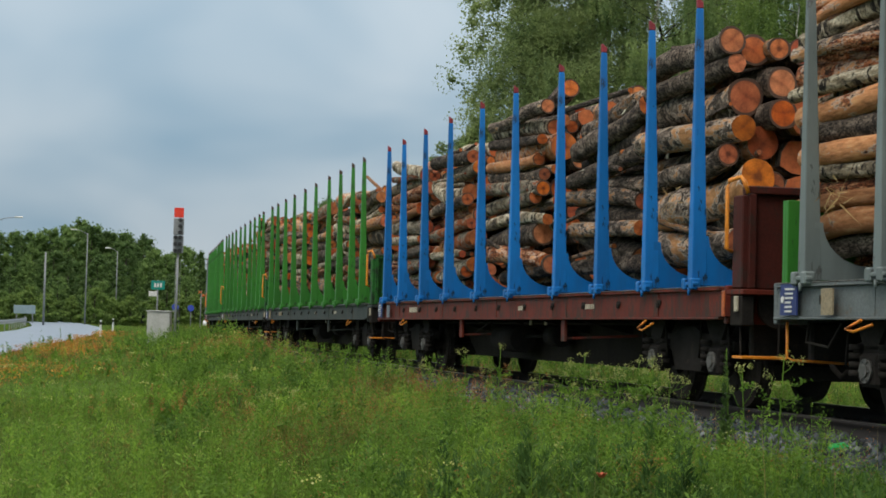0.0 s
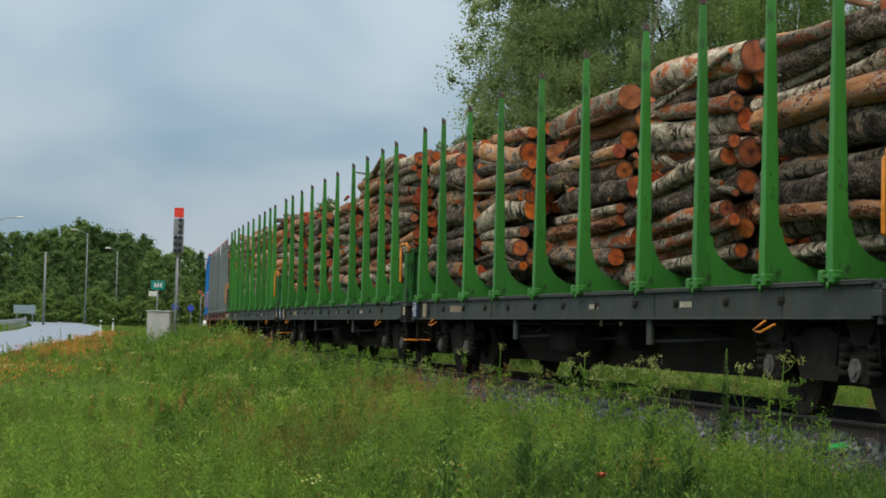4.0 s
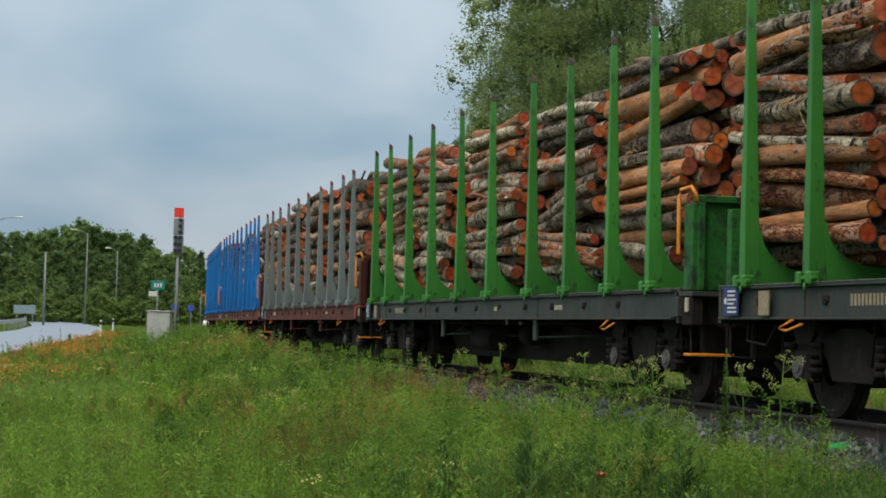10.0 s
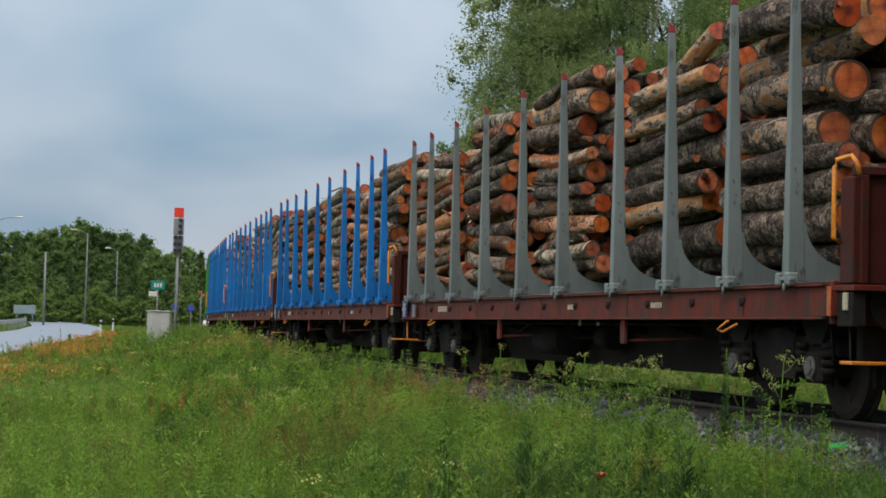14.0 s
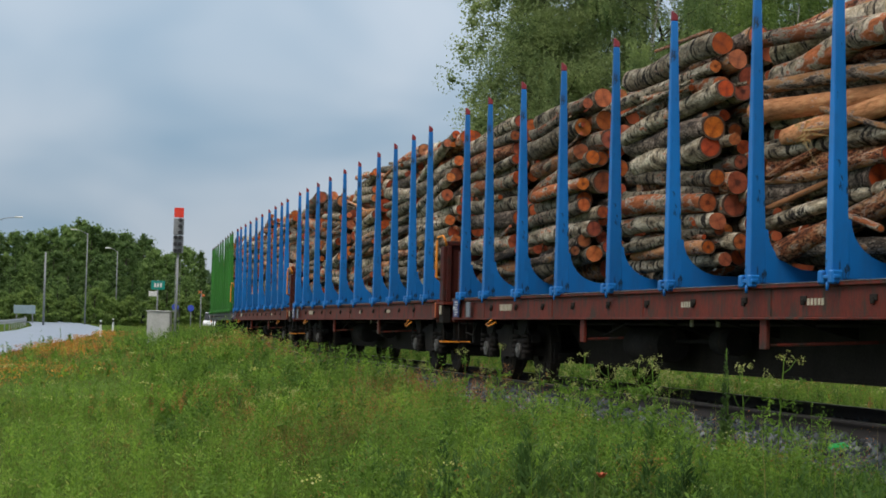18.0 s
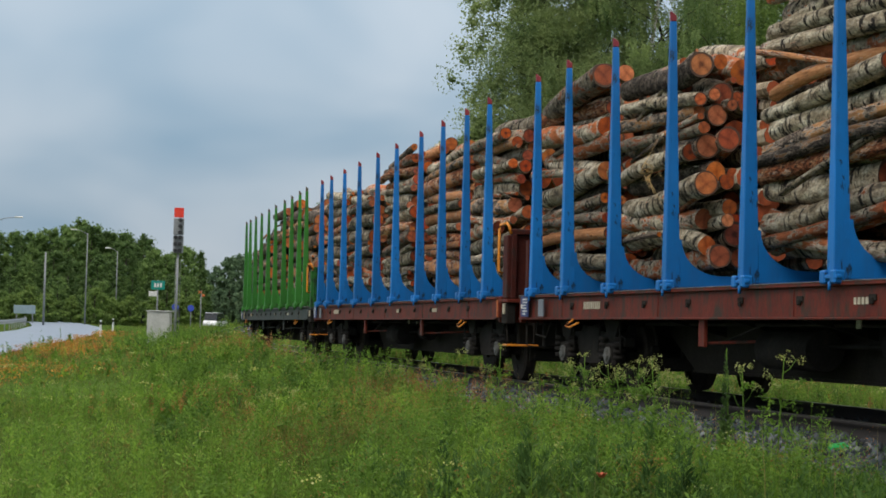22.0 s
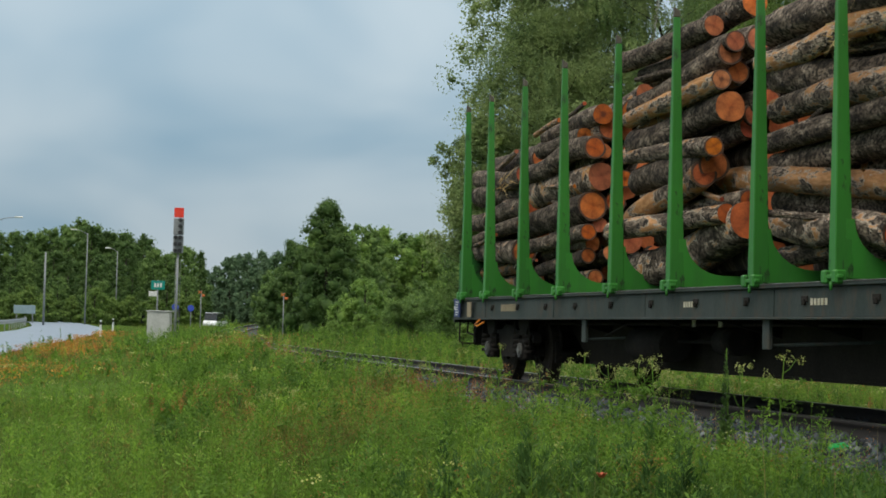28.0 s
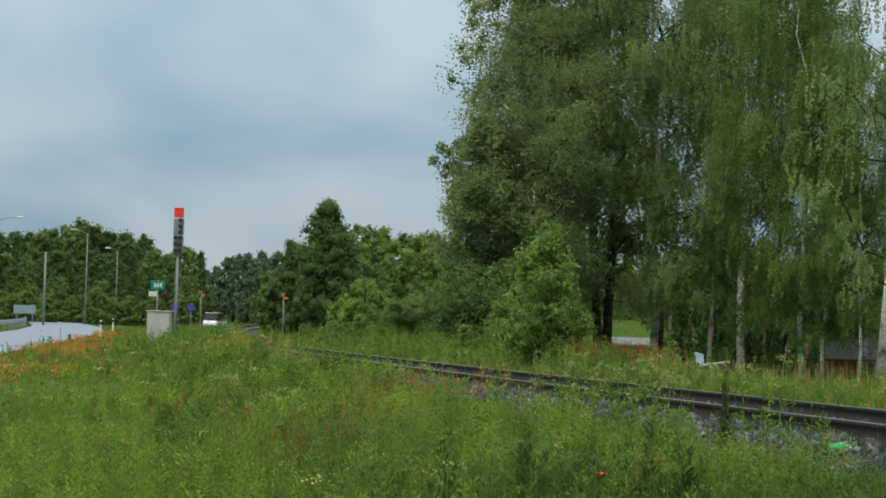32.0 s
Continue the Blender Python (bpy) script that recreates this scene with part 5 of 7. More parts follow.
# leafy weeds along the line, in clumps of their own kind; sparse out in the meadow
for n, lo, hi, k_size in ((3900, 9.5, 17, 1.0), (5200, 17, 32, 1.25), (4200, 32, 75, 2.1), (1200, 75, 130, 3.6)):
    x, y = view_wedge(rng, n * 7, lo, hi, 0.28)
    s, lat = track_of(x, y)
    bear = x / y
    mound = np.exp(-((bear + 0.11) / 0.03) ** 2) * smooth(22, 32, y) * (1 - smooth(55, 65, y)) * (lat > 1)
    verge_p = np.exp(-((lat - 3.0) / 1.6) ** 2) * (lat > 0)
    beyond = np.exp(-((lat + 5.0) / 2.6) ** 2) * (lat < -1.9)
    clump = patchy(x, y, 1.9, 0.4) * 0.6 + patchy(x, y, 4.3, 2.2) * 0.4
    want = 0.035 + 0.85 * (verge_p + 0.5 * mound) * np.clip(2.2 * clump - 0.4, 0.25, 1.1) + 1.0 * beyond * np.clip(2.0 * clump - 0.4, 0.2, 1.0)
    ok = (rng.uniform(0, 1, len(x)) < want) & (np.abs(lat) > 1.95 + 0.4 * (clump < 0.45) - 0.3 * (clump > 0.66) + 0.45 * (s < 34)) & off_road(x, y)
    x, y, lat, s, clump, mound = (a[ok][:n] for a in (x, y, lat, s, clump, mound))
    z = ground_z(x, y) - 0.02
    h = rng.uniform(0.3, 1.25, len(x)) * (0.45 + 0.85 * clump) * np.where(lat < 0, (0.62 + 0.3 * smooth(18, 34, s)) * (1 - 0.4 * smooth(5.0, 7.5, x)), 0.75)
    cap = (-0.08 + 0.45 * (clump - 0.5) + rng.normal(0, 0.08, len(x)) - z) * (0.38 + 0.62 * smooth(2.0, 3.5, lat))
    h = np.where((lat > 0) & (s < 34) & (rng.uniform(0, 1, len(x)) > 0.07), np.minimum(h, np.maximum(cap, 0.14)), h)
    kind = patchy(x, y, 1.1, 5.0) + rng.normal(0, 0.16, len(x)) - 0.25 * smooth(5.0, 6.5, lat) + 0.03 * (1 - smooth(16, 22, y))
    for bag, ok, per, size, aspect, spread, up in ((LUSH, kind < 0.64, 84, 0.052, 0.26, 0.24, 0.8), (DEEP, (kind >= 0.64) & (kind < 0.86), 60, 0.054, 0.4, 0.22, 0.5), (SPIKY, kind >= 0.86, 52, 0.075, 0.17, 0.1, 1.6)):
        per = int(per / k_size ** 0.75)
        bag.add(*weed_leaves(rng, x[ok], y[ok], z[ok], h[ok], per, size * k_size, aspect, spread, up))
    STEMS.add(*blades(rng, x, y, z, h * 1.04, np.full(len(x), 0.005 * k_size), 0.08, 0.0))
# bushy plants of many stems, each a rounded clump
n_done = 0
while n_done < 150:
    y0 = float(np.sqrt(rng.uniform(11.0 ** 2, 34.0 ** 2)))
    x0 = float(rng.uniform(-0.16, 0.265)) * y0
    s0, lat0 = (float(a[0]) for a in track_of(x0, y0))
    if lat0 < 2.85 or lat0 > 8.5 or rng.uniform() > (1.0 if lat0 < 5.5 else 0.45):
        continue
    n_done += 1
    n, rad = int(rng.integers(12, 22)), float(rng.uniform(0.14, 0.34))
    x, y = x0 + rng.normal(0, rad * 0.6, n), y0 + rng.normal(0, rad * 0.6, n)
    z = ground_z(x, y) - 0.02
    top = float(rng.uniform(0.42, 0.85)) * (1.0 if lat0 > 3.2 else 0.72)
    h = top * rng.uniform(0.75, 1.05, n) * np.exp(-0.5 * (np.hypot(x - x0, y - y0) / (rad * 1.5)) ** 2)
    bag, per, size, aspect, spread, up = ((LUSH, 70, 0.058, 0.28, 0.26, 0.7), (LUSH, 60, 0.075, 0.2, 0.24, 1.0), (DEEP, 54, 0.06, 0.42, 0.24, 0.5), (LUSH, 80, 0.045, 0.34, 0.26, 0.6))[int(rng.integers(4))]
    bag.add(*weed_leaves(rng, x, y, z, h, per, size * (1.0 if y0 < 20 else 1.3), aspect, spread, up))
    STEMS.add(*blades(rng, x, y, z, h * 1.03, np.full(n, 0.006), 0.08, 0.0))
# thick clumps on the verge
for cx, cy, rad, n, hh, bag in ((-1.75, 31.0, 0.75, 190, 0.9, LUSH), (-0.95, 29.0, 0.5, 90, 0.75, LUSH), (-2.6, 30.0, 0.6, 90, 0.6, DEEP), (-5.0, 44.0, 1.2, 110, 0.45, LUSH), (2.35, 11.7, 0.22, 24, 0.9, LUSH), (2.62, 12.1, 0.2, 18, 0.8, LUSH), (1.9, 11.3, 0.24, 22, 0.78, LUSH), (1.5, 11.1, 0.22, 20, 0.7, LUSH), (1.05, 12.4, 0.3, 26, 0.72, LUSH), (0.55, 13.2, 0.3, 26, 0.7, LUSH), (2.75, 11.5, 0.2, 16, 0.66, DEEP), (-0.4, 12.6, 0.3, 24, 0.6, LUSH), (0.25, 11.6, 0.3, 16, 0.7, SPIKY), (0.9, 11.4, 0.35, 24, 0.7, SPIKY), (-0.3, 13.2, 0.4, 16, 0.6, SPIKY), (0.55, 11.0, 0.16, 14, 0.9, SPIKY), (1.45, 11.0, 0.18, 14, 0.84, SPIKY)):
    x, y = cx + rng.normal(0, rad * 0.6, n), cy + rng.normal(0, rad * 0.6, n)
    z = ground_z(x, y) - 0.02
    h = hh * rng.uniform(0.6, 1.1, n)
    if bag is SPIKY:
        bag.add(*weed_leaves(rng, x, y, z, h, 80, 0.085, 0.2, 0.1, 1.4))
    else:
        bag.add(*weed_leaves(rng, x, y, z, h, *((120, 0.036, 0.32, 0.2, 0.6) if cy < 16 else (60, 0.062, 0.4, 0.2, 0.5))))
    STEMS.add(*blades(rng, x, y, z, h, np.full(n, 0.006), 0.08, 0.0))
LUSH.done("lush_weeds", WEED, "fine-leaved bright green weeds beside the railway", "weeds")
DEEP.done("nettles", WEED_DEEP, "deep green nettles in clumps on the verge", "weeds")
SPIKY.done("spiky_weeds", WEED_BLUE, "dark upright narrow-leaved weeds", "weeds")
STEMS.done("weed_stems", WEED, "thin green stems of the weeds", "weeds")

# dry stalks that stand over the grass
SV, SF, base_s = [], [], 0
for n, lo, hi, ww in ((500, 10, 20, 0.004), (1700, 20, 45, 0.008), (1800, 45, 90, 0.018)):
    x, y = view_wedge(rng, n * 2, lo, hi, 0.28)
    ok = clear_ground(x, y, 2.0) & (rng.uniform(0, 1, len(x)) < 0.15 + patchy(x, y, 0.8, 4.0)) & (x - road_x(y) > 8)
    x, y = x[ok][:n], y[ok][:n]
    v, f = blades(rng, x, y, ground_z(x, y), rng.uniform(0.55, 0.95, len(x)), np.full(len(x), ww), 0.3, 0.1)
    SV.append(v)
    SF.append(f + base_s)
    base_s += len(v)
# dry grass beyond the rails
sv = rng.uniform(-2, 40, 2600)
q = on_track(sv, -rng.uniform(2.1, 5.5, 2600))
x, y = q[:, 0], q[:, 1]
v, f = blades(rng, x, y, ground_z(x, y), rng.uniform(0.2, 0.48, len(x)), np.full(len(x), 0.009), 0.5, 0.2)
SV.append(v)
SF.append(f + base_s)
stuff("grass_stalks", np.concatenate(SV), np.concatenate(SF), STALK, "thin dry grass stalks over the meadow", "grass")

# seed heads of sorrel: rusty patches
SV, SF, base_s = [], [], 0
for n, lo, hi, size, hh in ((1000, 10, 24, 0.013, 0.58), (1700, 24, 60, 0.028, 0.55), (2600, 60, 130, 0.055, 0.5)):
    x, y = view_wedge(rng, n * 4, lo, hi, 0.28)
    s, lat = track_of(x, y)
    edge = road_x(y) - x
    want = np.clip(patchy(x, y, 0.9, 2.6) - 0.66, 0, 1) * 2.2 + (0.35 + 0.9 * smooth(10, 16, s) * (1 - smooth(34, 42, s))) * np.exp(-((lat - 2.7) / 0.8) ** 2) + 1.3 * np.exp(-((edge + 2.0) / 2.0) ** 2) * smooth(40, 60, y) + 0.8 * np.exp(-((lat - 3.4) / 1.2) ** 2) * (patchy(x, y, 1.7, 1.1) > 0.6) + 0.7 * np.exp(-((lat + 4.5) / 1.5) ** 2) * (patchy(x, y, 1.2, 0.3) > 0.55)
    ok = (rng.uniform(0, 1, len(x)) < want * 0.8) & (np.abs(lat) > 1.9) & off_road(x, y)
    x, y = x[ok][:n], y[ok][:n]
    h = hh * rng.uniform(0.6, 1.3, len(x)) * (0.35 + 0.65 * smooth(3.0, 8.0, x - road_x(y)))
    z = ground_z(x, y)
    k = 16
    t = rng.uniform(0.62, 1.0, (len(x), k))
    c = np.stack([x[:, None] + rng.normal(0, 0.018, t.shape), y[:, None] + rng.normal(0, 0.018, t.shape), z[:, None] + t * h[:, None]], -1).reshape(-1, 3)
    v, f = diamonds(rng, c, size * rng.uniform(0.5, 1.3, len(c)), 0.6)
    SV.append(v)
    SF.append(f + base_s)
    base_s += len(v)
# rusty patches of their own between the weeds and beyond the rails
for cx, cy, rad, n, hh in ((-0.4, 17.0, 0.7, 150, 0.62), (-0.9, 16.0, 0.8, 130, 0.55), (-0.1, 20.5, 0.9, 170, 0.66), (-0.2, 24.5, 0.9, 160, 0.66), (-1.6, 19.5, 1.1, 150, 0.6), (0.9, 15.5, 0.5, 80, 0.6), (1.3, 11.6, 0.3, 40, 0.6),
                           (-3.4, 35.0, 1.2, 60, 0.5), (-5.2, 44.0, 1.6, 50, 0.5), (2.4, 12.6, 0.4, 60, 0.55), (4.7, 46.0, 0.7, 260, 0.95), (3.5, 48.0, 0.8, 200, 0.9), (5.5, 45.0, 0.5, 150, 0.85), (-2.8, 24.0, 1.2, 90, 0.55)):
    x, y = cx + rng.normal(0, rad * 0.6, n), cy + rng.normal(0, rad * 0.9, n)
    h, z, k = hh * rng.uniform(0.7, 1.2, n), ground_z(x, y), 34
    t = rng.uniform(0.58, 1.0, (n, k))
    c = np.stack([x[:, None] + rng.normal(0, 0.022, t.shape), y[:, None] + rng.normal(0, 0.022, t.shape), z[:, None] + t * h[:, None]], -1).reshape(-1, 3)
    v, f = diamonds(rng, c, (0.0115 if cy < 24 else 0.021) * rng.uniform(0.6, 1.4, len(c)), 0.6)
    SV.append(v)
    SF.append(f + base_s)
    base_s += len(v)
stuff("sorrel_heads", np.concatenate(SV), np.concatenate(SF), SORREL, "rusty red seed heads of sorrel in the grass", "weeds")

# orange hawkweed along the verge of the road
UV, UF, base_u = [], [], 0
for n, lo, hi, size in ((1900, 36, 75, 0.04), (420, 75, 112, 0.06)):
    y = rng.uniform(lo, hi, n)
    x = road_x(y) + 0.4 + np.abs(rng.normal(0, 1.5 if lo < 50 else 0.8, n))
    ok = patchy(x, y, 0.35, 0.9) + rng.normal(0, 0.12, n) > 0.42
    x, y = x[ok], y[ok]
    k = 5
    c = np.stack([np.repeat(x, k), np.repeat(y, k), np.repeat(ground_z(x, y) + rng.uniform(0.12, 0.34, len(x)), k)], -1) + rng.normal(0, 1, (len(x) * k, 3)) * np.array([0.1, 0.1, 0.04])
    v, f = diamonds(rng, c, size * rng.uniform(0.6, 1.3, len(c)), 0.8)
    UV.append(v)
    UF.append(f + base_u)
    base_u += len(v)
stuff("hawkweed_flowers", np.concatenate(UV), np.concatenate(UF), ORANGE_FLOWER, "orange hawkweed flowers along the road verge", "flowers")

# scattered small white flowers
UV, UF, base_u = [], [], 0
for n, lo, hi, size in ((40, 9, 20, 0.018), (120, 20, 45, 0.03), (24, 45, 80, 0.045)):
    x, y = view_wedge(rng, n, lo, hi, 0.28)
    ok = clear_ground(x, y, 2.3)
    x, y = x[ok], y[ok]
    z = ground_z(x, y) + rng.uniform(0.35, 0.62, len(x))
    k = 22
    c = np.stack([np.repeat(x, k), np.repeat(y, k), np.repeat(z, k)], -1) + rng.normal(0, 1, (len(x) * k, 3)) * np.array([0.05, 0.05, 0.015])
    v, f = diamonds(rng, c, size * rng.uniform(0.5, 1.2, len(c)), 0.8)
    UV.append(v)
    UF.append(f + base_u)
    base_u += len(v)
stuff("meadow_flowers", np.concatenate(UV), np.concatenate(UF), UMBEL, "small cream-white flower heads in the grass", "flowers")


def umbel_plant(x, y, h, heads, seed, name="cow_parsley", material=UMBEL, label="tall weed with cream-yellow flower umbels beside the track"):
    """A tall stem with branching umbels and a few cut leaves."""
    rg = np.random.default_rng(seed)
    z = float(ground_z(x, y)[0])
    p = root(name, pose(x, y, z), label, "weed", "tall weeds beside the track")
    lean = rg.normal(0, 0.06, 2)
    top = Vector((lean[0] * h, lean[1] * h, h))
    bm = bmesh.new()
    tube(bm, [(0, 0, 0), (lean[0] * h * 0.4, lean[1] * h * 0.4, h * 0.5), tuple(top)], [0.009, 0.007, 0.004], 6)
    ends = [top]
    for k in range(heads - 1):
        t = rg.uniform(0.5, 0.92)
        a = rg.uniform(0, 6.28)
        r = rg.uniform(0.1, 0.22)
        b0 = top * t
        e = Vector((b0.x + r * math.cos(a), b0.y + r * math.sin(a), h * min(1.0, t + rg.uniform(0.08, 0.22))))
        tube(bm, [tuple(b0), tuple((b0 + e) / 2 + Vector((0, 0, -0.02))), tuple(e)], [0.004, 0.003, 0.003], 5)
        ends.append(e)
    part("stem", bm, WEED, p)
    for e in ends:
        sub = np.array(e)[None] + rg.normal(0, 1, (6, 3)) * np.array([0.04, 0.04, 0.022])
        c = np.repeat(sub, 9, 0) + rg.normal(0, 0.012, (54, 3))
        v, f = diamonds(rg, c, rg.uniform(0.009, 0.02, 54), 0.8)
        ob = tagged(new("flower_head", mesh_np("flower_head", v, f, [material])), kind="stuff")
        ob.parent = p
    for k in range(8):
        t = rg.uniform(0.15, 0.85)
        a = rg.uniform(0, 6.28)
        u = rg.uniform(0, 1, 30)
        c = np.stack([lean[0] * h * t + np.cos(a) * u * 0.2 + rg.normal(0, 0.02, 30), lean[1] * h * t + np.sin(a) * u * 0.2 + rg.normal(0, 0.02, 30), h * t + 0.06 * u + rg.normal(0, 0.015, 30)], -1)
        v, f = diamonds(rg, c, 0.045, 0.4)
        ob = tagged(new("leaf", mesh_np("leaf", v, f, [WEED])), kind="stuff")
        ob.parent = p
    return p


def beside_line(bearing, lat):
    """The place on a line lat metres beside the track that is seen at a bearing from the eye."""
    sv = np.arange(-4.0, 60.0, 0.05)
    q = on_track(sv, lat)
    k = int(np.argmin(np.abs(q[:, 0] / q[:, 1] - bearing)))
    return float(q[k, 0]), float(q[k, 1])


# bearing from the eye, distance from the line, top against the eye's level (rise per metre), heads
UMBELS = [(-0.027, 2.3, -0.022, 5), (-0.016, 2.2, -0.017, 6), (-0.008, 2.4, -0.021, 5), (0.005, 2.2, -0.022, 5), (0.015, 2.3, -0.011, 3), (0.029, 2.2, -0.022, 4), (0.032, 2.2, -0.008, 3), (0.057, 2.2, -0.02, 7), (0.065, 2.3, -0.022, 6),
          (0.072, 2.2, -0.017, 6), (0.081, 2.3, -0.012, 6), (0.085, 2.1, -0.021, 6), (0.097, 2.2, -0.018, 6), (0.103, 2.3, -0.02, 5), (0.111, 2.1, -0.014, 7), (0.118, 2.2, -0.02, 6), (0.122, 2.3, -0.013, 5), (0.127, 2.2, -0.024, 6), (0.173, 2.4, -0.017, 4), (0.189, 2.3, -0.01, 4)]
for n_u, (bear, lat, up, heads) in enumerate(UMBELS):
    x, y = beside_line(bear, lat)
    umbel_plant(x, y, max(0.35, EYE[2] + up * y - gz(x, y)), heads, 60 + n_u)
for n_u, (x, y, h, heads) in enumerate([(-1.9, 19.0, 0.75, 6), (-1.6, 19.3, 0.7, 5), (0.9, 12.2, 0.62, 5), (-2.9, 24.0, 0.7, 5)]):
    umbel_plant(x, y, h, heads, 90 + n_u, label="weed with cream-white flower umbels in the meadow")

# one dark spike of a plant that stands before the rails
z0 = float(ground_z(2.18, 13.6)[0])
spike = root("tall_weed", pose(2.18, 13.6, z0), "tall narrow dark green weed spike beside the rails", "weed", "tall weeds beside the track")
bm = bmesh.new()
tube(bm, [(0, 0, 0), (0.02, 0, 0.7), (0.0, 0, 1.24)], [0.01, 0.007, 0.003], 6)
part("stem", bm, WEED, spike)
rg = np.random.default_rng(8)
t = rg.uniform(0.2, 1.23, 300)
a = rg.uniform(0, 6.28, 300)
c = np.stack([np.cos(a) * 0.05 * (1.3 - t), np.sin(a) * 0.05 * (1.3 - t), t], -1)
v, f = diamonds(rg, c, 0.115 * (1.42 - t), 0.28, np.stack([np.cos(a), np.sin(a), 1.2 + 0 * a], -1) * 2)
ob = new("leaves", mesh_np("leaves", v, f, [LEAF_DARK]))
ob.parent = spike


# ---------------------------------------------------------------- trees
def limb_points(rg, base, tip, n=7, wob=0.25):
    t = np.linspace(0, 1, n)
    p = base[None] * (1 - t[:, None]) + tip[None] * t[:, None]
    w = rg.normal(0, wob, (n, 3)) * (np.sin(np.pi * t) * np.linalg.norm(tip - base) * 0.12)[:, None]
    return p + w


def tree(name, seed, height, width, crown_low, leaf, bark_mat, leaf_mat, label, style="broad", leaves=30000, trunk_r=0.16, stems=1):
    """A tree: tapered stem, limbs, and a crown of single leaves that hang in strands or sit in clumps."""
    rg = np.random.default_rng(seed)
    root_ob = root(name, Matrix(), label, "tree")
    bm, bm_l = bmesh.new(), bmesh.new()
    limbs, ends = [], []
    for st in range(stems):
        top = np.array([rg.normal(0, 0.03 * height) + (st - (stems - 1) / 2) * width * 0.18, rg.normal(0, 0.03 * height), height * (0.97 if st == 0 else rg.uniform(0.75, 0.95))])
        bp = np.array([0.25 * (st - (stems - 1) / 2), 0, 0])
        tr = limb_points(rg, bp, top, 9, 0.12)
        tube(bm, [tuple(p) for p in tr], [max(0.015, trunk_r * (1 - 0.93 * k / 8)) for k in range(9)], 9)
        n_l = int(34 / stems) + 6
        for k in range(n_l):
            u = crown_low + (1 - crown_low) * (k + rg.uniform(0, 1)) / n_l
            u = min(u, 0.98)
            i = min(7, int(u * 8))
            p0 = tr[i] + (tr[i + 1] - tr[i]) * (u * 8 - i)
            v = (u - crown_low) / (1 - crown_low)
            prof = {"broad": math.sin(math.pi * min(1.0, 0.18 + 0.85 * v)) ** 0.7, "cone": (1 - v) ** 0.8 + 0.08, "birch": (0.55 + 0.45 * math.sin(math.pi * (0.25 + 0.75 * v))) * (1 - 0.45 * v * v)}[style]
            a = rg.uniform(0, 2 * np.pi)
            ln = width / 2 * prof * rg.uniform(0.65, 1.12)
            e = p0 + np.array([math.cos(a) * ln, math.sin(a) * ln, ln * rg.uniform(0.25, 0.9)])
            e[2] = min(e[2], height)
            lp = limb_points(rg, p0, e, 6, 0.5)
            r0 = trunk_r * (0.2 if style == "birch" else 0.34) * (1 - 0.7 * v) + 0.008
            if leaf < 0.4 or k % 4 == 0:
                tube(bm_l, [tuple(p) for p in lp], [r0 * (1 - 0.85 * k2 / 5) for k2 in range(6)], 5, False)
            limbs.append(lp)
    part("trunk", bm, bark_mat, root_ob)
    part("crown_frame", bm_l, TRUNK_DARK, root_ob)
    # side twigs
    L = len(limbs)
    lp = np.stack(limbs)
    side = None
    if style == "birch":
        # each limb carries arching twigs, and each twig a curtain of hanging strands
        per, n_tw = 30, 8
        n_s = max(3, leaves // (L * n_tw * per))
        li = np.repeat(np.arange(L), n_tw)
        t = rg.uniform(0.3, 1.0, len(li))
        i = np.minimum(4, (t * 5).astype(int))
        p = lp[li, i] + (lp[li, i + 1] - lp[li, i]) * (t * 5 - i)[:, None]
        out = unit(p * np.array([1, 1, 0]) + rg.normal(0, 0.5, p.shape) * np.array([1, 1, 0.3]))
        reach = rg.uniform(0.15, 0.75, len(li))[:, None]
        p = p + out * reach
        fall = rg.uniform(0.8, 3.8, len(li)) * np.clip(p[:, 2] / height * 1.6, 0.35, 1)
        p, out, fall = (np.repeat(a, n_s, 0) for a in (p, out, fall))
        p = p + rg.normal(0, 1, p.shape) * np.array([0.26, 0.26, 0.12])
        ln = np.minimum(fall * rg.uniform(0.45, 1.15, len(p)), np.maximum(0.2, p[:, 2] - height * crown_low * 0.6))
        u = rg.uniform(0, 1, (len(p), per)) ** 0.85
        sway = rg.normal(0, 0.12, (len(p), 2)) + out[:, :2] * 0.15
        c = np.empty((len(p), per, 3))
        c[..., 0] = p[:, 0, None] + sway[:, 0, None] * u + rg.normal(0, 0.035, u.shape)
        c[..., 1] = p[:, 1, None] + sway[:, 1, None] * u + rg.normal(0, 0.035, u.shape)
        c[..., 2] = p[:, 2, None] + 0.12 - ln[:, None] * u
        c = c.reshape(-1, 3)
        side = np.repeat(out + np.array([0, 0, 0.75]), per, 0)
        face = np.array([0, 0, -1.6])
    else:
        n_c = max(40, leaves // (40 if leaf < 0.3 else 14))
        li = rg.integers(0, L, n_c)
        t = rg.uniform(0.2, 1.05, n_c)
        i = np.minimum(4, (t * 5).astype(int))
        p = lp[li, i] + (lp[li, i + 1] - lp[li, i]) * (t * 5 - i)[:, None] + np.clip(rg.normal(0, 0.085, (n_c, 3)), -0.15, 0.15) * width * (1.0 if leaf > 0.3 else 0.7) * np.array([1, 1, 0.7])
        rad = rg.uniform(0.35, 1.0, n_c) * width * (0.09 if leaf < 0.3 else 0.066)
        per = 40 if leaf < 0.3 else 14
        b = unit(rg.normal(0, 1, (n_c, per, 3)) + np.array([0, 0, 0.35])) * rg.uniform(0.3, 1, (n_c, per, 1)) ** 0.3
        c = p[:, None] + b * (1.7 if leaf > 0.3 else 1.35) * rad[:, None, None] * np.array([1, 1, 0.7 if leaf < 0.3 else 1.0])
        c = c.reshape(-1, 3)
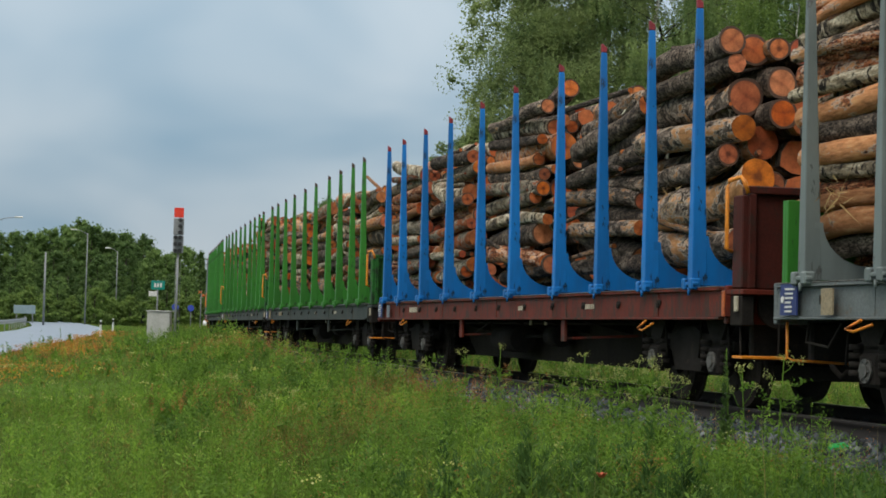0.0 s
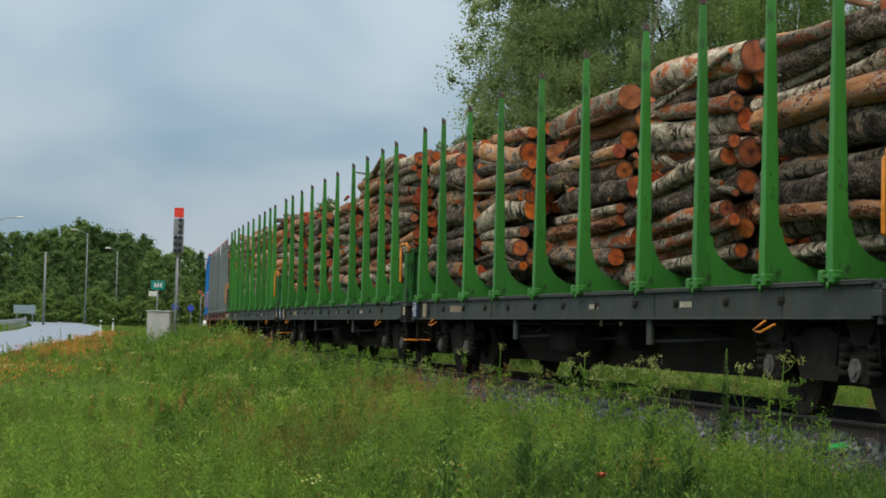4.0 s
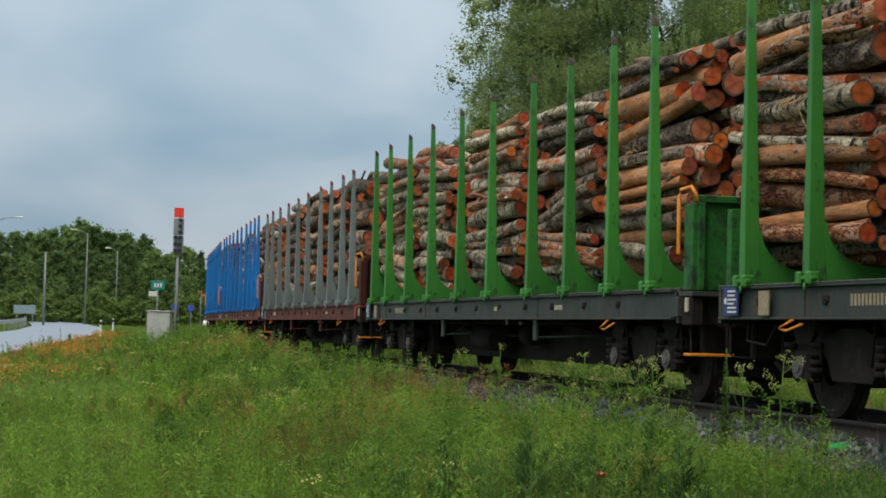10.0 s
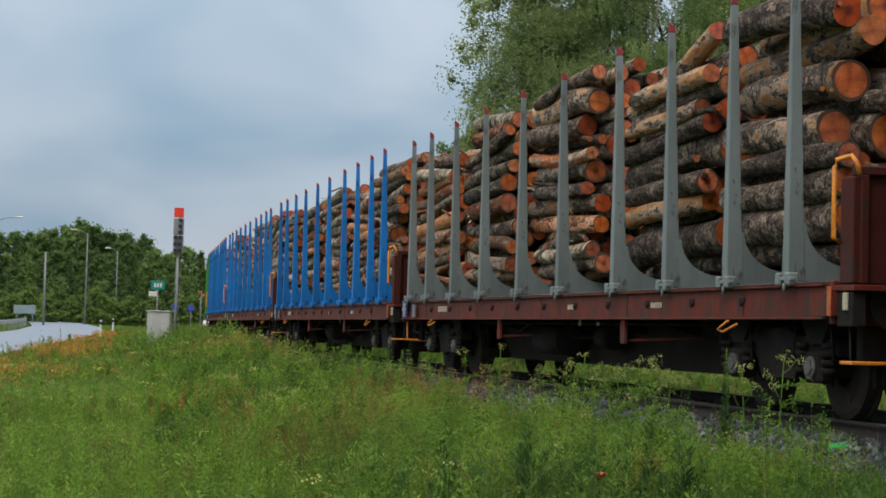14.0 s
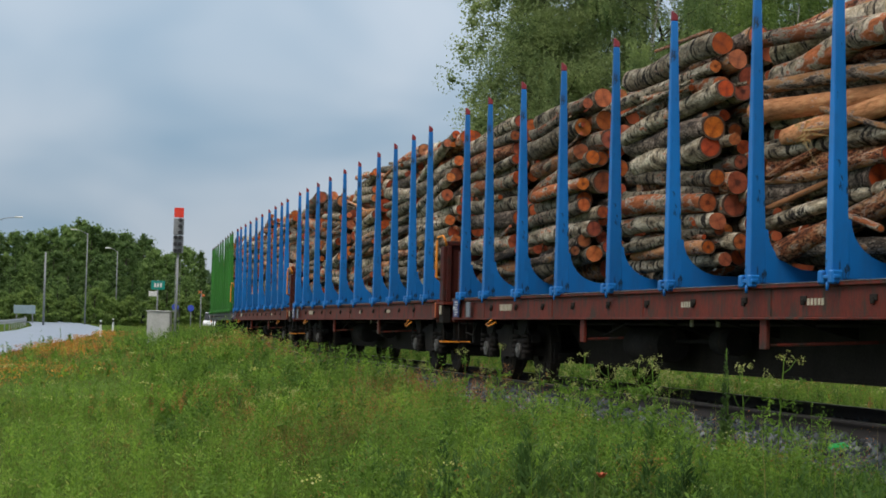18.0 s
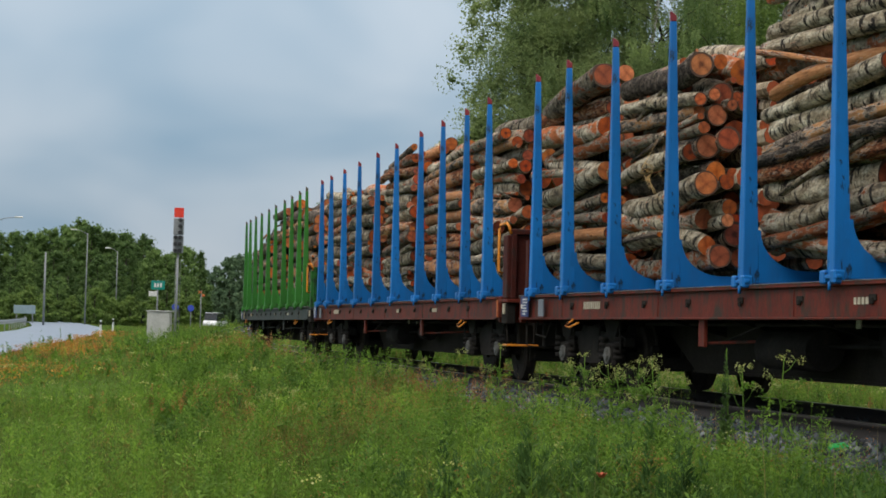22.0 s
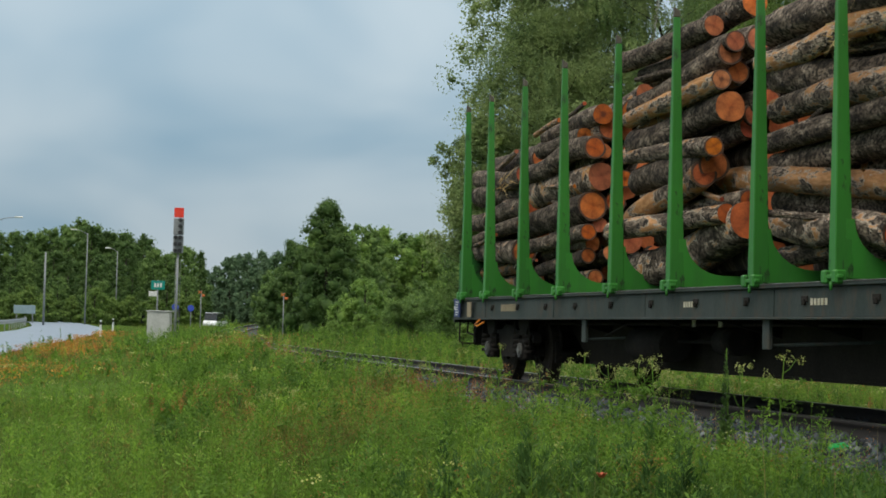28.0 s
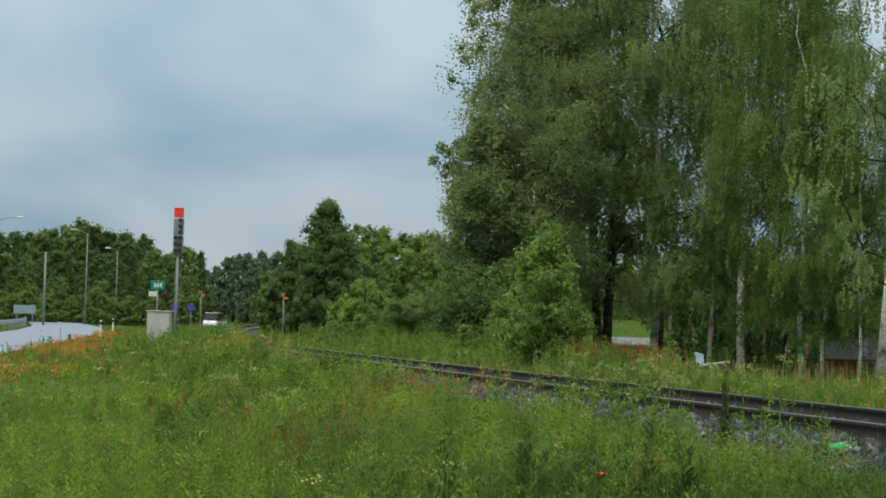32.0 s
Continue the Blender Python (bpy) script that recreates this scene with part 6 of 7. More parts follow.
        c[:, 2] = np.maximum(c[:, 2], 0.05)
        face = np.array([0, 0, 0.5])
        side = (b + np.array([0, 0, 0.6])).reshape(-1, 3)
    v, f = diamonds(rg, c, leaf * rg.uniform(0.6, 1.35, len(c)), 0.62, face, side=side)
    ob = new("crown", mesh_np("crown", v, f, [leaf_mat]))
    ob.parent = root_ob
    return root_ob


def wood_tree(name, seed, height, width, leaf, leaf_mat, label, lobes=120, per=34, pointed=0.0, low=0.04, spread=1.75, lobe=1.0, inner=0.8):
    """A dense tree seen from afar: stem, boughs, and a crown of many leafy clumps, each with a thick inside and leaves all round."""
    rg = np.random.default_rng(seed)
    ob = root(name, Matrix(), label, "tree")
    bm = bmesh.new()
    tube(bm, [(0, 0, 0), (0.1, 0, height * 0.4), (0, 0.1, height * 0.9)], [width * 0.03, width * 0.02, 0.02], 8)
    part("trunk", bm, TRUNK_DARK, ob)
    v = (np.arange(lobes) + rg.uniform(0, 1, lobes)) / lobes
    prof = (1 - pointed) * np.sqrt(np.clip(1 - (1.9 * np.abs(v - 0.36) / np.where(v > 0.36, 1.22, 1.0)) ** 2, 0.06, 1)) + pointed * (1.02 - v)
    a = rg.uniform(0, 2 * np.pi, lobes)
    lump = 0.8 + 0.3 * np.sin(2 * a + seed) * np.sin(9 * v + seed)
    r = width / 2 * prof * lump * rg.uniform(0.15, 0.95, lobes) ** 0.5
    c = np.stack([r * np.cos(a), r * np.sin(a), height * (low + (0.94 - low) * v)], -1)
    rad = lobe * width * rg.uniform(0.06, 0.125, lobes) * (1.1 - 0.5 * v)
    bm = bmesh.new()
    for k in range(0, lobes, 4):
        tube(bm, [(0, 0, max(0.2, c[k, 2] - 0.5 * r[k])), (c[k, 0] * 0.8, c[k, 1] * 0.8, c[k, 2] - 0.1 * r[k])], [min(0.035, width * 0.008), 0.008], 4, False)
    part("crown_frame", bm, TRUNK_DARK, ob)
    b = unit(rg.normal(0, 1, (lobes, per, 3)) + np.array([0, 0, 0.25]))
    pts = c[:, None] + b * rad[:, None, None] * rg.uniform(0.56 * inner, spread, (lobes, per, 1)) * np.array([1, 1, 0.9])
    pts[..., 2] = np.maximum(pts[..., 2], 0.05)
    lv, lf = diamonds(rg, pts.reshape(-1, 3), leaf * rg.uniform(0.6, 1.3, lobes * per), 0.75, (b * 0.6).reshape(-1, 3), side=(b * 0.7 + np.array([0, 0, 0.4]) + unit(c - np.array([0, 0, height * 0.4]))[:, None] * 0.6).reshape(-1, 3))
    g = (1 + 5 ** 0.5) / 2
    ico = np.array([(-1, g, 0), (1, g, 0), (-1, -g, 0), (1, -g, 0), (0, -1, g), (0, 1, g), (0, -1, -g), (0, 1, -g), (g, 0, -1), (g, 0, 1), (-g, 0, -1), (-g, 0, 1)]) / 1.9021
    tri = np.array([(0, 11, 5), (0, 5, 1), (0, 1, 7), (0, 7, 10), (0, 10, 11), (1, 5, 9), (5, 11, 4), (11, 10, 2), (10, 7, 6), (7, 1, 8), (3, 9, 4), (3, 4, 2), (3, 2, 6), (3, 6, 8), (3, 8, 9), (4, 9, 5), (2, 4, 11), (6, 2, 10), (8, 6, 7), (9, 8, 1)])
    iv = c[:, None] + ico[None] * (rad * inner)[:, None, None] * rg.uniform(0.75, 1.1, (lobes, 12, 1))
    iv[..., 2] = np.maximum(iv[..., 2], 0.03)
    fb = (np.arange(lobes)[:, None, None] * 12 + tri[None]).reshape(-1, 3) + len(lv)
    lv, lf = np.concatenate([lv, iv.reshape(-1, 3)]), np.concatenate([lf[:, [0, 1, 2]], lf[:, [0, 2, 3]], fb])
    me = mesh_np("crown", lv, lf, [leaf_mat])
    new("crown", me).parent = ob
    return ob


def plant_at(src, x, y, turn, scale=1.0, sink=0.1, label=""):
    z = float(ground_z(x, y)[0]) - sink
    ob = src if src.get("used") is None else copy_thing(src, Matrix())
    src["used"] = 1
    ob.matrix_world = Matrix.Translation((x, y, z)) @ Matrix.Rotation(radians(turn), 4, "Z") @ Matrix.Diagonal((scale, scale, scale, 1))
    if label:
        tagged(ob, label)
    return ob


# the tall weeping birches beyond the line
B1 = tree("birch_tree", 1, 24, 9.0, 0.06, 0.085, TRUNK_BIRCH, LEAF_BIRCH, "tall weeping birch with a white trunk", "birch", 140000, 0.17)
B2 = tree("birch_tree", 2, 22, 6.2, 0.08, 0.08, TRUNK_BIRCH, LEAF_BIRCH, "tall weeping birch with a white trunk", "birch", 80000, 0.15)
B3 = tree("birch_tree", 5, 23, 10.0, 0.13, 0.085, TRUNK_DARK, LEAF_BIRCH_OLIVE, "tall leafy birch with hanging branches", "birch", 160000, 0.22, 2)
B4 = tree("birch_tree", 9, 17, 6.0, 0.1, 0.078, TRUNK_BIRCH, LEAF_BIRCH_PALE, "light green birch with hanging twigs and a thin white trunk", "birch", 110000, 0.1)
B6 = tree("birch_tree", 6, 22, 7.5, 0.08, 0.1, TRUNK_BIRCH, LEAF_BIRCH, "sparse tall birch with a thick white trunk", "birch", 40000, 0.17)
B5 = tree("tree", 12, 13, 7.0, 0.2, 0.08, TRUNK_DARK, LEAF_BIRCH_OLIVE, "leafy alder at the edge of the birches", "broad", 100000, 0.14)
B7 = tree("birch_tree", 15, 23, 8.5, 0.13, 0.09, TRUNK_DARK, LEAF_BIRCH_OLIVE, "dense weeping birch with a dark trunk", "birch", 125000, 0.16)
for src, x, y, turn, sc in ((B3, 6.2, 68, 200, 0.95), (B5, 4.0, 64, 10, 1.0), (B1, 7.9, 66, 80, 0.95), (B2, 10.45, 62, 140, 1.0), (B4, 11.75, 58, 30, 0.95),
                            (B6, 12.8, 52, 250, 0.95), (B4, 9.6, 64, 160, 0.85), (B1, 20.5, 58, 320, 1.0), (B7, 8.6, 70, 0, 0.95), (B7, 12.3, 64, 60, 0.72), (B4, 13.0, 55.5, 200, 0.6), (B4, 12.2, 57, 90, 0.66)):
    plant_at(src, x, y, turn, sc)

# bushes and small trees in front of them
SH1 = tree("bush", 24, 3.8, 2.7, 0.04, 0.095, TRUNK_DARK, LEAF_WILLOW, "light green young alder bush beside the line", "cone", 18000, 0.05, 2)
SH2 = tree("bush", 22, 3.0, 3.2, 0.03, 0.12, TRUNK_DARK, LEAF_FAR, "dense dark green leafy bush", "broad", 13000, 0.05, 3)
SH3 = tree("bush", 23, 1.6, 1.3, 0.03, 0.09, TRUNK_DARK, LEAF_WILLOW, "small bright green bush", "cone", 4000, 0.03, 2)
for src, x, y, turn, sc in ((SH1, 2.75, 48, 0, 1.05), (SH1, 1.9, 54, 140, 0.6), (SH2, 2.3, 60, 40, 1.1), (SH2, 0.9, 66, 90, 1.0), (SH3, -3.6, 80, 0, 1.0), (SH2, -1.6, 84, 200, 0.75), (SH2, 0.2, 80, 160, 0.8), (SH2, -0.6, 90, 60, 0.85), (SH2, -2.8, 100, 60, 0.8), (SH3, -5.2, 88, 60, 0.8), (SH2, 4.2, 62, 60, 0.7), (SH2, 14.0, 47, 60, 0.35), (SH2, 3.4, 80, 0, 2.1), (SH2, 12.5, 80, 200, 2.3), (SH2, 16.5, 84, 300, 2.2), (SH2, 20.0, 80, 30, 2.2), (SH2, 24.5, 82, 130, 2.3), (SH2, 13.5, 68, 130, 0.9),  (SH2, -5.5, 108, 300, 0.9), (SH3, 0.8, 56, 0, 0.8)):
    plant_at(src, x, y, turn, sc)

# the single dark tree by the line, and the woods behind
T1 = wood_tree("tree", 36, 9.6, 6.0, 0.17, LEAF_DARK, "dark green broadleaved tree", 170, 70, 0.5)
T2 = wood_tree("tree", 32, 9.0, 6.0, 0.17, LEAF_FAR, "dark green broadleaved tree", 150, 60)
plant_at(T1, -7.55, 115, 0, 1.0)
T3 = wood_tree("birch_tree", 38, 22.0, 7.8, 0.115, LEAF_BIRCH_OLIVE, "tall dense birch with leafy clumps", 620, 190, 0.25, 0.13, 1.35, 0.78, 0.2)
plant_at(T3, 3.5, 66.0, 40, 1.0)
T4 = wood_tree("tree", 39, 9.2, 4.8, 0.11, LEAF_BIRCH_OLIVE, "leafy young birch at the edge of the group", 230, 170, 0.0, 0.42, 1.35, 0.9, 0.2)
plant_at(T4, 1.55, 64.5, 0, 1.0)
plant_at(T2, -6.4, 118, 0, 0.72)
plant_at(T1, -10.3, 122, 90, 0.74)
plant_at(T2, -11.8, 126, 90, 0.58)
SH4 = wood_tree("bush", 34, 3.7, 3.5, 0.15, LEAF_WILLOW, "round light green bush beside the line", 70, 60)
plant_at(SH4, -4.1, 95, 20, 1.0)
plant_at(SH4, -5.6, 97, 120, 0.62)
W1 = wood_tree("tree", 41, 15.0, 9.5, 0.34, LEAF_FAR, "leafy tree of the wood's edge")
W2 = wood_tree("tree", 42, 15.0, 8.5, 0.34, LEAF_FAR, "leafy tree of the wood's edge", 120, 34, 0.3)
W3 = wood_tree("tree", 43, 15.0, 6.5, 0.3, LEAF_DARK, "dark pointed tree of the wood's edge", 120, 34, 0.8)
W4 = wood_tree("tree", 44, 15.0, 10.5, 0.34, LEAF_DARK, "dark leafy tree of the wood's edge")
W5 = wood_tree("tree", 45, 15.0, 14.0, 0.45, LEAF_BIRCH_PALE, "light green bushy tree before the wood", 130, 34, 0.1, 0.02)
# for the farthest rows: its bluish leaves carry painted haze
W6 = wood_tree("tree", 46, 15.0, 9.0, 0.45, LEAF_HAZED, "distant wood tree with haze put into its blue-green leaves", 110, 34, 0.4)
W7 = wood_tree("tree", 47, 15.0, 11.0, 0.4, LEAF_WILLOW, "mid-green leafy tree of the wood behind the line", 150, 60, 0.15, 0.02, 1.5)
WOODS = [W1, W2, W4, W1, W2, W3]


def wood_row(rg, tops, d, jitter, step, low=0.9, kinds=None):
    """Trees whose tops follow a line of (bearing, height over the eye per metre of distance)."""
    b = np.array([a for a, h in tops])
    t = np.array([h for a, h in tops])
    x = b[0]
    while x < b[-1]:
        dist = d + rg.uniform(-jitter, jitter)
        hgt = dist * float(np.interp(x, b, t)) * rg.uniform(low, 1.0) + 0.7
        px, py = x * dist, dist
        src = (kinds or WOODS)[int(rg.integers(len(kinds or WOODS)))]
        plant_at(src, px, py, float(rg.uniform(0, 360)), max(0.2, (hgt - gz(px, py)) / 14.6))
        x += step * rg.uniform(0.7, 1.3)


rg = np.random.default_rng(77)
LEFT_TOPS = [(-0.27, 0.0532), (-0.245, 0.0522), (-0.222, 0.0522), (-0.214, 0.0612), (-0.205, 0.0592), (-0.194, 0.0592), (-0.185, 0.0562), (-0.175, 0.0562), (-0.166, 0.0502), (-0.157, 0.0432), (-0.147, 0.0452), (-0.138, 0.0472), (-0.132, 0.0392)]
wood_row(rg, [(a, h * 0.97) for a, h in LEFT_TOPS], 268, 6, 0.011, 0.92)
wood_row(rg, LEFT_TOPS, 250, 12, 0.0085)
wood_row(rg, [(a, h * 0.72) for a, h in LEFT_TOPS], 225, 8, 0.009, 0.75, [W4, W2, W3, W4])
wood_row(rg, [(a, h * 0.45) for a, h in LEFT_TOPS if a < -0.15 or a > -0.14], 215, 6, 0.013, 0.6, [W1, W4])
wood_row(rg, [(a, 0.02) for a, h in LEFT_TOPS], 208, 5, 0.011, 0.7, [W5])
wood_row(rg, [(-0.05, 0.018), (-0.02, 0.018), (0.02, 0.018), (0.06, 0.016)], 178, 5, 0.012, 0.7)
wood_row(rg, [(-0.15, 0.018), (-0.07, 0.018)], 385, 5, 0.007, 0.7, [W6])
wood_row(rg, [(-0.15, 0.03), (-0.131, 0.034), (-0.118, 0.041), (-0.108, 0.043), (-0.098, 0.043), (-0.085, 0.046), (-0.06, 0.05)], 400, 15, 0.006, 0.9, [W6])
wood_row(rg, [(-0.07, 0.05), (-0.03, 0.056), (0.0, 0.052), (0.05, 0.042), (0.3, 0.042)], 232, 6, 0.016, 0.9, [W7])
wood_row(rg, [(-0.07, 0.056), (-0.052, 0.062), (-0.03, 0.061), (-0.012, 0.058), (0.0, 0.054), (0.012, 0.05), (0.05, 0.044), (0.12, 0.042), (0.3, 0.045)], 215, 14, 0.012, 0.92, [W7, W7, W7, W1])
wood_row(rg, [(-0.06, 0.03), (-0.03, 0.03), (0.0, 0.03), (0.03, 0.028)], 185, 10, 0.014, 0.6, [W7, W1])
wood_row(rg, [(-0.6, 0.05), (-0.28, 0.05)], 245, 10, 0.035)
wood_row(rg, [(0.3, 0.05), (0.7, 0.055)], 215, 10, 0.035)


# ---------------------------------------------------------------- signals, signs, road furniture
# light signal with a red board on top
SX, SY = -11.6, 78.0
sz = gz(SX, SY)
sig = root("railway_signal", pose(SX, SY, sz), "railway light signal with a red board on a grey mast", "railway signal")
H = 5.79 - sz
bm = bmesh.new()
tube(bm, [(0, 0, 0), (0, 0, H - 2.0)], 0.05, 12)
box(bm, (-0.2, -0.2, 0), (0.2, 0.2, 0.12), 0.02)
part("mast", bm, MAST, sig)
for z0, z1, lamps in ((H - 1.0 - 0.2, H - 0.46, 3), (H - 2.0, H - 1.22, 3)):
    bm = bmesh.new()
    box(bm, (-0.22, -0.1, z0), (0.22, 0.06, z1), 0.03)
    hd = part("signal_head", bm, MAST, sig, "grey signal head with dark lamp hoods")
    for k in range(lamps):
        z = z0 + 0.12 + k * (z1 - z0 - 0.2) / (lamps - 1)
        for dx in (0.09,) if z1 > H - 1 else (-0.1, 0.1):
            bm = bmesh.new()
            tube(bm, [(dx, -0.1, z), (dx, -0.26, z - 0.01)], 0.085, 12)
            part("lamp_hood", bm, SIGNAL_BLACK, hd)
bm = bmesh.new()
box(bm, (-0.21, -0.04, H - 0.43), (0.21, 0.0, H), 0.01)
part("board", bm, SIGNAL_RED, sig, "bright red board")
bm = bmesh.new()
for k in range(9):
    box(bm, (-0.1, 0.1, 0.5 + 0.4 * k), (0.1, 0.115, 0.515 + 0.4 * k))
for x in (-0.11, 0.1):
    box(bm, (x, 0.1, 0.3), (x + 0.015, 0.12, 4.0))
part("ladder", bm, MAST, sig)

# relay cabinet
cz = gz(-11.05, 70)
cab = root("relay_cabinet", pose(-11.05, 70, cz), "off-white metal relay cabinet in the grass", "cabinet")
bm = bmesh.new()
box(bm, (-0.45, -0.25, 0.0), (0.45, 0.25, 1.21 - cz - 0.05), 0.015)
part("body", bm, CABINET, cab)
bm = bmesh.new()
box(bm, (-0.49, -0.3, 1.21 - cz - 0.05), (0.49, 0.28, 1.21 - cz), 0.012)
part("lid", bm, CABINET, cab)
for x in (-0.44, 0.005):
    bm = bmesh.new()
    box(bm, (x, -0.262, 0.1), (x + 0.43, -0.252, 1.21 - cz - 0.09), 0.004)
    part("door", bm, CABINET, cab)

# teal road sign with a white plate below it
gx, gy = -11.8, 74.0
zz = gz(gx, gy)
sgn_ob = root("road_sign", pose(gx, gy, zz), "teal road sign on a grey post with a white plate", "road sign")
bm = bmesh.new()
tube(bm, [(0, 0, 0), (0, 0, 2.5 - zz)], 0.03, 8)
part("post", bm, MAST, sgn_ob)
bm = bmesh.new()
box(bm, (-0.27, -0.05, 2.1 - zz), (0.3, -0.03, 2.47 - zz), 0.01)
pl = part("sign_board", bm, SIGN_GREEN, sgn_ob, "teal board with white figures")
bm = bmesh.new()
for k in range(3):
    box(bm, (-0.14 + 0.12 * k, -0.056, 2.2 - zz), (-0.06 + 0.12 * k, -0.051, 2.37 - zz))
part("figures", bm, WHITE, pl)
bm = bmesh.new()
box(bm, (-0.36, -0.05, 1.82 - zz), (-0.02, -0.03, 2.03 - zz), 0.01)
part("plate", bm, WHITE, sgn_ob, "small white plate")


def street_lamp(x, y, top, hx, label="grey street lamp with a long arm over the road"):
    z = gz(x, y)
    ob = root("street_lamp", pose(x, y, z), label, "street lamp", "street lamps along the road")
    h = top - z
    bm = bmesh.new()
    tube(bm, [(0, 0, 0), (0, 0, h * 0.5), (0, 0, h)], [0.085, 0.065, 0.045], 10)
    part("pole", bm, MAST, ob)
    bm = bmesh.new()
    tube(bm, [(0, 0, h - 0.1), (hx * 0.5, -0.2, h + 0.25), (hx, -0.4, h + 0.35)], [0.035, 0.03, 0.026], 8)
    part("arm", bm, MAST, ob)
    bm = bmesh.new()
    box(bm, (hx - 0.36, -0.52, h + 0.26), (hx + 0.36, -0.28, h + 0.4), 0.06)
    part("lamp_head", bm, WHITE, ob, "pale lamp head")


street_lamp(-37.95, 190, 10.1, -1.4)
street_lamp(-39.45, 216, 9.3, -1.1)
street_lamp(-46.0, 273, 9.0, -1.2)
street_lamp(-37.2, 147, 8.8, 2.2)
for x, y, top in ((-37.9, 170, 7.2),):
    z = gz(x, y)
    ob = root("wooden_pole", pose(x, y, z), "bare grey wooden pole by the road", "pole")
    bm = bmesh.new()
    tube(bm, [(0, 0, 0), (0, 0, top - z)], [0.11, 0.08], 10)
    part("pole", bm, MAST, ob)

# guard rail beyond the road
rail_ob = root("guard_rail", Matrix(), "galvanised steel guard rail along the road", "guard rail")
ys = np.arange(84, 190, 4.0)
pts = [Vector((float(road_x(y)) - 6.7, float(y), float(road_z(y)))) for y in ys]
for a, b in zip(pts, pts[1:]):
    bm = bmesh.new()
    prof = [(0.0, 0.42), (0.035, 0.47), (0.0, 0.52), (0.035, 0.57), (0.035, 0.62), (0.0, 0.72), (-0.02, 0.72), (-0.02, 0.42)]
    va = [bm.verts.new((a.x + u, a.y, a.z + v)) for u, v in prof]
    vb = [bm.verts.new((b.x + u, b.y, b.z + v)) for u, v in prof]
    for k in range(8):
        bm.faces.new((va[k], va[(k + 1) % 8], vb[(k + 1) % 8], vb[k]))
    part("rail_band", bm, GALV, rail_ob)
pm = bmesh.new()
box(pm, (-0.05, -0.06, -0.3), (0.0, 0.06, 0.7), 0.006)
post0 = None
for p in pts:
    if post0 is None:
        post0 = part("post", pm, GALV, rail_ob)
        post0.location = p - Vector((0.04, 0, 0))
    else:
        share("post", post0.data, rail_ob, Matrix.Translation(p - Vector((0.04, 0, 0))))

# marker posts at the road's edge
for x, y in ((-20.6, 108.0), (-25.0, 136.0)):
    z = gz(x, y)
    ob = root("marker_post", pose(x, y, z), "white plastic marker post at the road's edge", "marker post", "marker posts")
    bm = bmesh.new()
    box(bm, (-0.06, -0.03, 0), (0.06, 0.03, 1.0), 0.02)
    part("post", bm, WHITE, ob)
    bm = bmesh.new()
    box(bm, (-0.062, -0.034, 0.72), (0.062, 0.0, 0.9))
    part("band", bm, SIGNAL_BLACK, ob)

BOARD_BLUE = varied("pale_blue_grey_board", (0.2, 0.28, 0.33), (0.26, 0.34, 0.39), 2.0, 0.6)
# pale notice board on two legs beyond the road
bx, by = -44.4, 190.0
z = gz(bx, by)
ob = root("notice_board", pose(bx, by, z), "wide pale blue-grey notice board beyond the road", "notice board")
bm = bmesh.new()
box(bm, (-1.15, -0.05, 1.35 - z), (1.15, 0.05, 2.25 - z), 0.02)
part("board", bm, BOARD_BLUE, ob)
for x in (-0.9, 0.8):
    bm = bmesh.new()
    box(bm, (x, 0.05, 0), (x + 0.1, 0.15, 2.2 - z))
    part("leg", bm, MAST, ob)

CAR_DARK = varied("dark_grey_car_paint", (0.02, 0.024, 0.03), (0.03, 0.034, 0.04), 1.0, 0.3, 0.2, fine=5, bumps=0.02)
CAR_WHITE = varied("silver_white_car_paint", (0.5, 0.53, 0.56), (0.6, 0.62, 0.64), 1.0, 0.3, 0.1, fine=5, bumps=0.02)
CAR_GLASS = varied("dark_car_glass", (0.015, 0.02, 0.025), (0.02, 0.025, 0.03), 1.0, 0.08, 0.0, fine=5, bumps=0.0)
TYRE = varied("black_tyre_rubber", (0.015, 0.015, 0.015), (0.025, 0.025, 0.025), 9.0, 0.9)


def car(x, y, turn, paint, label, van=False):
    z = gz(x, y) + 0.05
    ob = root("car", pose(x, y, z, 0, 0, turn) @ Matrix.Scale(0.85, 4), label, "car", "vehicles on the road")
    h1, h2 = (0.95, 1.9) if van else (0.85, 1.45)
    bm = bmesh.new()
    prism(bm, [(-2.2, 0.3), (2.15, 0.3), (2.2, 0.6), (1.5 if not van else 2.0, h1), (-2.1, h1), (-2.25, 0.6)], 1, -0.85, 0.85)
    bmesh.ops.bevel(bm, geom=list(bm.edges), offset=0.06, segments=2, affect="EDGES")
    part("body", bm, paint, ob)
    bm = bmesh.new()
    prism(bm, [(-2.0, h1 - 0.02), (1.3, h1 - 0.02), (0.6, h2 - 0.06), (-1.75, h2 - 0.06)], 1, -0.76, 0.76)
    part("windows", bm, CAR_GLASS, ob)
    bm = bmesh.new()
    prism(bm, [(-1.8, h2 - 0.06), (0.62, h2 - 0.06), (0.5, h2), (-1.7, h2)], 1, -0.74, 0.74)
    part("roof", bm, paint, ob)
    for wx in (-1.35, 1.35):
        for wy in (-0.82, 0.82):
            bm = bmesh.new()
            tube(bm, [(wx, wy - 0.1, 0.31), (wx, wy + 0.1, 0.31)], 0.32, 16)
            part("wheel", bm, TYRE, ob)


car(-35.2, 210, 15, CAR_DARK, "dark grey car parked beyond the meadow")
car(-22.9, 181, 80, CAR_WHITE, "silver-white van waiting at the level crossing", True)

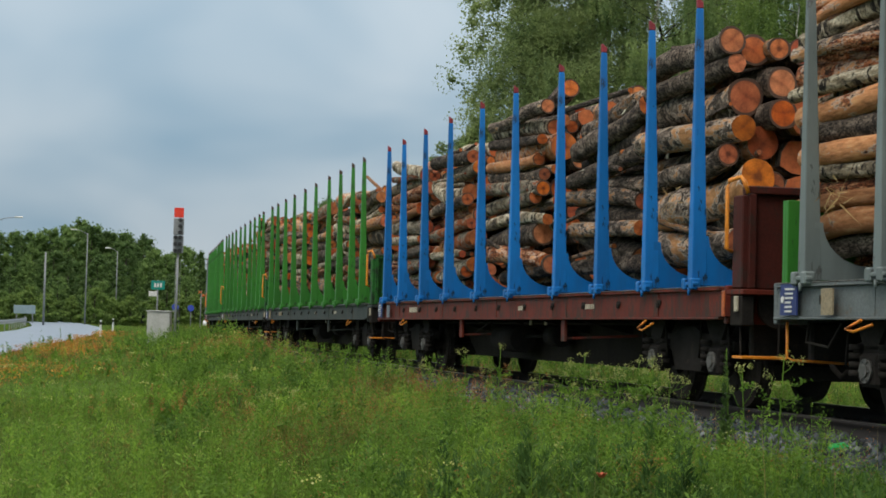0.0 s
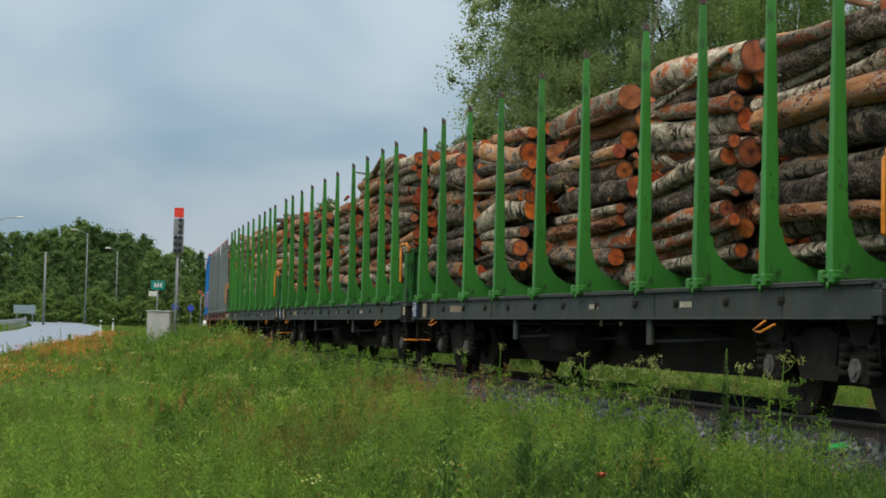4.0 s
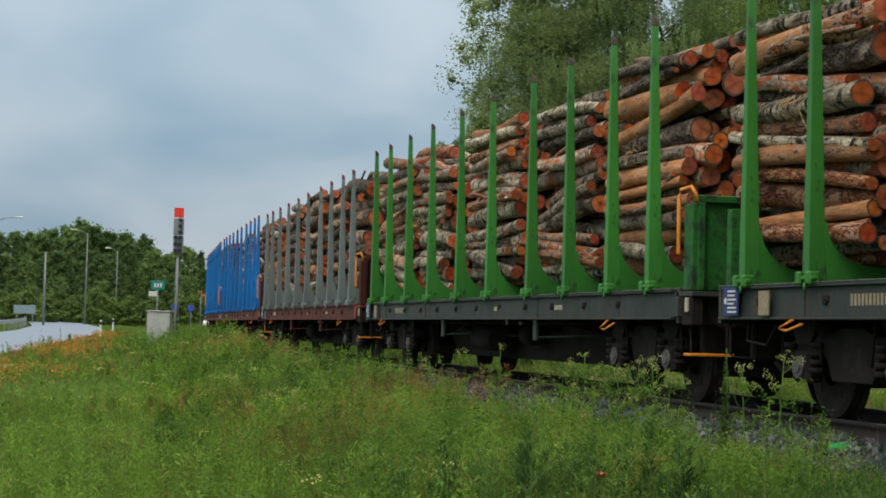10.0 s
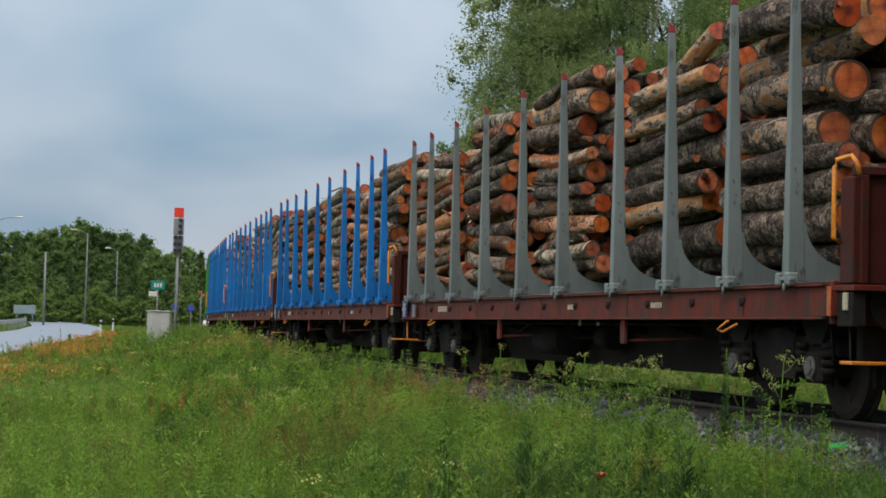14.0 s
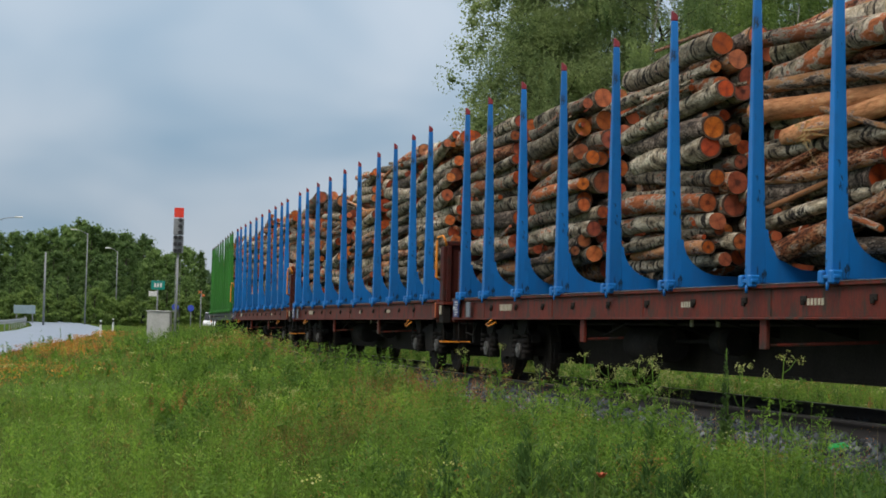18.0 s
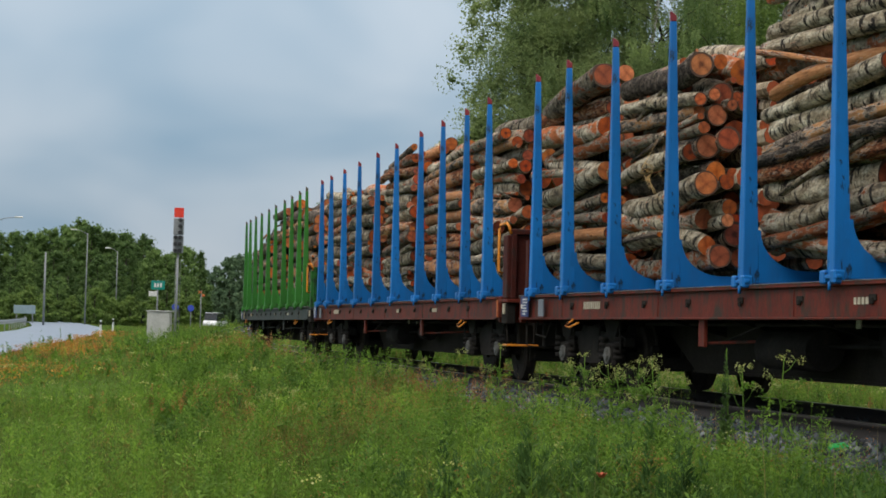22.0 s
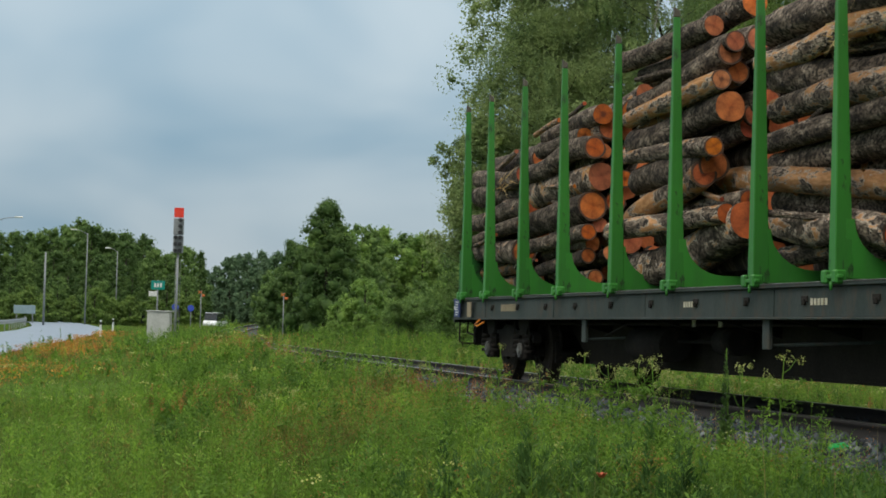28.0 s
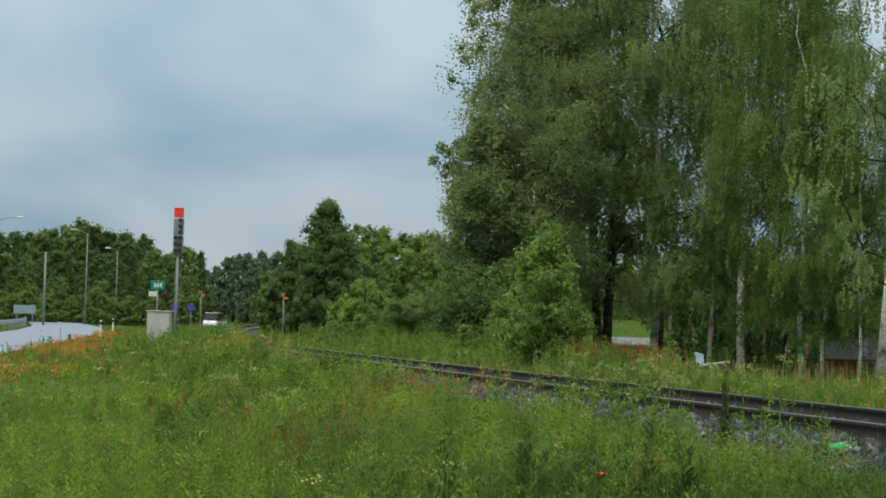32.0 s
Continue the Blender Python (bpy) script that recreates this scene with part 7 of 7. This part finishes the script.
# level crossing: warning lights and round blue signs
LAMP_ORANGE = varied("orange_warning_board", (0.5, 0.11, 0.02), (0.6, 0.15, 0.03), 6.0, 0.5)
SIGN_BLUE = varied("blue_sign_face", (0.03, 0.06, 0.4), (0.05, 0.09, 0.5), 6.0, 0.4)


def crossing_light(x, y, top):
    z = gz(x, y)
    ob = root("crossing_signal", pose(x, y, z), "level crossing signal with an orange-red crossed board", "crossing signal", "level crossing signals")
    h = top - z
    bm = bmesh.new()
    tube(bm, [(0, 0, 0), (0, 0, h)], 0.032, 8)
    part("post", bm, MAST, ob)
    for a in (-32, 32):
        bm = bmesh.new()
        box(bm, (-0.16, -0.06, -0.028), (0.16, -0.04, 0.028))
        bmesh.ops.rotate(bm, verts=bm.verts, cent=(0, 0, 0), matrix=Matrix.Rotation(radians(a), 3, "Y"))
        bmesh.ops.translate(bm, verts=bm.verts, vec=(-0.05, 0.02 if a > 0 else 0.0, h - 0.1))
        part("cross_board", bm, LAMP_ORANGE, ob)
    bm = bmesh.new()
    box(bm, (0.06, -0.08, h - 0.4), (0.26, 0.02, h - 0.24), 0.03)
    part("lamp_box", bm, LAMP_ORANGE, ob)


crossing_light(-16.2, 120, 2.95)
crossing_light(-9.75, 110, 2.75)
for x, y in ((-19.4, 130), (-19.1, 136)):
    z = gz(x, y)
    ob = root("blue_sign", pose(x, y, z), "round blue traffic sign on a thin post", "road sign", "round blue signs")
    bm = bmesh.new()
    tube(bm, [(0, 0, 0), (0, 0, 2.2 - z)], 0.03, 8)
    part("post", bm, MAST, ob)
    bm = bmesh.new()
    tube(bm, [(0, -0.05, 1.9 - z), (0, -0.07, 1.9 - z)], 0.25, 20)
    part("disc", bm, SIGN_BLUE, ob)

# ---------------------------------------------------------------- garden beyond the birches
CABIN_RED = varied("red_ochre_boards", (0.2, 0.03, 0.02), (0.28, 0.05, 0.03), 2.0, 0.85, stretch=(6, 1, 0.5))
ROOF_DARK = varied("dark_green_roof_felt", (0.03, 0.042, 0.042), (0.05, 0.06, 0.058), 1.5, 0.95, spec=0.1)
ROOF_PALE = varied("pale_sheet_metal_roof", (0.22, 0.28, 0.32), (0.32, 0.38, 0.42), 1.5, 0.6, 0.1, fine=6.0, bumps=0.05)

kx, ky = 18.3, 72.0
kz = gz(kx, ky)
eave = 0.02 - kz
ob = root("cabin", pose(kx, ky, kz), "small red wooden cabin with a dark roof and white window frames", "cabin")
for k in range(22):
    bm = bmesh.new()
    x = -2.6 + k * 0.24
    box(bm, (x, -0.03 - 0.012 * (k % 2), 0), (x + 0.225, 0.03, eave), 0.005)
    part("board", bm, CABIN_RED, ob)
bm = bmesh.new()
box(bm, (-2.6, 0.03, 0), (2.68, 3.2, eave), 0.0)
part("wall", bm, CABIN_RED, ob)
bm = bmesh.new()
prism(bm, [(-0.5, eave - 0.12), (-0.5, eave - 0.04), (1.65, eave + 1.05), (3.8, eave - 0.04), (3.8, eave - 0.12), (1.65, eave + 0.97)], 0, -3.0, 3.1)
part("roof", bm, ROOF_DARK, ob)
for x in (-1.5, 0.9):
    bm = bmesh.new()
    for a, b in (((x, -0.09, eave - 1.15), (x + 0.1, -0.05, eave - 0.15)), ((x + 0.7, -0.09, eave - 1.15), (x + 0.8, -0.05, eave - 0.15)), ((x, -0.09, eave - 0.2), (x + 0.8, -0.05, eave - 0.1)), ((x, -0.09, eave - 1.2), (x + 0.8, -0.05, eave - 1.1)), ((x + 0.37, -0.085, eave - 1.1), (x + 0.43, -0.055, eave - 0.2))):
        box(bm, a, b)
    wn_ob = part("window_frame", bm, WHITE, ob, "white window frame")
    bm = bmesh.new()
    box(bm, (x + 0.08, -0.06, eave - 1.12), (x + 0.72, -0.05, eave - 0.18))
    part("pane", bm, CAR_GLASS, wn_ob)

# open shed with a pale metal roof
hx, hy = 8.0, 75.0
hz = gz(hx, hy)
ob = root("shed", pose(hx, hy, hz), "low open shed with a pale sheet metal roof", "shed")
top = 0.26 - hz
bm = bmesh.new()
prism(bm, [(-1.3, top), (-1.3, top + 0.07), (1.5, top + 0.36), (1.5, top + 0.29)], 0, -1.25, 1.2)
part("roof", bm, ROOF_PALE, ob)
for x in (-1.05, 0.95):
    for y in (-1.1, 1.3):
        bm = bmesh.new()
        box(bm, (x, y, 0), (x + 0.12, y + 0.12, top + 0.02 + 0.1 * (y + 1.3)))
        part("post", bm, CABIN_RED, ob)
bm = bmesh.new()
box(bm, (-1.05, -0.6, 0.05), (1.0, -0.55, top + 0.03))
part("back_wall", bm, CABIN_RED, ob)

# low plank bench, and a pale blue garden chair behind it
qx, qy = 6.9, 45.0
qz = gz(qx, qy)
BENCH = varied("weathered_white_boards", (0.4, 0.4, 0.38), (0.55, 0.55, 0.52), 3.0, 0.8, dirt=(0.2, 0.2, 0.17), dirt_amount=0.55)
ob = root("garden_bench", pose(qx, qy, qz, 0, -9, -12), "low weathered white plank bench in tall grass", "bench")
for y in (-0.17, 0.02):
    bm = bmesh.new()
    box(bm, (-0.5, y, 0.02 - qz), (0.5, y + 0.16, 0.07 - qz), 0.008)
    part("seat_board", bm, BENCH, ob)
for x in (-0.42, 0.36):
    for y in (-0.14, 0.1):
        bm = bmesh.new()
        box(bm, (x, y, -0.05), (x + 0.06, y + 0.05, 0.02 - qz), 0.006)
        part("leg", bm, BENCH, ob)
CHAIR = varied("pale_blue_plastic", (0.36, 0.47, 0.55), (0.45, 0.55, 0.62), 3.0, 0.5)
qx, qy = 7.2, 47.5
qz = gz(qx, qy)
ob = root("garden_chair", pose(qx, qy, qz, -14, 8, 50), "tilted pale blue plastic garden chair in tall grass", "chair")
C = -0.06 - qz
bm = bmesh.new()
box(bm, (-0.22, -0.22, C), (0.22, 0.2, C + 0.03), 0.012)
part("seat", bm, CHAIR, ob)
for k in range(4):
    bm = bmesh.new()
    box(bm, (-0.2 + 0.105 * k, 0.2, C + 0.02), (-0.12 + 0.105 * k, 0.23, C + 0.38), 0.008)
    part("back_slat", bm, CHAIR, ob)
bm = bmesh.new()
box(bm, (-0.22, 0.195, C + 0.36), (0.22, 0.235, C + 0.43), 0.012)
part("back_rail", bm, CHAIR, ob)
for x in (-0.21, 0.17):
    for y in (-0.2, 0.17):
        bm = bmesh.new()
        box(bm, (x, y, -0.04), (x + 0.04, y + 0.04, C), 0.006)
        part("leg", bm, CHAIR, ob)

# green plastic bottle left beside the rails
GREEN_PLASTIC = varied("bright_green_plastic", (0.02, 0.5, 0.12), (0.03, 0.6, 0.16), 8.0, 0.4, fine=20, bumps=0.05)
s_l, lat_l = 0.2, 1.55
p = on_track(np.array([s_l]), lat_l, -0.2)[0]
ob = root("plastic_litter", pose(p[0], p[1], p[2], 0, 0, 25) @ Matrix.Scale(0.75, 4), "crumpled bright green plastic bottle on the stones", "litter")
bm = bmesh.new()
tube(bm, [(-0.14, 0, 0.05), (-0.12, 0, 0.055), (-0.04, 0.01, 0.05), (0.05, 0, 0.058), (0.1, 0, 0.05), (0.125, 0, 0.05)], [0.03, 0.05, 0.045, 0.05, 0.03, 0.015], 12)
part("bottle", bm, GREEN_PLASTIC, ob)
bm = bmesh.new()
tube(bm, [(0.125, 0, 0.05), (0.15, 0, 0.05)], 0.018, 10)
part("cap", bm, WHITE, ob)

# one orange-red poppy in the weeds before the line
fx, fy = 1.0, 11.0
fz = gz(fx, fy)
ob = root("poppy", pose(fx, fy, fz), "orange-red poppy on a thin green stem", "wildflower")
bm = bmesh.new()
tube(bm, [(0, 0, 0), (0.01, 0, -0.14 - fz)], [0.004, 0.003], 6)
part("stem", bm, WEED, ob)
POPPY = varied("orange_red_petals", (0.42, 0.075, 0.028), (0.52, 0.13, 0.05), 20.0, 0.7)
for k in range(5):
    a = radians(72 * k + 10)
    bm = bmesh.new()
    mid = Vector((0.01 + 0.018 * math.cos(a), 0.018 * math.sin(a), -0.14 - fz))
    bmesh.ops.create_uvsphere(bm, u_segments=8, v_segments=5, radius=1.0)
    bmesh.ops.transform(bm, matrix=Matrix.Translation(mid) @ Matrix.Rotation(a, 4, "Z") @ Matrix.Rotation(radians(-50), 4, "Y") @ Matrix.Diagonal((0.024, 0.017, 0.003, 1)), verts=bm.verts)
    part("petal", bm, POPPY, ob)

# fireweed before the birches
rg = np.random.default_rng(91)
for k in range(14):
    x = float(rg.uniform(5.5, 12.5))
    y = float(41 + rg.uniform(0, 9))
    z = gz(x, y)
    h = float(rg.uniform(1.2, 1.8))
    pl = root("fireweed", pose(x, y, z), "tall fireweed with a pink flower spike", "wildflower", "fireweed beside the line")
    bm = bmesh.new()
    tube(bm, [(0, 0, 0), (float(rg.normal(0, 0.03)), 0, h)], [0.01, 0.004], 5)
    part("stem", bm, WEED, pl)
    t = rg.uniform(0.72, 1.0, 60)
    c = np.stack([rg.normal(0, 0.05, 60) * (1.3 - t), rg.normal(0, 0.05, 60) * (1.3 - t), t * h], -1)
    v, f = diamonds(rg, c, rg.uniform(0.02, 0.04, 60), 0.8)
    fl = tagged(new("flower_spike", mesh_np("flower_spike", v, f, [PINK])), "pink flowers", kind="stuff")
    fl.parent = pl
    t = rg.uniform(0.1, 0.62, 50)
    a = rg.uniform(0, 6.28, 50)
    c = np.stack([0.07 * np.cos(a), 0.07 * np.sin(a), t * h], -1)
    v, f = diamonds(rg, c, 0.13, 0.22, np.stack([np.cos(a), np.sin(a), 0.4 + 0 * a], -1) * 2)
    lf = tagged(new("leaves", mesh_np("leaves", v, f, [WEED])), kind="stuff")
    lf.parent = pl


# ---------------------------------------------------------------- what moves
def motions():
    """The train rolls along the line; its wheels turn."""
    # metres rolled at each full second; the speed stays close to 5.6 metres a second
    rolled = [-163.423, -157.872, -152.323, -146.775, -141.232, -135.694, -130.161, -124.636, -119.119, -113.608, -108.083, -102.524,
              -96.909, -91.223, -85.483, -79.713, -73.938, -68.178, -62.432, -56.697, -50.968, -45.242, -39.525, -33.822,
              -28.14, -22.486, -16.856, -11.247, -5.656, -0.078, 5.488, 11.048, 16.604]

    def travelled(t):
        return float(np.interp(t, range(33), rolled))
    times = [0.5 * k for k in range(65)]
    for thing, mid_s in MOVERS:
        rows = []
        for t in times:
            s = mid_s - travelled(t)
            a = on_track(np.array([s - 6.9, s + 6.9]))
            c, d = (a[0] + a[1]) / 2, a[0] - a[1]
            yaw = math.atan2(d[1], d[0])
            pitch = -math.asin(d[2] / np.linalg.norm(d))
            rows.append((t, Matrix.Translation(Vector(c)) @ Euler((0, pitch, yaw)).to_matrix().to_4x4()))
        walk(thing, rows)
    spin = [0.1 * k for k in range(321)]
    for thing, mid_s in MOVERS:
        for bg in thing.children:
            if bg.name.startswith("bogie"):
                for ws in bg.children:
                    if ws.name.startswith("wheelset"):
                        p = ws.location.copy()
                        walk(ws, [(t, Matrix.Translation(p) @ Matrix.Rotation(travelled(t) / 0.462, 4, "Y")) for t in spin])


motions()
